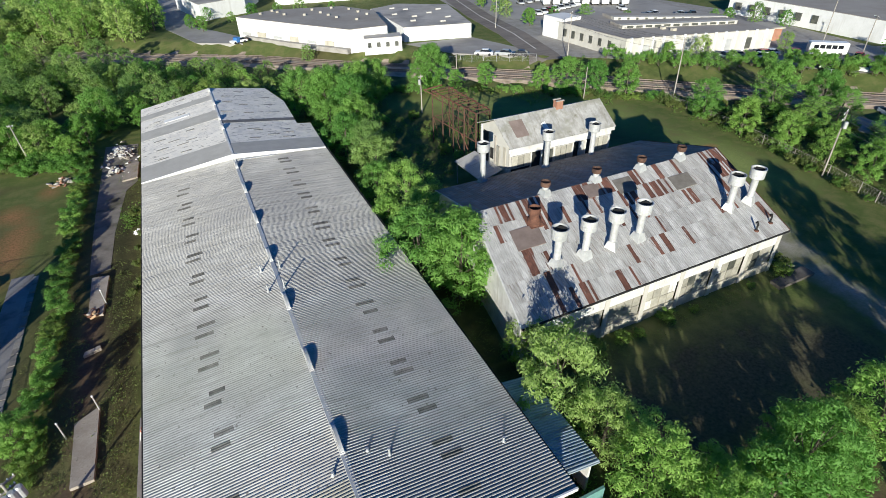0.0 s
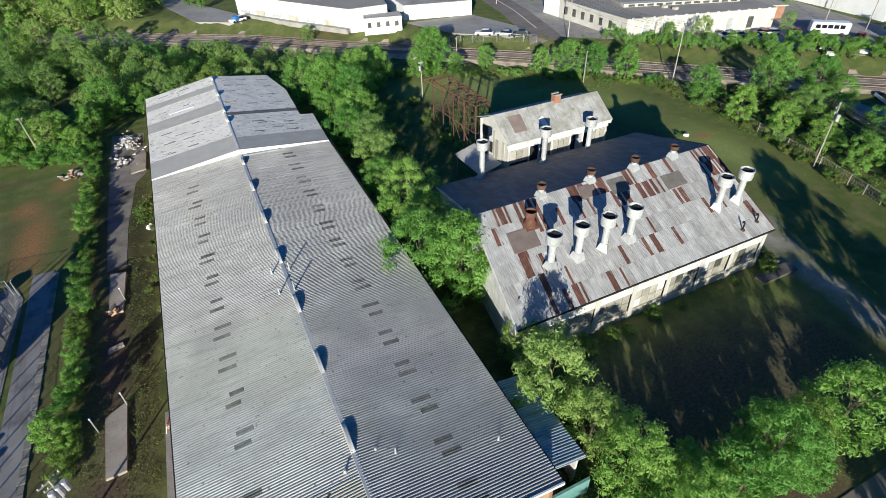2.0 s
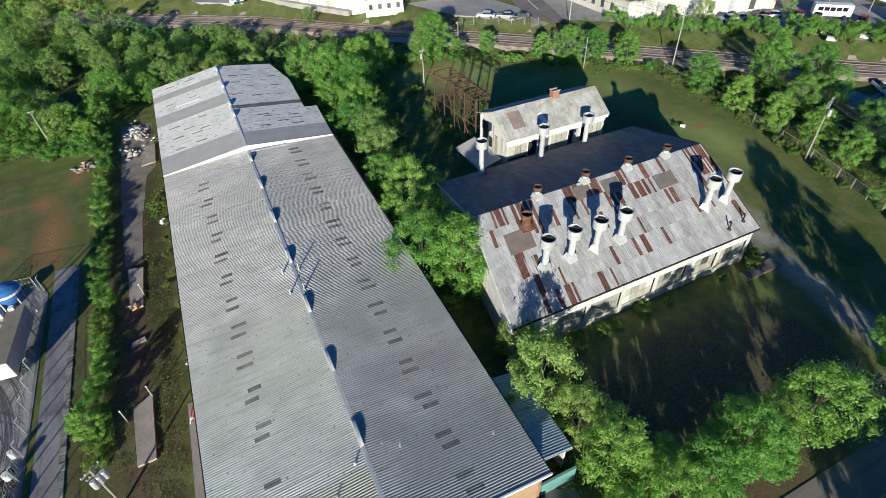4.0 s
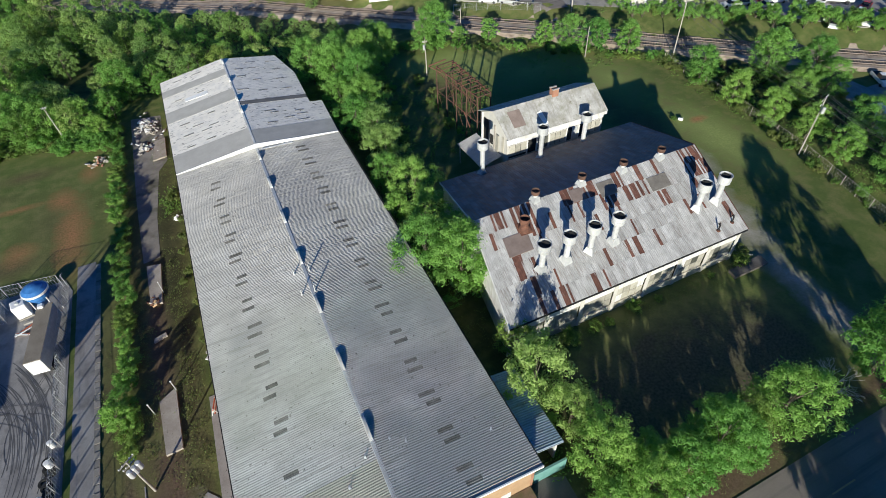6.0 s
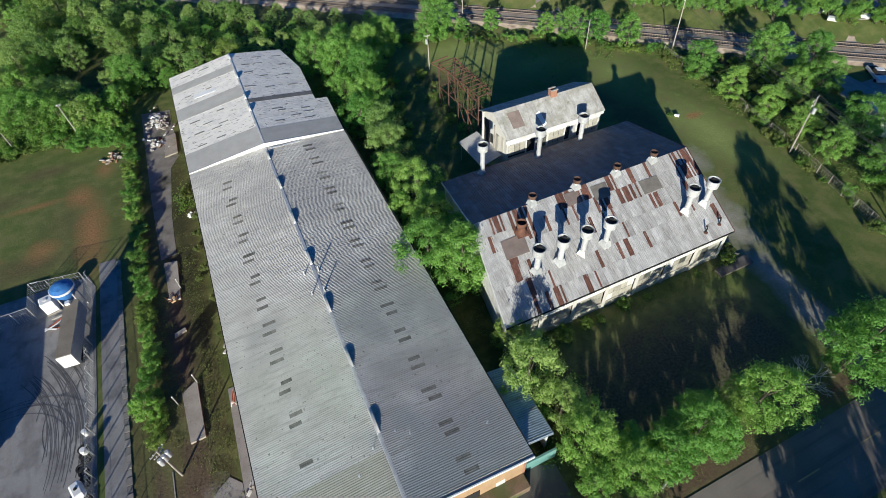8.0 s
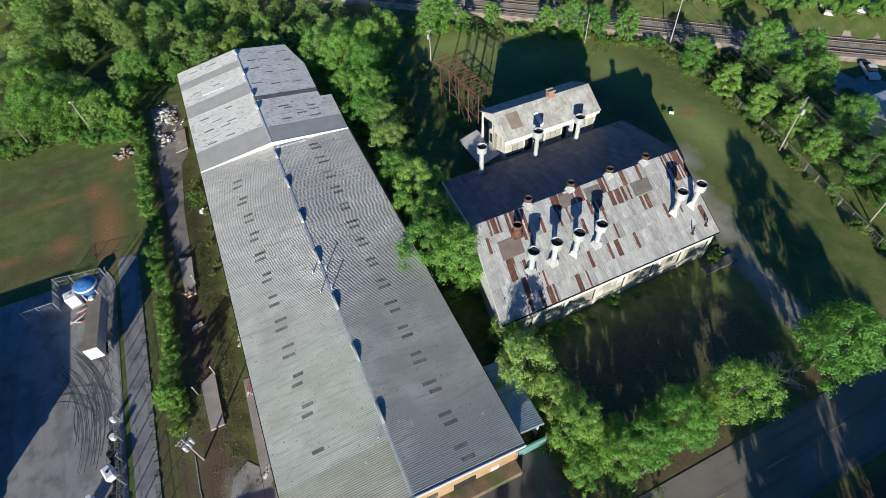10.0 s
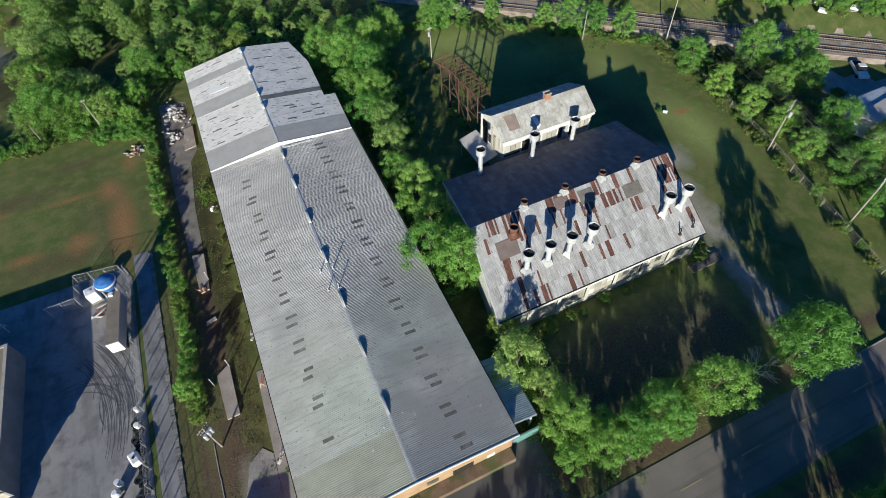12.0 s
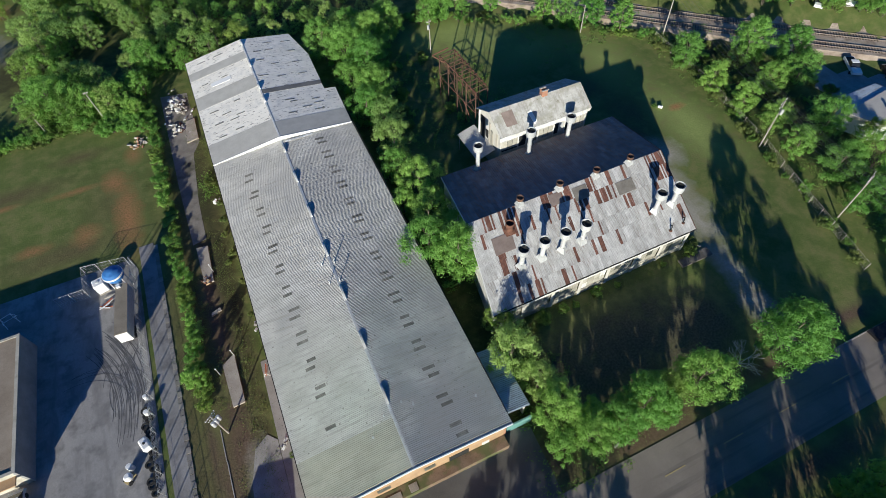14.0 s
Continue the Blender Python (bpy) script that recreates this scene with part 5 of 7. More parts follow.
for x, y, s in ((-14.0, 27.5, 1.0), (-13.4, 21.5, 0.6), (-14.2, 14.0, 0.5), (-13.6, 9.5, 0.7), (-13.3, 3.5, 0.5), (-14.6, 8.0, 0.5), (-13.2, -3.0, 0.45), (-12.9, -25.5, 0.4), (-13.5, 17.5, 0.6)):
    plant("w", x, y, s, s * 1.2)
# bushes by the hall's front and around
for x, y, s in ((28.5, -22.2, 0.7), (30.5, -22.4, 0.5), (34.2, -22.0, 0.8), (38.0, -22.2, 0.45), (46.5, -22.2, 0.4), (51.5, -22.0, 0.9), (52.8, -20.5, 0.9), (25.0, -22.3, 1.0), (22.5, -23.0, 1.1)):
    plant(RNG.choice("vvw"), x, y, s)
# scrub along fence, frame and railway
scrub = random.Random(51)
for (ax, ay), (bx_, by_), n in (((84, 30), (82.8, 10), 14), ((82.8, 10), (79.3, -9), 13), ((79.3, -9), (72.8, -36), 12), ((65, 44), (82.5, 29), 12), ((40, 62), (66, 46), 12), ((33, 22), (36, 46), 10), ((24, 24), (29, 46), 9), ((20, 66), (40, 62), 8), ((84, 25), (104, -4), 20), ((-64, 54.5), (-27, 53.0), 40), ((84, 20), (92, -30), 22), ((66, 45), (86, 25.5), 14), ((86, 25.5), (102, 7), 14), ((88, 10), (100, -14), 12), ((84, -20), (96, -38), 10)):
    for k in range(n):
        f = (k + scrub.random()) / n
        plant(scrub.choice("uvwwv"), ax + (bx_ - ax) * f + scrub.uniform(-1.2, 1.2), ay + (by_ - ay) * f + scrub.uniform(-1.2, 1.2), scrub.uniform(0.5, 1.05))



def thicket(label, rows):
    """Bushes grown into one another, as one mesh."""
    verts, faces, slots, base = [], [], [], 0
    for kind, x, y, s, sz in rows:
        m = pose(x, y, land(x, y), 0, 0, RNG.uniform(0, 360)) @ Matrix.Diagonal((s, s, sz, 1))
        for ob in PROTO[kind].children:
            me = ob.data
            co, corners = np.empty(len(me.vertices) * 3, np.float32), np.empty(len(me.loops), np.int32)
            me.vertices.foreach_get("co", co)
            me.loops.foreach_get("vertex_index", corners)
            verts.append(co.reshape(-1, 3) @ np.array(m.to_3x3()).T + np.array(m.translation))
            corners = (corners + base).tolist()
            faces += [corners[p.loop_start:p.loop_start + p.loop_total] for p in me.polygons]
            slots += [("stem" in ob.name) * 2 + (kind == "v") * ("stem" not in ob.name)] * len(me.polygons)
            base += len(me.vertices)
    me = bpy.data.meshes.new("thicket")
    me.from_pydata(np.concatenate(verts), [], faces)
    for material in (LEAF, LEAF_DARK, BARK):
        me.materials.append(material)
    me.polygons.foreach_set("material_index", slots)
    tagged(new("thicket", me), label, "thicket", kind="stuff")


# overgrown edge of the field and the growth at its corner
edge = random.Random(53)
rows = []
for k in range(34):
    f = (k + edge.random()) / 34
    q = edge.uniform(0.7, 1.15)
    rows.append((edge.choice("uuv"), -66 + 32 * f, 55.4 - 1.6 * f + edge.uniform(-0.9, 1.6), q, q))
for k in range(34):
    x = edge.uniform(-34, -21.5)
    rows.append((edge.choice("uuvu"), x, 50.6 - 0.3 * (x + 30) + edge.uniform(-0.6, 7.0), edge.uniform(0.75, 1.25), edge.uniform(0.7, 1.15)))
thicket("tangled green scrub along the field's edge", rows)
far_bank = random.Random(57)
rows = []
for k in range(64):
    f = (k + far_bank.random()) / 64
    a = RAIL[4:9]
    g = f * (len(a) - 1)
    (ax, ay), (bx_, by_) = a[int(g)], a[int(g) + 1]
    g -= int(g)
    x, y = ax + (bx_ - ax) * g, ay + (by_ - ay) * g
    d = far_bank.uniform(12.5, 20.5)
    if f > 0.16:
        q = far_bank.uniform(0.7, 1.2)
        rows.append((far_bank.choice("uuvu"), x + 0.69 * d, y + 0.72 * d, q, q * 1.25))
thicket("green scrub on the bank beyond the railway", rows)
# tall trees south of the road, outside the view, whose shade falls on road and lawn
for row in (("c", 31.0, -60.0, 0.6, 1.05), ("c", 26.5, -66.0, 0.6, 1.15), ("s", 28.2, -58.0, 1.05, 1.25), ("b", 24.2, -64.0, 0.7, 0.95), ("b", 42.9, -62.0, 0.75), ("s", 43.6, -57.5, 0.95), ("c", 45.6, -58.0, 0.6, 0.95), ("s", 60.0, -57.0, 0.8), ("b", 2.0, -57.5, 0.8), ("a", 8.5, -58.5, 0.8), ("b", -8.0, -60.0, 0.8), ("a", -1.0, -61.0, 0.85), ("s", -4.0, -57.0, 0.95), ("d", -12.0, -58.0, 0.8), ("b", -22.0, -50.0, 0.8), ("s", -30.0, -47.0, 1.0), ("s", 14.2, -57.0, 0.6), ("b", 70.0, -60.0, 0.8), ("c", 37.5, -67.0, 0.85, 1.2), ("b", 41.0, -71.0, 0.95, 1.3), ("a", 54.5, -63.0, 0.55, 0.8), ("c", 59.5, -66.5, 0.8, 1.1), ("a", 64.5, -63.0, 0.85), ("c", 36.0, -71.0, 0.75, 1.2), ("a", 35.0, -62.0, 0.4, 0.6), ("b", 41.5, -60.0, 0.8, 0.85), ("s", 33.0, -59.5, 1.0), ("b", 46.5, -63.0, 0.6, 0.85), ("c", 24.5, -72.0, 0.75, 1.3)):
    plant(*row)

# unseen box added south of the pad, only to cast the shade on it
shade_box = thing("shipping_container", "unseen white box added to cast shade on the pad", "container", m=pose(-21.6, -34.7, 0.0, 0, 0, -9.7))
part("body", box(B(), -2.1, 2.1, -5.6, 0.0, 0.12, 2.95, 0.03), WHITE, shade_box)
for x in (-1.9, 1.9):
    part("runner", box(B(), x - 0.1, x + 0.1, -5.5, -0.1, 0.0, 0.12), GALV, shade_box)
for x in (-1.05, 1.05):
    part("door", box(B(), x - 1.0, x + 1.0, 0.0, 0.05, 0.3, 2.8, 0.01), WHITE, shade_box)

# bare dead shrub beside the roadside tree
dead = thing("dead_shrub", "bare grey dead shrub beside the road", "shrub", m=pose(45.4, -39.6, 0))
rr = random.Random(77)
bm = B()


def twig(p, d, l, r, n):
    q = p + d * l
    rod(bm, p, q, r, r * 0.6, 5)
    if n:
        for _ in range(3):
            e = (d + Vector((rr.uniform(-0.8, 0.8), rr.uniform(-0.8, 0.8), rr.uniform(-0.2, 0.5)))).normalized()
            twig(q, e, l * 0.75, r * 0.6, n - 1)


for k in range(6):
    a = k * 1.05
    twig(Vector((0, 0, -0.1)), Vector((math.cos(a) * 0.7, math.sin(a) * 0.7, 0.7)).normalized(), 1.25, 0.08, 3)
part("branch_spray", bm, DEADWOOD, dead)
log = thing("log", "pale fallen log on the bare verge", "log")
part("stem", rod(B(), (23.6, -41.6, 0.12), (26.0, -40.9, 0.14), 0.14, 0.09, 8), DEADWOOD, log)


# ---- fences ----
def fence(name, label, line, height, step, group, wires=4, arms=0.0, material=FENCE):
    f = thing(name, label, "fence")
    pts = []
    for (ax, ay), (bx_, by_) in zip(line, line[1:]):
        n = max(1, round(math.hypot(bx_ - ax, by_ - ay) / step))
        pts += [(ax + (bx_ - ax) * k / n, ay + (by_ - ay) * k / n) for k in range(n)]
    pts.append(line[-1])
    for x, y in pts:
        bm = rod(B(), (x, y, land(x, y) - 0.1), (x, y, land(x, y) + height), 0.055, 0.055, 6)
        if arms:
            rod(bm, (x, y, land(x, y) + height), (x + arms, y, land(x, y) + height + 0.4), 0.03, 0.03, 5)
        part("post", bm, material, f)
    rows = [(0.0, height * k / (wires - 1) if k else 0.12) for k in range(wires)] + ([(arms, height + 0.4), (arms * 0.5, height + 0.2)] if arms else [])
    for dx, z in rows:
        part("wire", cable(B(), [(x + dx, y, land(x, y) + z) for x, y in pts], 0.02 if z == height else 0.01), material, f)
    bm = B()
    for (x, y), (u, v) in zip(pts, pts[1:]):
        n = 6
        for k in range(n):
            a, b = k / n, (k + 1) / n
            for za, zb in ((0.1, height), (height, 0.1)):
                rod(bm, (x + (u - x) * a, y + (v - y) * a, land(x, y) + za), (x + (u - x) * b, y + (v - y) * b, land(u, v) + zb), 0.009, None, 3)
    tagged(part("chain_mesh", bm, material, f), "open chain-link mesh", kind="stuff")
    return f


fence("security_fence", "chain-link security fence with barbed wire arms", [(-28.6, 14.5), (-28.5, 3.0), (-28.3, -10), (-28.3, -58)], 2.2, 2.6, "", 4, 0.45)
fence("security_fence", "short return of chain-link fence round the yard corner", [(-39.5, 11.2), (-35.4, 11.2), (-35.6, 15.8), (-29.2, 14.9)], 2.2, 2.2, "", 4, 0.0)
fence("boundary_fence", "rusty chain-link boundary fence along the grass", [(84.2, 28.0), (83.0, 10.0), (79.6, -9.0), (76.0, -22.5), (72.8, -36.0)], 1.7, 3.0, "", 4, 0.0, TIMBER)
fence("lot_fence", "light chain-link fence along the parking lot", [(57.0, 73.0), (64.0, 68.0), (74.0, 59.8)], 1.8, 3.0, "", 3)


# ---- utility poles and wires ----
def utility_pole(x, y, h, arms=((0.0, 1.1),), turn=0.0, lean=(0.0, 0.0), transformer=0, label="weathered timber utility pole with crossarm"):
    p = thing("utility_pole", label, "pole", "utility poles", m=pose(x, y, land(x, y), 0, 0, turn))
    top = Vector((lean[0], lean[1], h))
    part("pole", rod(B(), (0, 0, -0.2), top, 0.13, 0.085, 10), TIMBER, p)
    for dz, half in arms:
        c = top * ((h - 0.25 - dz) / h)
        arm = part("crossarm", beam(B(), c + Vector((-half, 0.14, 0)), c + Vector((half, 0.14, 0)), 0.1, 0.12), TIMBER, p)
        for q in (-0.95, -0.5, 0.5, 0.95):
            part("insulator", lathe(B(), [(0.045, c.z + 0.05), (0.05, c.z + 0.12), (0.03, c.z + 0.2)], 8, c.x + q * half, c.y + 0.14), WHITE_CLEAN, arm)
    for k in range(transformer):
        a = -0.5 + 0.5 * k
        c = top * 0.82
        part("transformer", lathe(B(), [(0.24, c.z - 0.5), (0.26, c.z - 0.45), (0.26, c.z + 0.4), (0.18, c.z + 0.5)], 12, c.x + a * 0.9, c.y - 0.42), GALV, p, "grey drum transformer")
    return p


POLES = [(79.5, 55.0, 10.8), (85.6, 27.2, 12.0), (78.9, -8.7, 9.8), (77.6, -26.9, 9.7), (72.0, -66.0, 9.8)]
for n, (x, y, h) in enumerate(POLES):
    utility_pole(x, y, h, ((0.0, 1.2), (0.9, 0.9)), 20 if n > 1 else 40, (0.5, 0.2) if n in (1, 2) else (0, 0), 1 if n == 2 else 0)
utility_pole(-19.9, -19.0, 6.2, ((0.0, 0.8), (0.6, 0.6)), 40, (0, 0), 3, "utility pole carrying three grey transformers")
utility_pole(-30.3, 54.5, 7.4, ((0.1, 0.4),), 10, (-0.3, 0.2))
utility_pole(-41.0, 55.0, 4.6, (), 0, (-0.2, 0.1), 0, "leaning bare timber pole at the wood's edge")
utility_pole(71.2, 37.7, 6.5, (), 0, (0, 0), 0, "bare grey timber pole in the scrub")
utility_pole(37.8, 46.6, 7.6, ((0.3, 0.5),), 0, (0, 0), 1, "timber pole with a pale transformer")
utility_pole(52.9, 60.9, 6.0, ((0.2, 0.5),), 40, (0, 0), 0, "short timber pole beside the railway")
utility_pole(84.0, 96.0, 9.0, ((0.0, 1.2),), 30)
utility_pole(142.6, 34.6, 11.0, ((0.0, 1.2),), 60)
utility_pole(144.3, 25.6, 8.0, ((0.0, 1.0),), 60)


def wire_run(pts, sag, label):
    w = thing("power_line", label, "cable")
    line = [Vector(pts[0])]
    for p, q in zip(pts, pts[1:]):
        p, q = Vector(p), Vector(q)
        line += [p.lerp(q, k / 8) - Vector((0, 0, 4 * sag * k / 8 * (1 - k / 8))) for k in range(1, 9)]
    part("conductor", cable(B(), line, 0.022), WIRE, w)


for off, dz in ((-1.1, -0.05), (-0.5, -0.05), (0.5, -0.05), (1.1, -0.05), (0.8, -0.95), (-0.8, -0.95), (0.0, -2.4)):
    wire_run([(x + off * 0.93 + (0.5 if n in (1, 2) else 0), y + off * 0.36 + (0.3 if n in (1, 2) else 0), land(x, y) + h + dz) for n, (x, y, h) in enumerate(POLES)], 0.9, "dark overhead wire sagging between poles")
wire_run([(79.5, 55.0, 13.4), (84.0, 96.0, 11.5)], 0.8, "dark overhead wire along the street")

# fence posts left standing on the service lane
for x, y in ((-17.0, -8.6), (-17.2, 7.6), (-19.4, -10.5)):
    p = thing("steel_post", "short pale steel post beside a slab", "post", m=pose(x, y, 0))
    part("tube", rod(B(), (0, 0, -0.1), (0, 0, 1.9), 0.06, None, 8), GALV, p)
    part("top_cap", lathe(B(), [(0.09, 1.88), (0.09, 1.98), (0.03, 2.02)], 8), WHITE_CLEAN, p)


# ---- west yard ----
def store():
    d = thing("flat_roofed_store", "single-storey store with gravel roof and grey walls", "building")
    x0, x1, y0, y1, h = -80.0, -42.9, -14.6, 5.6, 3.9
    bm = B()
    box(bm, x1 - 0.3, x1, y0, y1, 0, h)
    box(bm, x0, x1 - 0.3, y1 - 0.3, y1, 0, h)
    box(bm, x0, x0 + 0.3, y0, y1 - 0.3, 0, h)
    # coloured darker than the front wall, for the shade on the east side
    part("wall", bm, mat("shade-darkened grey block wall", (0.20, 0.20, 0.20), (0.29, 0.285, 0.28), 0.5, 0.85, 0, 0.15, 9.0), d)
    part("front_wall", box(B(), x0, x1 - 0.3, y0, y0 + 0.3, 0, h), BEIGE, d)
    part("roof", box(B(), x0 + 0.3, x1 - 0.3, y0 + 0.3, y1 - 0.3, h - 0.35, h - 0.1), mat("tan gravel roof", (0.26, 0.205, 0.15), (0.36, 0.295, 0.225), 0.4, 0.95, 0, 0.3, 8.0), d, "tan gravel roof")
    bm = B()
    box(bm, x1 - 0.36, x1 + 0.05, y0 - 0.05, y1 + 0.05, h, h + 0.08)
    box(bm, x0, x1 - 0.36, y0 - 0.05, y0 + 0.36, h, h + 0.08)
    box(bm, x0, x1 - 0.36, y1 - 0.36, y1 + 0.05, h, h + 0.08)
    part("coping", bm, BEIGE, d)
    part("front_canopy", box(B(), x1 - 6, x1 - 0.4, y0 - 1.2, y0 - 0.02, 2.9, 3.1), TAN_WALL, d)
    return d


store()


def semi_trailer():
    t = thing("box_trailer", "long box trailer with dusty brown roof and white end", "trailer", m=pose(-29.9, 4.4, 0.05, 0, 0, -5) @ Matrix.Diagonal((0.72, 0.88, 0.8, 1)))
    part("body", box(B(), -1.2, 1.2, -5.0, 5.0, 1.15, 3.75, 0.05), GALV, t, "grey sheet trailer sides")
    part("roof", box(B(), -1.22, 1.22, -5.02, 5.02, 3.75, 3.83, 0.02), mat("dusty brown roof", (0.21, 0.175, 0.13), (0.28, 0.24, 0.185), 0.5, 0.9, 0, 0.1, 8.0), t, "dusty brown trailer roof")
    part("end_door", box(B(), -1.18, -0.02, -5.08, -5.01, 1.2, 3.7), WHITE_CLEAN, t)
    part("end_door", box(B(), 0.02, 1.18, -5.08, -5.01, 1.2, 3.7), WHITE_CLEAN, t)
    part("chassis", box(B(), -0.5, 0.5, -4.8, 4.8, 0.85, 1.14), DARK, t)
    for y in (-3.9, -2.7):
        for x in (-0.95, 0.95):
            bm = rod(B(), (x - 0.22, y, 0.52), (x + 0.22, y, 0.52), 0.52, None, 16)
            part("wheel", bm, RUBBER, t)
    part("landing_leg", box(B(), -0.7, -0.55, 3.2, 3.4, 0.0, 0.86), DARK, t)
    part("landing_leg", box(B(), 0.55, 0.7, 3.2, 3.4, 0.0, 0.86), DARK, t)


semi_trailer()


def hopper():
    t = thing("storage_hopper", "raised round hopper with blue lid and white rim", "hopper", m=pose(-29.9, 9.9, 0.05) @ Matrix.Diagonal((0.82, 0.82, 1, 1)))
    part("lid", lathe(B(), [(1.72, 4.75), (1.72, 4.85), (1.3, 5.15), (0.5, 5.4), (0.08, 5.45)], 24), BLUE, t, "blue shallow cone lid")
    part("rim", lathe(B(), [(1.7, 4.5), (1.82, 4.52), (1.82, 4.78), (1.74, 4.8)], 24, cap=False), WHITE_CLEAN, t)
    part("bowl", lathe(B(), [(0.3, 2.3), (1.65, 4.0), (1.7, 4.7)], 24, cap=False), BLUE, t)
    for k in range(4):
        a = math.pi / 4 + k * math.pi / 2
        part("leg", rod(B(), (1.5 * math.cos(a), 1.5 * math.sin(a), 0), (1.5 * math.cos(a), 1.5 * math.sin(a), 4.3), 0.09), WHITE, t)
    part("chute", box(B(), -0.35, 0.35, -2.1, -1.4, 2.6, 3.4, 0.04), WHITE_CLEAN, t)
    w = thing("water_tank", "white square plastic tank on pallet", "tank", m=pose(-33.3, 11.7, 0.05, 0, 0, 12))
    part("body", box(B(), -0.8, 0.8, -0.8, 0.8, 0.15, 2.1, 0.12), WHITE_CLEAN, w)
    part("lid", lathe(B(), [(0.25, 2.08), (0.27, 2.16), (0.2, 2.2)], 12), WHITE, w)
    part("pallet", box(B(), -0.85, 0.85, -0.85, 0.85, 0, 0.14), TIMBER, w)
    j = thing("striped_barriers", "heap of red and white striped barrier boards", "barrier", m=pose(-33.0, 8.3, 0.05))
    r = random.Random(4)
    for k in range(7):
        a = r.uniform(-0.7, 0.7)
        d = Vector((math.cos(a), math.sin(a), 0))
        c = Vector((r.uniform(-0.4, 0.4), r.uniform(-0.7, 0.7), 0.08 + 0.07 * k))
        part("board", beam(B(), c - d * 0.8, c + d * 0.8, 0.18, 0.05), (WHITE_CLEAN, ORANGE)[k % 2], j)
    part("crossbeam", beam(B(), (-33.0 + 33.0 - 0.4, 1.6, 0.1), (2.6, 1.9, 0.1), 0.3, 0.2), CONCRETE, j)


hopper()


def barrel(x, y, material, label, s=1.0, flat=False):
    t = thing("barrel", label, "barrel", "drums and tyres along the fence", m=pose(x, y, 0.05) @ Matrix.Diagonal((s, s, s, 1)))
    part("shell", lathe(B(), [(0.3, 0), (0.31, 0.03), (0.3, 0.3), (0.32, 0.33), (0.3, 0.36), (0.3, 0.62), (0.32, 0.65), (0.3, 0.68), (0.31, 0.9)], 14), material, t)
    part("lid", lathe(B(), [(0.29, 0.88), (0.29, 0.92), (0.05, 0.93)], 14), material, t)


def tyre(x, y, z=0.05, tilt=0.0):
    t = thing("tyre", "worn black tyre lying by the fence", "tyre", "drums and tyres along the fence", m=pose(x, y, z, tilt, 0, 30))
    part("casing", lathe(B(), [(0.28, 0.02), (0.5, 0.0), (0.55, 0.08), (0.55, 0.2), (0.5, 0.28), (0.28, 0.26), (0.24, 0.14), (0.28, 0.02)], 18, cap=False), RUBBER, t)


r = random.Random(9)
for x, y, s in ((-29.1, -12.0, 1.1), (-29.1, -9.6, 0.9), (-31.7, -18.3, 1.2)):
    barrel(x, y, WHITE_CLEAN, "white plastic drum beside the fence", s)
tk = thing("poly_tank", "white plastic tank lying beside the fence", "tank", m=pose(-29.7, -16.2, 0.05, 0, 0, 20))
part("shell", box(B(), -0.55, 0.55, -0.95, 0.95, 0.05, 1.05, 0.2), WHITE_CLEAN, tk)
part("filler", lathe(B(), [(0.16, 1.0), (0.18, 1.12), (0.1, 1.15)], 10), DARK, tk)
for k in range(16):
    tyre(-29.2 + r.uniform(-0.5, 0.4), -22.5 + 0.75 * k + r.uniform(-0.2, 0.2), 0.05)
mx = thing("cement_mixer", "small yellow and white drum mixer on wheels", "machine", m=pose(-31.9, -19.6, 0.05, 0, 0, 40))
part("drum", lathe(B(), [(0.2, 0.5), (0.5, 0.7), (0.52, 1.1), (0.3, 1.45)], 14), WHITE_CLEAN, mx)
part("frame", box(B(), -0.7, 0.7, -0.35, 0.35, 0.35, 0.5, 0.04), YELLOW, mx)
for q in (-0.45, 0.45):
    part("wheel", rod(B(), (-0.4, q - 0.08, 0.3), (-0.4, q + 0.08, 0.3), 0.3, None, 12), RUBBER, mx)
part("leg", box(B(), 0.5, 0.6, -0.3, 0.3, 0, 0.4), YELLOW, mx)
# curved tyre marks on the asphalt
bm = B()
r = random.Random(14)
arcs = [(17.2 + 0.15 * k + r.uniform(-0.1, 0.1), -50.3 + r.uniform(-0.7, 0.7), -8.8 + r.uniform(-1.5, 1.5), r.uniform(-0.3, 0.0), r.uniform(0.4, 0.66), r.uniform(0.025, 0.065)) for k in range(30)]
arcs += [(r.uniform(3, 8), -26.5 + r.uniform(-1, 1), -4.5 + r.uniform(-3, 3), 2.5, r.uniform(3.0, 3.7), r.uniform(0.025, 0.05)) for k in range(16)]
arcs += [(r.uniform(5, 9), -36.0 + r.uniform(-2, 2), -9.0 + r.uniform(-2, 2), r.uniform(-0.4, 0.6), r.uniform(1.2, 1.9), 0.03) for k in range(7)]
for k, (rad, cx, cy, a0, a1, w) in enumerate(arcs):
    prev = None
    for q in range(19):
        a = a0 + (a1 - a0) * q / 18
        row = [bm.verts.new((cx + (rad + d) * math.cos(a), cy + (rad + d) * math.sin(a), 0.054 + 0.0003 * k)) for d in (-w, w)]
        if prev and max(row[0].co.x, row[1].co.x) < -28.9:
            bm.faces.new((prev[0], row[0], row[1], prev[1]))
        prev = row
bmesh.ops.delete(bm, geom=[v for v in bm.verts if not v.link_faces], context="VERTS")
tagged(part("tyre_marks", bm, mat("tyre rubber on asphalt", (0.085, 0.083, 0.083), (0.14, 0.136, 0.135), 1.0, 0.8, 0, 0, 6.0)), "dark curved tyre marks across the yard", "marking", kind="structure")

# clutter along the shed's west side
bar = thing("road_barrier", "orange and white traffic barrier against the wall", "barrier", m=pose(-13.3, -12.9, 0.06, 0, 0, 75))
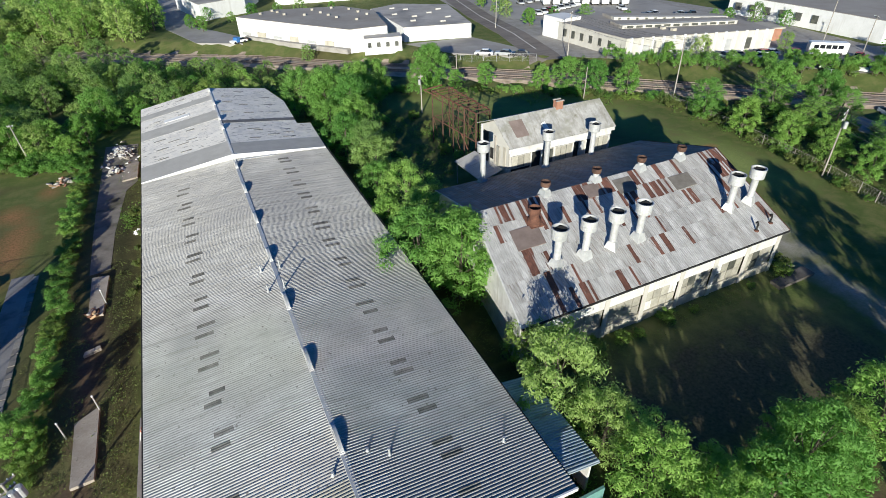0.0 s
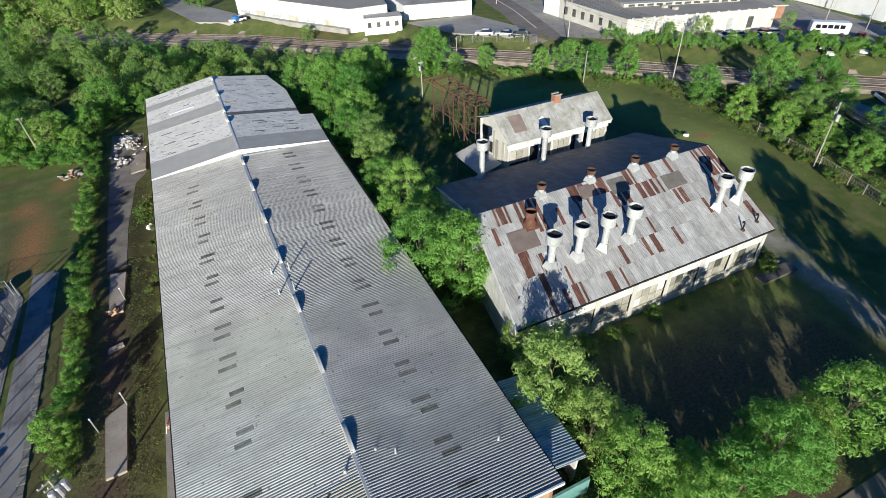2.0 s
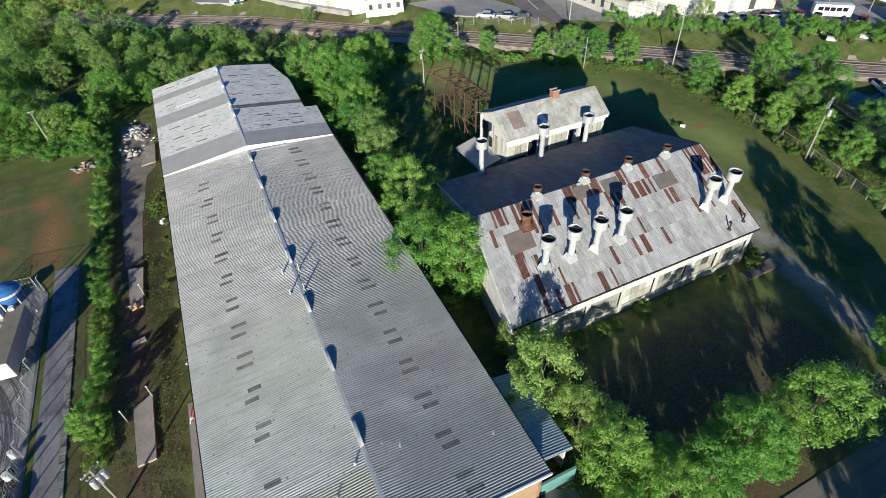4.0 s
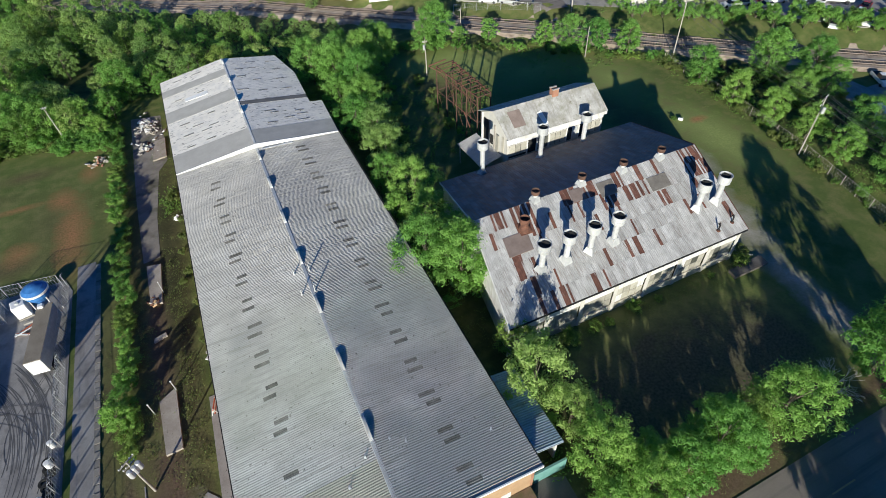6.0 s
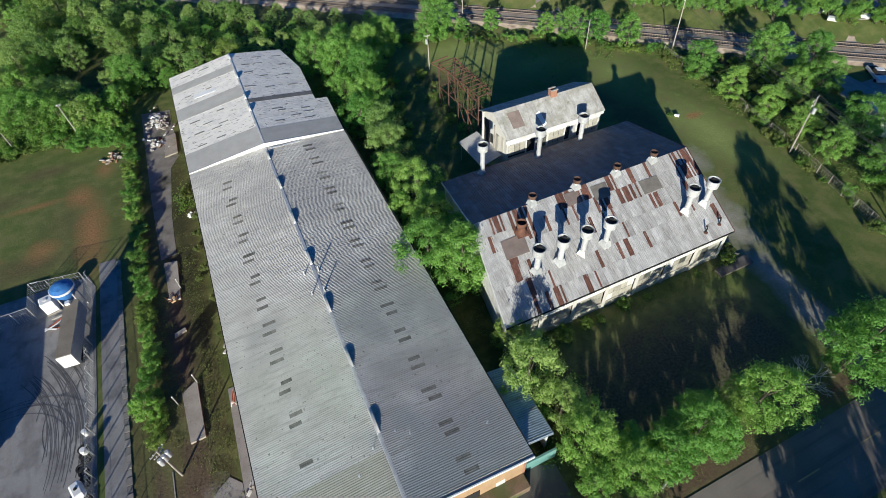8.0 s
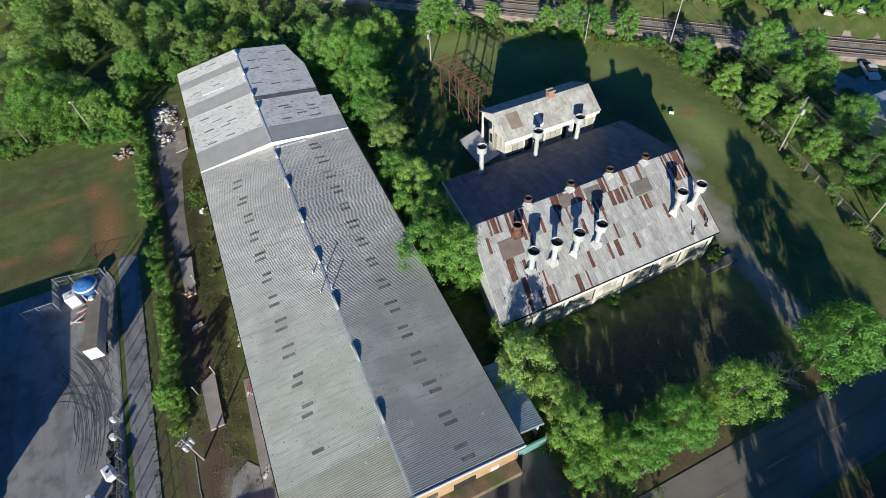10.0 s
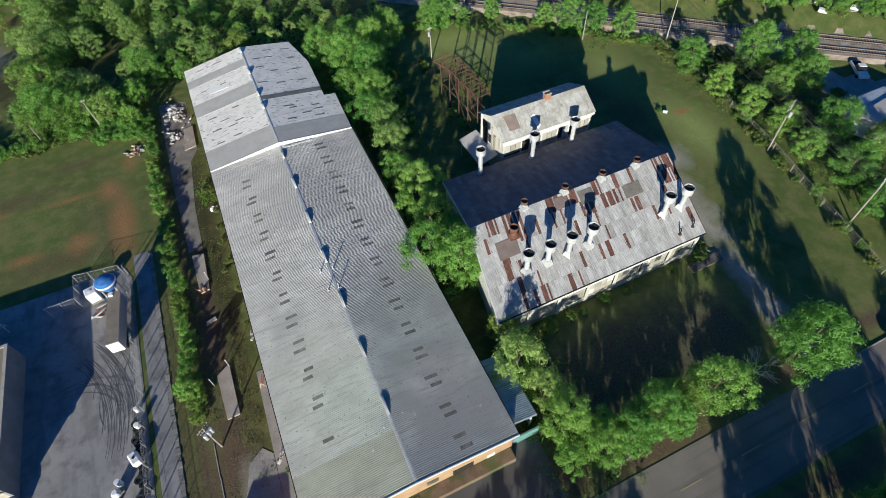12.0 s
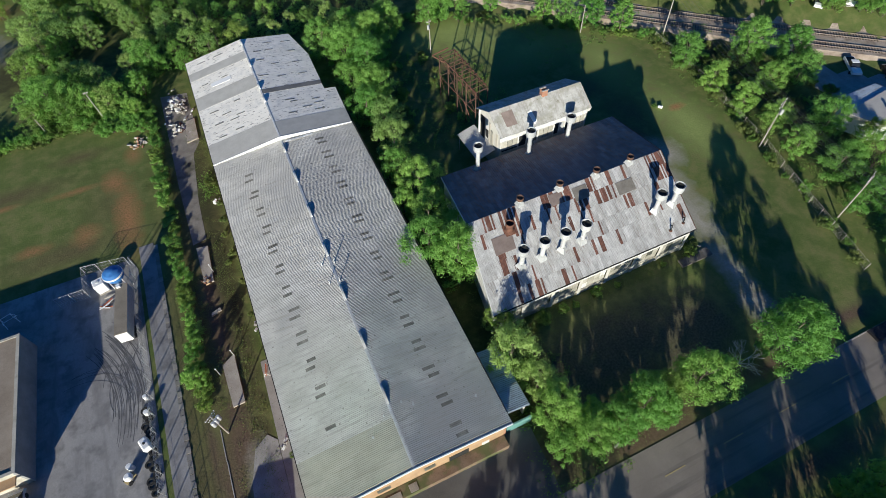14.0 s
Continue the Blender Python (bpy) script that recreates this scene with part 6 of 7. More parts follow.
for z in (0.45, 0.8, 1.1):
    part("board", box(B(), -0.8, 0.8, -0.03, 0.03, z - 0.12, z + 0.12), ORANGE if z != 0.8 else WHITE_CLEAN, bar)
for q in (-0.7, 0.7):
    part("leg", beam(beam(B(), (q, -0.4, 0), (q, 0, 1.25), 0.06, 0.06), (q, 0.4, 0), (q, 0, 1.25), 0.06, 0.06), WHITE, bar)
r = random.Random(23)


def rubble(name, label, cx, cy, rx, ry, n, mats, size):
    t = thing(name, label, "debris")
    for k in range(n):
        x, y = cx + r.gauss(0, rx), cy + r.gauss(0, ry)
        s = size * r.uniform(0.4, 1.3)
        z = max(0.02, 0.9 * size * (1 - math.hypot((x - cx) / (2.2 * rx), (y - cy) / (2.2 * ry))))
        bm = box(B(), -s, s, -s * 0.6, s * 0.6, -0.08, 0.08 + 0.1 * s, 0.02)
        bmesh.ops.rotate(bm, verts=bm.verts, matrix=Euler((r.uniform(-0.7, 0.7), r.uniform(-0.7, 0.7), r.uniform(0, 3))).to_matrix())
        bmesh.ops.translate(bm, verts=bm.verts, vec=(x, y, z))
        part("piece", bm, r.choice(mats), t)


rubble("junk_heap", "heap of white sheets and scrap at the lane's end", -16.8, 53.0, 1.3, 2.2, 80, (WHITE_CLEAN, WHITE, CONCRETE, CONCRETE, GALV, TIMBER), 0.42)
rubble("junk_heap", "scattered brown scrap on the lane", -17.3, 45.0, 0.8, 1.2, 22, (RUST, CONCRETE, WHITE, TIMBER), 0.4)
rubble("rubble_heap", "pale rubble heap at the field's edge", -25.0, 45.2, 1.1, 0.9, 36, (CONCRETE, BEIGE, TIMBER, BRICK, TAN_WALL), 0.34)
rubble("rubble_heap", "white scraps in the weeds by the wall", -13.9, 22.3, 0.4, 0.5, 9, (WHITE_CLEAN, WHITE), 0.3)
rubble("rubble_heap", "pale scraps beside the apron", -13.5, -23.4, 0.4, 0.5, 10, (WHITE, CONCRETE), 0.28)
rubble("rubble_heap", "pale scraps by the shed wall", -13.1, -5.0, 0.25, 0.3, 6, (WHITE_CLEAN, CONCRETE), 0.25)
rubble("rubble_heap", "pale broken blocks at the hall corner", 52.6, -19.6, 0.6, 0.8, 16, (WHITE, CONCRETE), 0.35)
rubble("plank_heap", "rotting orange-brown planks on the slabs", -18.1, 6.0, 0.45, 0.45, 8, (TAN_WALL, TIMBER, RUST), 0.5)
trestle = thing("trestle", "white steel trestle standing at the yard edge", "trestle", m=pose(-46.4, 11.6, 0.05, 0, 0, 20))
for q in (-0.9, 0.9):
    part("leg", rod(rod(B(), (q, -0.8, 0), (q * 0.75, 0, 1.7), 0.05), (q, 0.8, 0), (q * 0.75, 0, 1.7), 0.05), WHITE_CLEAN, trestle)
    part("brace", rod(B(), (q, -0.45, 0.75), (q, 0.45, 0.75), 0.035), WHITE_CLEAN, trestle)
part("top_rail", rod(B(), (-0.8, 0, 1.7), (0.8, 0, 1.7), 0.06), WHITE_CLEAN, trestle)
part("base_rail", rod(B(), (-0.9, 0.8, 0.08), (0.9, 0.8, 0.08), 0.05), WHITE_CLEAN, trestle)


# low dark slab at the hall's corner, and a pail on the lawn
tagged(part("slab", slab(B(), [(48.8, -23.9), (54.5, -23.9), (54.6, -22.4), (49.0, -22.6)], 0.0, 0.35), DARKSLAB), "low dark concrete slab beside the hall corner", "slab", kind="structure")
pail = thing("pail", "white plastic pail lying on the grass", "bucket", m=pose(70.0, 8.2, 0.32, 84, 0, 30))
part("body", lathe(B(), [(0.24, -0.35), (0.3, 0.35), (0.33, 0.36), (0.33, 0.4), (0.27, 0.4), (0.22, -0.3)], 14, cap=False), WHITE_CLEAN, pail)
part("bottom", lathe(B(), [(0.235, -0.36), (0.235, -0.33)], 14), WHITE_CLEAN, pail)
plant("v", 69.2, 9.0, 0.45)


# ---- low weeds and tufts, too many to count ----
def weeds(label, zones, seed, material, size):
    rs = np.random.RandomState(seed)
    cells = []
    for x0, x1, y0, y1, n, h in zones:
        hubs = rs.uniform((x0, y0), (x1, y1), (max(1, n // 14), 2))
        pick = hubs[rs.randint(0, len(hubs), n)] + rs.normal(scale=0.35, size=(n, 2))
        z = np.abs(rs.normal(scale=h, size=n)) + 0.03
        cells.append(np.c_[pick, z + np.array([land(a, b) for a, b in pick])])
    c = np.concatenate(cells)
    v = leaf_tris(rs, c, np.full(len(c), 0.12), 1, size)
    ob = new("weeds", tris_mesh("weeds", v, material))
    tagged(ob, label, "weeds", kind="stuff")


weeds("yellow-green weeds along lanes and walls", [(-19.4, -14.6, -36, -16, 900, 0.12), (-17.0, -14.6, -16, 14, 1500, 0.16), (-20.4, -18.8, -16, 14, 700, 0.2), (-17.2, -14.6, -36, -10, 350, 0.1), (-17.0, -12.6, -10, 30, 1000, 0.3), (-16.5, -12.6, 30, 57, 900, 0.25), (-20.6, -19.4, -36, 55, 900, 0.2), (-25.0, -23.0, -40, 40, 300, 0.08), (20, 54, -23.6, -21.6, 1500, 0.3), (12.6, 20, -20, 55, 2600, 0.3), (76, 84, -36, 30, 1200, 0.2), (18, 48, -42.4, -37, 1800, 0.2)], 5, WEED, 0.10)
weeds("dark green undergrowth beneath trees", [(80, 96, -38, 30, 4500, 0.5), (20, 34, 18, 60, 3000, 0.4), (-60, -22, 54, 62, 2500, 0.5), (34, 46, 20, 38, 1500, 0.4), (58, 88, 30, 56, 2200, 0.4), (13, 24, -44, -24, 1500, 0.4), (-16, -12.8, 24, 30, 500, 0.5)], 6, LEAF_DARK, 0.2)


# ---- beyond the railway ----
def flat_block(name, label, pts, h, wall_m, roof_m, parapet=0.35, base=None):
    """A flat-roofed building over a plan outline, with walls, roof and coping."""
    t = thing(name, label, "building")
    z0 = 2.9 if base is None else base
    cx, cy = sum(p[0] for p in pts) / len(pts), sum(p[1] for p in pts) / len(pts)
    n = len(pts)
    for k in range(n):
        (ax, ay), (bx_, by_) = pts[k], pts[(k + 1) % n]
        l = math.hypot(bx_ - ax, by_ - ay)
        nx, ny = -(by_ - ay) / l * 0.3, (bx_ - ax) / l * 0.3
        bm = slab(B(), [(ax, ay), (bx_, by_), (bx_ + nx - ny * 0.99, by_ + ny + nx * -0.99 * 0), (ax + nx, ay + ny)], z0 - 0.5, z0 + h)
        part("wall", bm, wall_m, t)
    inner = [(x + (cx - x) * -0.002, y + (cy - y) * -0.002) for x, y in pts]
    part("roof", slab(B(), inner, z0 + h + 0.003, z0 + h + 0.12), roof_m, t)
    return t, z0


wh, z = flat_block("warehouse", "long white warehouse with dark flat roof", [(14.0, 126.0), (25.6, 108.0), (37.3, 90.9), (47.6, 90.6), (52.0, 113.0), (46.0, 126.0), (26.0, 132.0)], 5.3, WHITE_CLEAN, FARROOF)
r = random.Random(61)
for x, y in ((21, 126), (26, 126), (27, 121), (32, 117), (36, 124), (37, 118), (38, 113), (39, 108), (42, 124), (46, 119), (47, 113), (48, 108), (43, 102), (25, 129)):
    v = part("roof_vent", box(B(), x - 0.38, x + 0.38, y - 0.38, y + 0.38, z + 5.35, z + 5.95, 0.08), BEIGE, wh)
for k in range(6):
    f = 0.08 + 0.15 * k
    x, y = 13.8 + 23.5 * f, 125.6 - 34.6 * f
    part("dock_door", beam(B(), (x - 0.9, y - 0.05 + 1.2, z + 1.2), (x + 0.9, y - 0.05 - 1.25, z + 1.2), 0.5, 1.6 if k % 2 else 0.7), (GALV, BEIGE)[k % 2], wh)
part("loading_ledge", slab(B(), [(14.8, 121.6), (24.6, 105.8), (36.0, 90.0), (37.2, 91.0), (25.6, 106.9), (15.6, 122.6)], z - 0.4, z + 0.8), CONCRETE, wh, "concrete loading ledge")
bx2, z = flat_block("office_box", "low white office box with four dark windows", [(39.7, 86.9), (49.2, 84.7), (50.4, 89.3), (40.9, 90.6)], 3.5, WHITE_CLEAN, FARROOF_PALE)
for k in range(4):
    f = 0.14 + 0.24 * k
    x, y = 39.7 + 9.5 * f, 86.9 - 2.2 * f
    w_ = part("window", beam(B(), (x - 0.45, y + 0.09, z + 1.9), (x + 0.45, y - 0.12, z + 1.9), 0.12, 1.2), WINDOWM, bx2)
wh2, z = flat_block("warehouse", "white warehouse with pale grey flat roof", [(53.4, 93.4), (71.8, 88.8), (79.5, 119.5), (66.0, 130.0), (55.0, 125.5)], 3.7, WHITE_CLEAN, FARROOF_PALE)
for x, y in ((58, 112), (62, 106), (64, 118), (68, 109), (70, 100), (59, 100), (66, 95), (73, 113), (61, 122)):
    part("roof_unit", box(B(), x - 0.8, x + 0.8, y - 0.35, y + 0.35, z + 3.75, z + 4.2, 0.05), PALE_WALL, wh2)
flat_block("warehouse", "distant white warehouse with ribbed walls", [(6.0, 157.5), (22.0, 166.0), (30, 190), (0, 190)], 5.2, WHITE_CLEAN, FARROOF_PALE)
flat_block("warehouse", "distant pale long warehouse", [(34, 176), (70, 170), (76, 196), (40, 204)], 5.0, WHITE_CLEAN, FARROOF_PALE)
flat_block("warehouse", "distant low pale shed", [(80, 182), (112, 176), (116, 196), (84, 204)], 4.5, BEIGE, FARROOF)
flat_block("warehouse", "distant grey-roofed building beyond the wood", [(-120, 250), (-70, 246), (-66, 280), (-118, 284)], 5.0, WHITE_CLEAN, FARROOF_PALE)

# factory
fa, z = flat_block("factory", "pale one-storey factory with grey stepped roof", [(90.2, 80.4), (91.6, 49.2), (128.6, 38.8), (131.5, 52.0), (112.0, 70.0), (99.0, 80.0)], 4.5, PALE_WALL, FARROOF)
for k in range(7):
    x, y = 90.65 + 0.2 * k, 71.0 - 3.3 * k
    w_ = part("window", box(B(), x - 0.32, x - 0.08 + 0.1, y - 0.55, y + 0.55, z + 1.5, z + 3.2), WINDOWM, fa)
    part("window_sill", box(B(), x - 0.42, x - 0.1, y - 0.65, y + 0.65, z + 1.38, z + 1.5), CONCRETE, w_)
part("end_block", slab(B(), [(90.0, 80.4), (90.6, 72.5), (97.0, 73.0), (97.0, 80.2)], z, z + 5.4), WHITE_CLEAN, fa)
for k in range(14):
    f = 0.03 + 0.07 * k
    x, y = 91.6 + 37.0 * f, 49.2 - 10.4 * f
    part("pier", box(B(), x - 0.2, x + 0.2, y - 0.5, y - 0.02, z, z + 4.8), WHITE_CLEAN, fa)
    if k % 2 and k < 12:
        part("bay_door", beam(B(), (x + 0.6, y - 0.22, z + 1.7), (x + 2.0, y - 0.6, z + 1.7), 0.14, 2.6), (WINDOWM, GALV)[k % 4 == 1], fa)
for dx, dy in ((0, 0), (5.5, 9.5)):
    st = part("clerestory", slab(B(), [(98 + dx, 58 + dy), (126 + dx * 0.4, 47.5 + dy * 0.5), (126.6 + dx * 0.4, 49.2 + dy * 0.5), (98.6 + dx, 60 + dy)], z + 4.5, z + 5.4), PALE_WALL, fa, "white clerestory band")
    for k in range(12):
        f = 0.04 + 0.08 * k
        x, y = 98 + dx + (28 - 0.6 * dx) * f, 58 + dy - (10.5 + 0.5 * dy) * f
        part("clerestory_window", beam(B(), (x, y - 0.05, z + 4.98), (x + 1.5, y - 0.6, z + 4.98), 0.16, 0.5), WINDOWM, fa)
    part("upper_roof", slab(B(), [(98.4 + dx, 59.4 + dy), (126.4 + dx * 0.4, 48.8 + dy * 0.5), (128 + dx * 0.3, 53 + dy * 0.5), (100 + dx, 65 + dy)], z + 4.5, z + 5.25), FARROOF, fa)
for k in range(10):
    x, y = r.uniform(94, 124), r.uniform(48, 62)
    if y < 88 - 0.33 * x:
        part("roof_unit", box(B(), x - 0.6, x + 0.6, y - 0.5, y + 0.5, z + 4.55, z + 5.2, 0.05), BEIGE, fa)
ho = thing("brick_house", "small red brick house with gabled roof", "house")
part("wall", slab(B(), [(131, 46), (138, 43), (140, 49), (133, 52)], 2.4, 6.0), BRICK, ho)
part("roof", slab(B(), [(130.6, 45.6), (138.2, 42.4), (140.4, 49.2), (132.8, 52.4)], 5.9, lambda x, y: 6.2), BEIGE, ho)
wr, z = flat_block("warehouse", "long white roadside warehouse with dark roof", [(158, 76), (157, 48), (155, 28), (200, 10), (215, 70)], 5.2, WHITE_CLEAN, FARROOF)
for k in range(6):
    y = 72 - 5.0 * k
    part("window", box(B(), 157.2 - 0.05 * k - 0.25, 157.6, y - 0.9, y + 0.9, z + 1.6, z + 3.6), WINDOWM, wr)
wb = thing("low_building", "low building with blue-grey metal roof", "building")
part("wall", slab(B(), [(97.2, -7.9), (106.2, -7.9), (109.4, -21.4), (97.3, -16.0), (95.0, -11.2)], 0, 3.4), WHITE_CLEAN, wb)
part("roof", slab(B(), [(96.9, -7.4), (106.7, -7.4), (107.5, -9.6), (94.4, -11.2)], 3.3, lambda x, y: 3.55 + 0.0 * x), BLUEROOF, wb, "pale blue metal roof")
part("roof", slab(B(), [(94.5, -11.3), (107.5, -9.7), (110.0, -22.0), (96.8, -16.2)], 3.3, 3.9), FARROOF_PALE, wb, "pale grey flat roof")
for x, y in ((102, -13.5), (104.5, -16), (106, -19)):
    part("roof_vent", lathe(B(), [(0.22, 3.8), (0.22, 4.4), (0.3, 4.45), (0.1, 4.6)], 10, x, y), GALV, wb)

bs_, z = flat_block("shop", "low shop with a dark blue metal roof", [(137.5, 13.2), (146.0, 8.6), (150.0, 15.0), (141.5, 19.6)], 3.2, WHITE_CLEAN, BLUE)
part("door", beam(B(), (140.6, 11.5, z + 1.1), (141.9, 10.8, z + 1.1), 0.12, 2.2), GLASS, bs_)

# lots and streets
sheet("hardstanding", [(78.5, 60.5), (92.0, 49.0), (112.0, 38.5), (150.0, 20.0), (162.0, 80.0), (156.0, 136.0), (108.0, 166.0), (94.0, 166.0), (84.0, 100.0)], 2.925, CONCRETE, "pale worn paving round the factory", "pavement", False, 1.6)
sheet("parking_lot", [(105.4, 3.8), (108.4, 5.6), (113.0, 1.8), (118.5, -3.2), (127.0, -12.5), (128.0, -15.0), (113, -25), (102.2, -5), (101.2, -0.7)], 0.06, CONCRETE, "pale concrete parking lot beside the railway", "pavement")
sheet("parking_lot", [(52.5, 91.0), (72.0, 88.6), (77.5, 68.0), (73.4, 63.2), (59.5, 75.0)], 2.95, PAVE, "grey asphalt lot beside the warehouse", "pavement", False, 1.6)
sheet("parking_lot", [(95, 140), (96, 84), (101, 82), (114, 72), (134, 54), (152, 62), (155, 130)], 2.95, PAVE, "large grey parking lot behind the factory", "pavement", False, 1.6)
sheet("parking_lot", [(106, 43), (130, 36), (154, 26), (148, 6), (126, 15)], 2.95, PAVE, "grey lot in front of the factory", "pavement", False, 1.6)
band("street", [(104.0, 160.0), (93.0, 115.0), (88.0, 86.0), (82.0, 63.0), (80.0, 57.0)][::-1], 8.0, 0.06, ROADM, "pale asphalt street crossing the railway", "road")
band("street_line", [(100.2, 160.0), (89.2, 115.0), (84.3, 86.0), (79.6, 68.0)][::-1], 0.3, 0.08, LINE, "white edge line", "marking")
sheet("street", [(-7, 250), (-5.5, 150), (1.5, 124.0), (13.3, 115.5), (13.5, 127), (3, 150), (6, 250)], 2.95, PAVE, "grey street beside the warehouse", "road", False, 1.6)
sheet("parking_lot", [(-110, 205), (-20, 190), (-12, 240), (-110, 246)], 2.95, PAVE, "distant lot full of parked cars", "pavement", False, 1.6)


# ---- cars ----
def car_proto(paint, label, kind="car"):
    c = thing("car", label, "car", "parked cars")
    L, W = (4.6, 1.8) if kind == "car" else (5.6, 1.95)
    prof = [(-L / 2, 0.35), (-L / 2, 0.75), (-L / 2 + 0.25, 0.88), (-L * 0.24, 0.95), (L * 0.38, 0.95), (L / 2 - 0.05, 0.85), (L / 2, 0.4)]
    cab = [(-L * 0.24, 0.95), (-L * 0.09, 1.45), (L * 0.24, 1.45), (L * 0.4, 0.95)] if kind == "car" else [(-L * 0.2, 1.0), (-L * 0.09, 1.75), (L * 0.10, 1.75), (L * 0.13, 1.0)]
    if kind == "pickup":
        prof = [(-L / 2, 0.45), (-L / 2, 0.95), (-L * 0.2, 1.05), (L * 0.14, 1.05), (L * 0.14, 1.08), (L / 2, 1.08), (L / 2, 0.5)]

    def ext(pts, w0, w1, material, name, z_split):
        bm = B()
        a = [bm.verts.new((x, -(w0 if z < z_split else w1), z)) for x, z in pts]
        b = [bm.verts.new((x, (w0 if z < z_split else w1), z)) for x, z in pts]
        bm.faces.new(a)
        bm.faces.new(b[::-1])
        n = len(pts)
        for k in range(n):
            bm.faces.new((a[k], b[k], b[(k + 1) % n], a[(k + 1) % n]))
        return part(name, bm, material, c)

    ext(prof, W / 2, W / 2 - 0.05, paint, "body", 0.8)
    ext(cab, W / 2 - 0.08, W / 2 - 0.25, GLASS, "cabin_glass", 1.2)
    (x0, z0), (x1, z1) = cab[1], cab[2]
    part("roof", box(B(), x0 - 0.03, x1 + 0.03, -W / 2 + 0.24, W / 2 - 0.24, z1 - 0.02, z1 + 0.05, 0.02), paint, c)
    if kind == "pickup":
        part("bed", box(B(), L * 0.16, L / 2 - 0.08, -W / 2 + 0.15, W / 2 - 0.15, 1.075, 1.085), DARK, c)
    for x in (-L * 0.32, L * 0.31):
        for y in (-W / 2 + 0.08, W / 2 - 0.08):
            part("wheel", rod(B(), (x, y - 0.11, 0.33), (x, y + 0.11, 0.33), 0.33, None, 12), RUBBER, c)
    return c


def paint(name, c):
    return mat(name, c, tuple(v * 1.1 for v in c), 1.0, 0.3, 0.0, 0, 6.0, spec=0.5)


CARS = [car_proto(paint("white car paint", (0.75, 0.75, 0.74)), "white car parked on the lot"), car_proto(paint("silver car paint", (0.40, 0.41, 0.42)), "silver grey car parked on the lot"),
        car_proto(paint("black car paint", (0.012, 0.012, 0.014)), "black car with red rear lamps"), car_proto(paint("red car paint", (0.30, 0.02, 0.02)), "dark red car parked on the lot"),
        car_proto(paint("white pickup paint", (0.78, 0.78, 0.77)), "white pickup truck parked on concrete", "pickup")]
USED = set()


def park(n, x, y, turn, z=None):
    m = pose(x, y, (land(x, y) + 0.06) if z is None else z, 0, 0, turn)
    if n not in USED:
        USED.add(n)
        CARS[n].matrix_basis = m
    else:
        copy_thing(CARS[n], m)


park(4, 112.4, 0.6, 58)
park(1, -44.6, -17.6, 90, 0.06)
park(2, 66.3, -44.4, 0, 0.08)
park(2, 117.3, -4.0, 60)
r = random.Random(71)
for x, y, a in ((124.7, 29.4, 20), (127.5, 31.5, 25), (130.7, 28.8, 20), (123.8, 21.6, 30), (121.0, 18.6, 35), (125.5, 24.0, 30), (131.1, 19.9, 15), (118.0, 33.5, -15), (120.6, 35.0, -15), (122.6, 34.4, -15), (112.0, 37.8, -15), (114.5, 37.2, -15), (134.0, 30.5, 20), (128.0, 16.0, 30), (136.0, 22.0, 20),
                (134.2, 98.1, 70), (130.2, 83.3, 80), (133, 84, 80), (136, 85, 80), (112, 108, 75), (115, 109, 75), (118, 110, 75), (121, 111, 75), (106, 106, 75), (109, 107, 75), (124, 112, 75), (99, 122, 75), (102, 123, 75), (127, 113, 75), (112, 126, 75), (116, 127, 75), (120, 128, 75), (142, 80, 60), (145, 78, 60),
                (69.0, 66.5, -40), (72.0, 64.0, -40), (65.0, 69.5, -40), (12.5, 117.0, 20)):
    park(r.choice((0, 0, 0, 1, 1, 2, 3)), x, y, a + r.uniform(-4, 4))
for i in range(4):
    for k in range(15):
        park(r.choice((0, 1, 1, 2, 3)), -100 + 5.4 * k, 212 + 8 * i + 0.1 * k, 90 + r.uniform(-3, 3))
bus = thing("bus", "white shuttle bus with dark side windows", "bus", m=pose(133.6, 28.0, 2.95, 0, 0, -42))
part("body", box(B(), -4.0, 4.0, -1.25, 1.25, 0.5, 3.0, 0.18), CARS[0].children[0].data.materials[0], bus)
for q in (-1.27, 1.27):
    for k in range(5):
        part("window", box(B(), -3.2 + 1.25 * k, -2.15 + 1.25 * k, q - 0.02, q + 0.02, 1.7, 2.5), GLASS, bus)
for x in (-2.6, 2.6):
    for y in (-1.1, 1.1):
        part("wheel", rod(B(), (x, y - 0.15, 0.48), (x, y + 0.15, 0.48), 0.48, None, 14), RUBBER, bus)
for k in range(9):
    copy_thing(bus, pose(119.5 + 2.9 * k, 121.2 - 1.75 * k, 2.95, 0, 0, 62))
skip = thing("blue_truck", "small blue truck beside the warehouse", "truck", m=pose(13.0, 117.2, 2.95, 0, 0, -60) @ Matrix.Diagonal((0.8, 0.8, 0.75, 1)))
part("cab", box(B(), -1.0, 1.0, -2.2, -0.6, 0.5, 2.3, 0.15), BLUE, skip)
part("bed", box(B(), -1.0, 1.0, -0.5, 2.6, 0.7, 1.3, 0.05), RUST, skip)
for x in (-0.8, 0.8):
    for y in (-1.5, 1.7):
        part("wheel", rod(B(), (x - 0.12, y, 0.4), (x + 0.12, y, 0.4), 0.4, None, 12), RUBBER, skip)

# distant trees; those too far off to be told apart are one wood
far = random.Random(81)
FAR = []
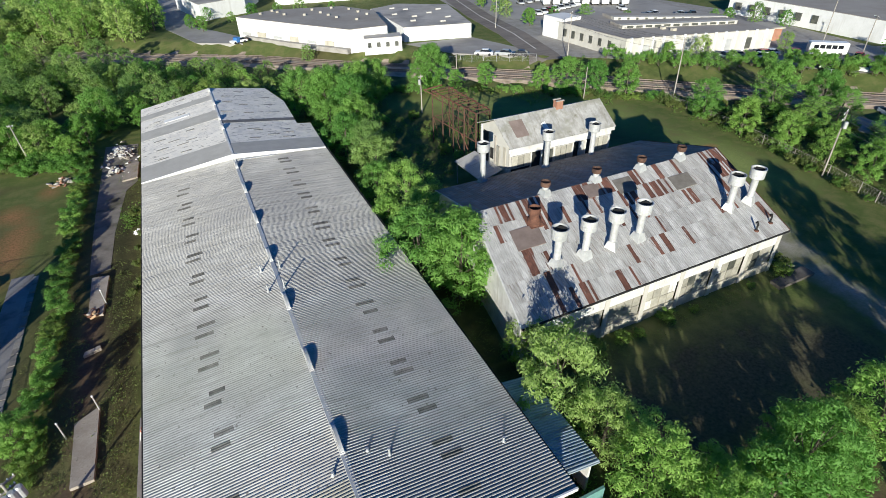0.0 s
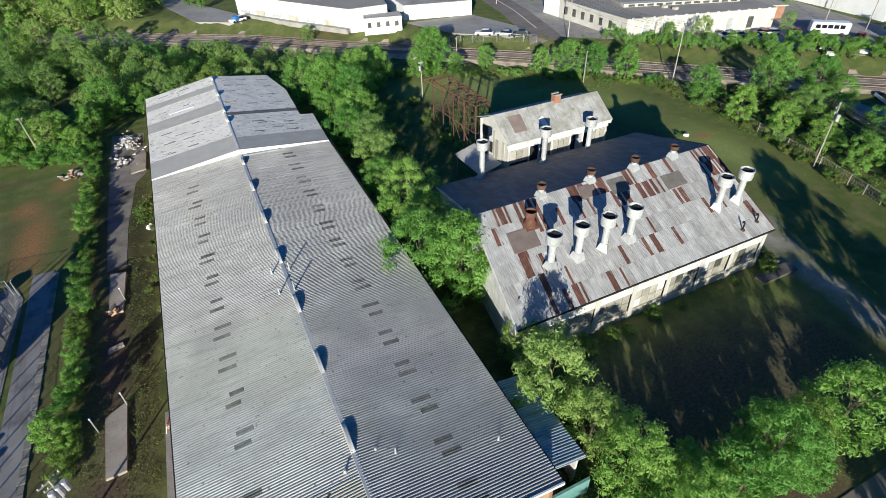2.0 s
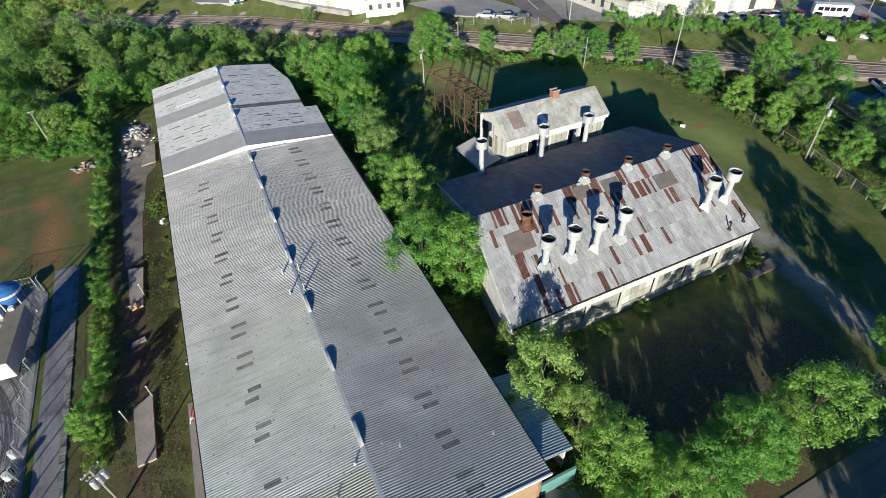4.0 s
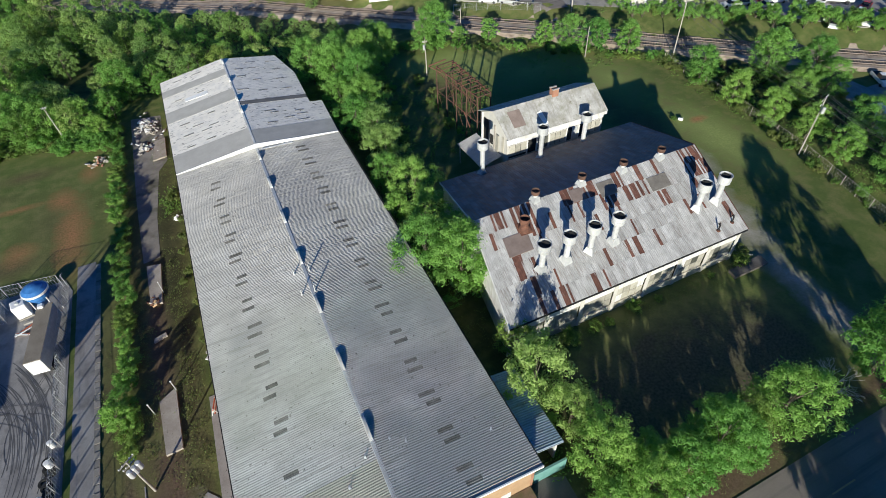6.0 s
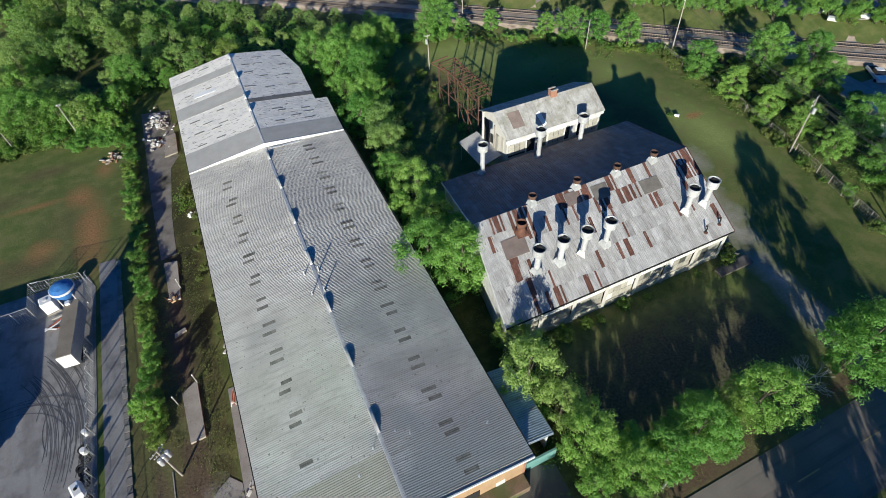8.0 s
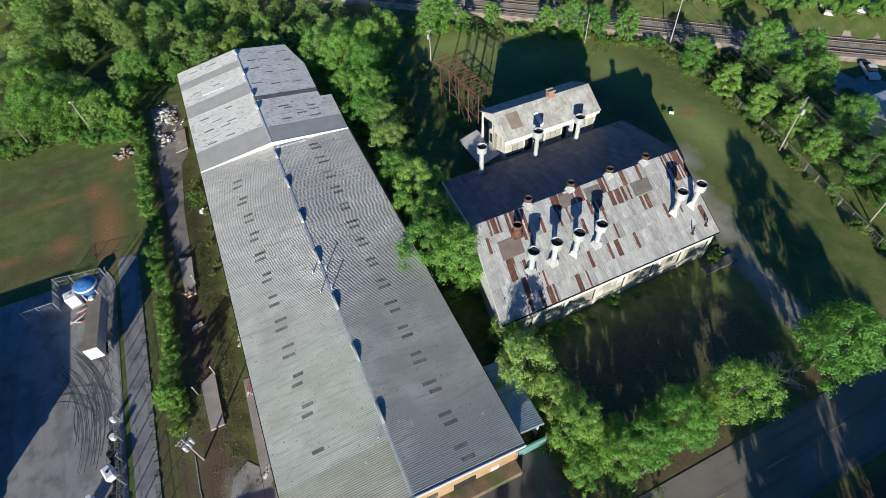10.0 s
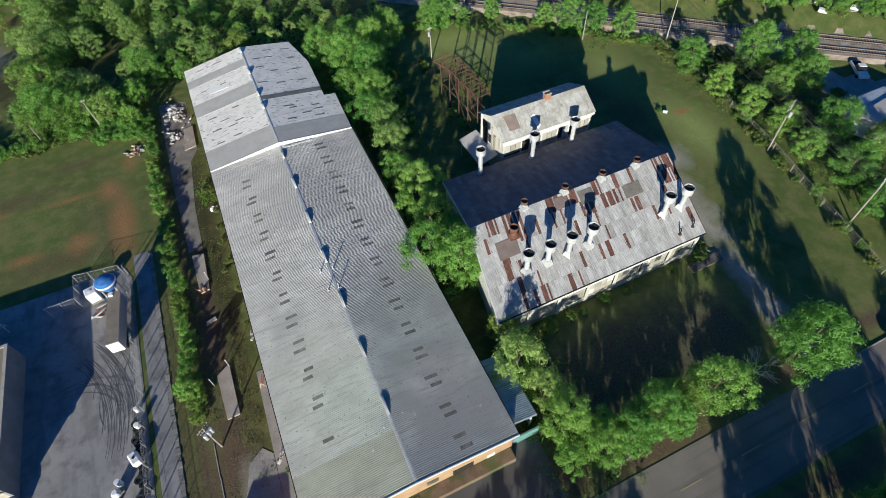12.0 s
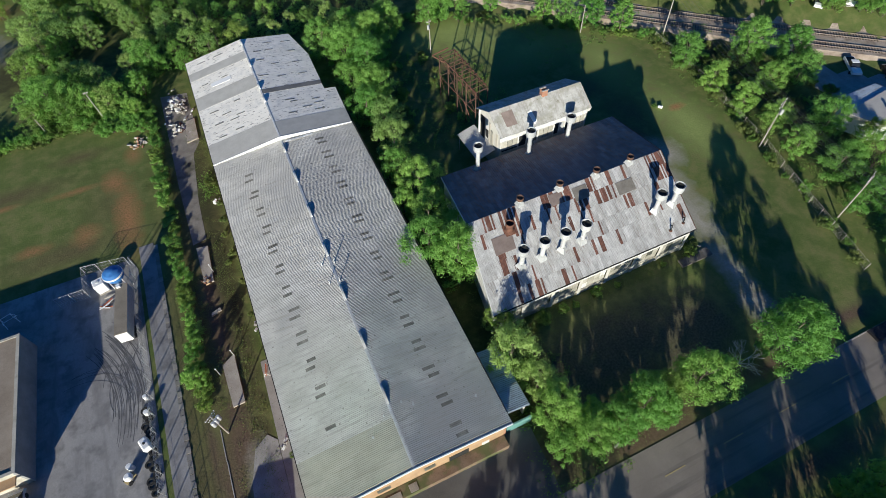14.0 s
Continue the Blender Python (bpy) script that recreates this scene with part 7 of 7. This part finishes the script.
for x, y in ((2.0, 146.0), (5.0, 139.0), (15.0, 150.0), (22.0, 152.0), (30.0, 150.0), (38.0, 150.0), (49.0, 150.0), (8.0, 158.0), (105.0, 96.0), (108.0, 132.0), (112.0, 90.0), (118.0, 78.0), (140.0, 66.0), (146.0, 66.0), (100.0, 134.0), (97.0, 128.0), (96.0, 116.0), (95.0, 108.0), (97.5, 100.0), (94.0, 93.0), (150.0, 60.0), (152.0, 52.0), (148.0, 22.0), (152.0, 17.0), (146.0, 10.0), (128.0, 34.5), (109.0, 34.0), (114.0, 28.0), (119.0, 22.0), (128.0, 12.0), (132.0, 8.0), (104.0, 38.0), (99.0, 43.0)):
    plant(far.choice("ffhs"), x, y, far.uniform(0.55, 0.9))
for k in range(70):
    FAR.append((far.uniform(-110, -12), far.uniform(135, 200), far.uniform(0.8, 1.2)))
for k in range(95):
    x, y = far.uniform(-75, -7), far.uniform(112, 165)
    if rail_side(x, y) > 13 and x < 14 - 0.1 * y:
        FAR.append((x, y, far.uniform(0.9, 1.25)))
for k in range(34):
    FAR.append((-66 - far.uniform(0, 40), far.uniform(58, 120), far.uniform(0.8, 1.2)))


def far_wood():
    """Many small crowns on trunks in one mesh."""
    kinds = [tree_proto(27, 9.6, 4.2, LEAF, 60, 13, 0.46, 0.1), tree_proto(28, 9.0, 4.0, LEAF_PALE, 60, 13, 0.46, 0.1)]
    verts, faces, slots = [], [], []
    for n, (x, y, s) in enumerate(FAR):
        m = pose(x, y, land(x, y), 0, 0, far.uniform(0, 360)) @ Matrix.Diagonal((s, s, s, 1))
        for ob in kinds[n % 2].children:
            me = ob.data
            co = np.empty(len(me.vertices) * 3, np.float32)
            me.vertices.foreach_get("co", co)
            base = sum(len(v) for v in verts)
            verts.append(co.reshape(-1, 3) @ np.array(m.to_3x3()).T + np.array(m.translation))
            faces += [[base + k for k in p.vertices] for p in me.polygons]
            slots += [2 if ob.name.startswith("trunk") else n % 2] * len(me.polygons)
    me = bpy.data.meshes.new("far_wood")
    me.from_pydata(np.concatenate(verts), [], faces)
    for material in (LEAF, LEAF_PALE, BARK):
        me.materials.append(material)
    me.polygons.foreach_set("material_index", slots)
    for k in kinds:
        for ob in k.children:
            bpy.data.objects.remove(ob)
        bpy.data.objects.remove(k)
    tagged(new("far_wood", me), "distant green wood beyond the railway", "wood", kind="stuff")


far_wood()


# ---- the hall's roof sheets, each lapped over the one below ----
DU, ROWS_F = 0.705, 6
dv = (VR - VF) / ROWS_F
r = random.Random(101)
rust_spots = [(0.5, 8.2, 4.2, 6, 0.55), (1.5, 6.0, 2.0, 4, 0.28), (11.5, 20.5, 4.0, 6, 0.42), (14.5, 19.0, 3.0, 4, 0.4), (20.0, 25.0, 4.5, 6, 0.3), (30.2, 34.0, 4.2, 6, 0.75), (24.0, 28.0, 2.0, 4, 0.22), (4.0, 8.0, 0.0, 2, 0.22)]
meshes = {}
for row in range(ROWS_F):
    v0, v1 = VF + row * dv - (0.06 if row else 0.0), VF + (row + 1) * dv
    for k in range(48):
        f = k * DU
        p = 0.06
        for a, b, ra, rb, pr in rust_spots:
            if a <= f <= b and ra <= row + 0.5 <= rb:
                p = max(p, pr)
        q = r.random()
        n = 3 if q < p * 0.3 else 2 if q < p * 0.7 else 1 if q < 0.5 else 0
        strip = r.choice(((0.0, 0.6), (0.34, 1.0), (0.3, 0.64))) if q < p * 1.25 and n < 3 else None
        if (row, n, strip) not in meshes:
            meshes[row, n, strip] = rib_sheet(DU, v0, v1, SHEETS[n], SHEETS[3] if strip else None, strip or (0, 1))
        x, y = bx(HALL_U0 + f, v0)
        data_part("roof_sheet", meshes[row, n, strip], HALL, Matrix.Translation((x, y, hall_z(v0) + r.uniform(0.0, 0.02))))
# the back slope, joined; its dark blue-grey colour holds the shade it lies in
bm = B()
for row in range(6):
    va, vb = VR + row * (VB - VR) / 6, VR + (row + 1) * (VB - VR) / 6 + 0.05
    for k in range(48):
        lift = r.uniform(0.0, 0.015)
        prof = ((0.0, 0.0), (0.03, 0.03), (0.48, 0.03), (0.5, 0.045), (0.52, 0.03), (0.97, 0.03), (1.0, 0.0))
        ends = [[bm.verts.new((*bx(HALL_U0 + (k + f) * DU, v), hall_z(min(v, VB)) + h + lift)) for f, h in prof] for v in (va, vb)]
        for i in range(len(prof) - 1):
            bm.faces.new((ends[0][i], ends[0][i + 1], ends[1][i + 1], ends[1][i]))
# base colour darker and bluer than the front sheets, in place of shade
SHADED_BACKSHEET = mat("back slope sheets tinted for shade", (0.08, 0.085, 0.108), (0.15, 0.157, 0.185), 0.8, 0.6, 0.1, 0.0, 9.0, streak=((0.17, 0.10, 0.08), (5, 0.4, 1), 0.5, 0.66), island=0.25)
tagged(part("back_roof", bm, SHADED_BACKSHEET, HALL), "back slope sheets coloured dark blue-grey for shade", kind="stuff")
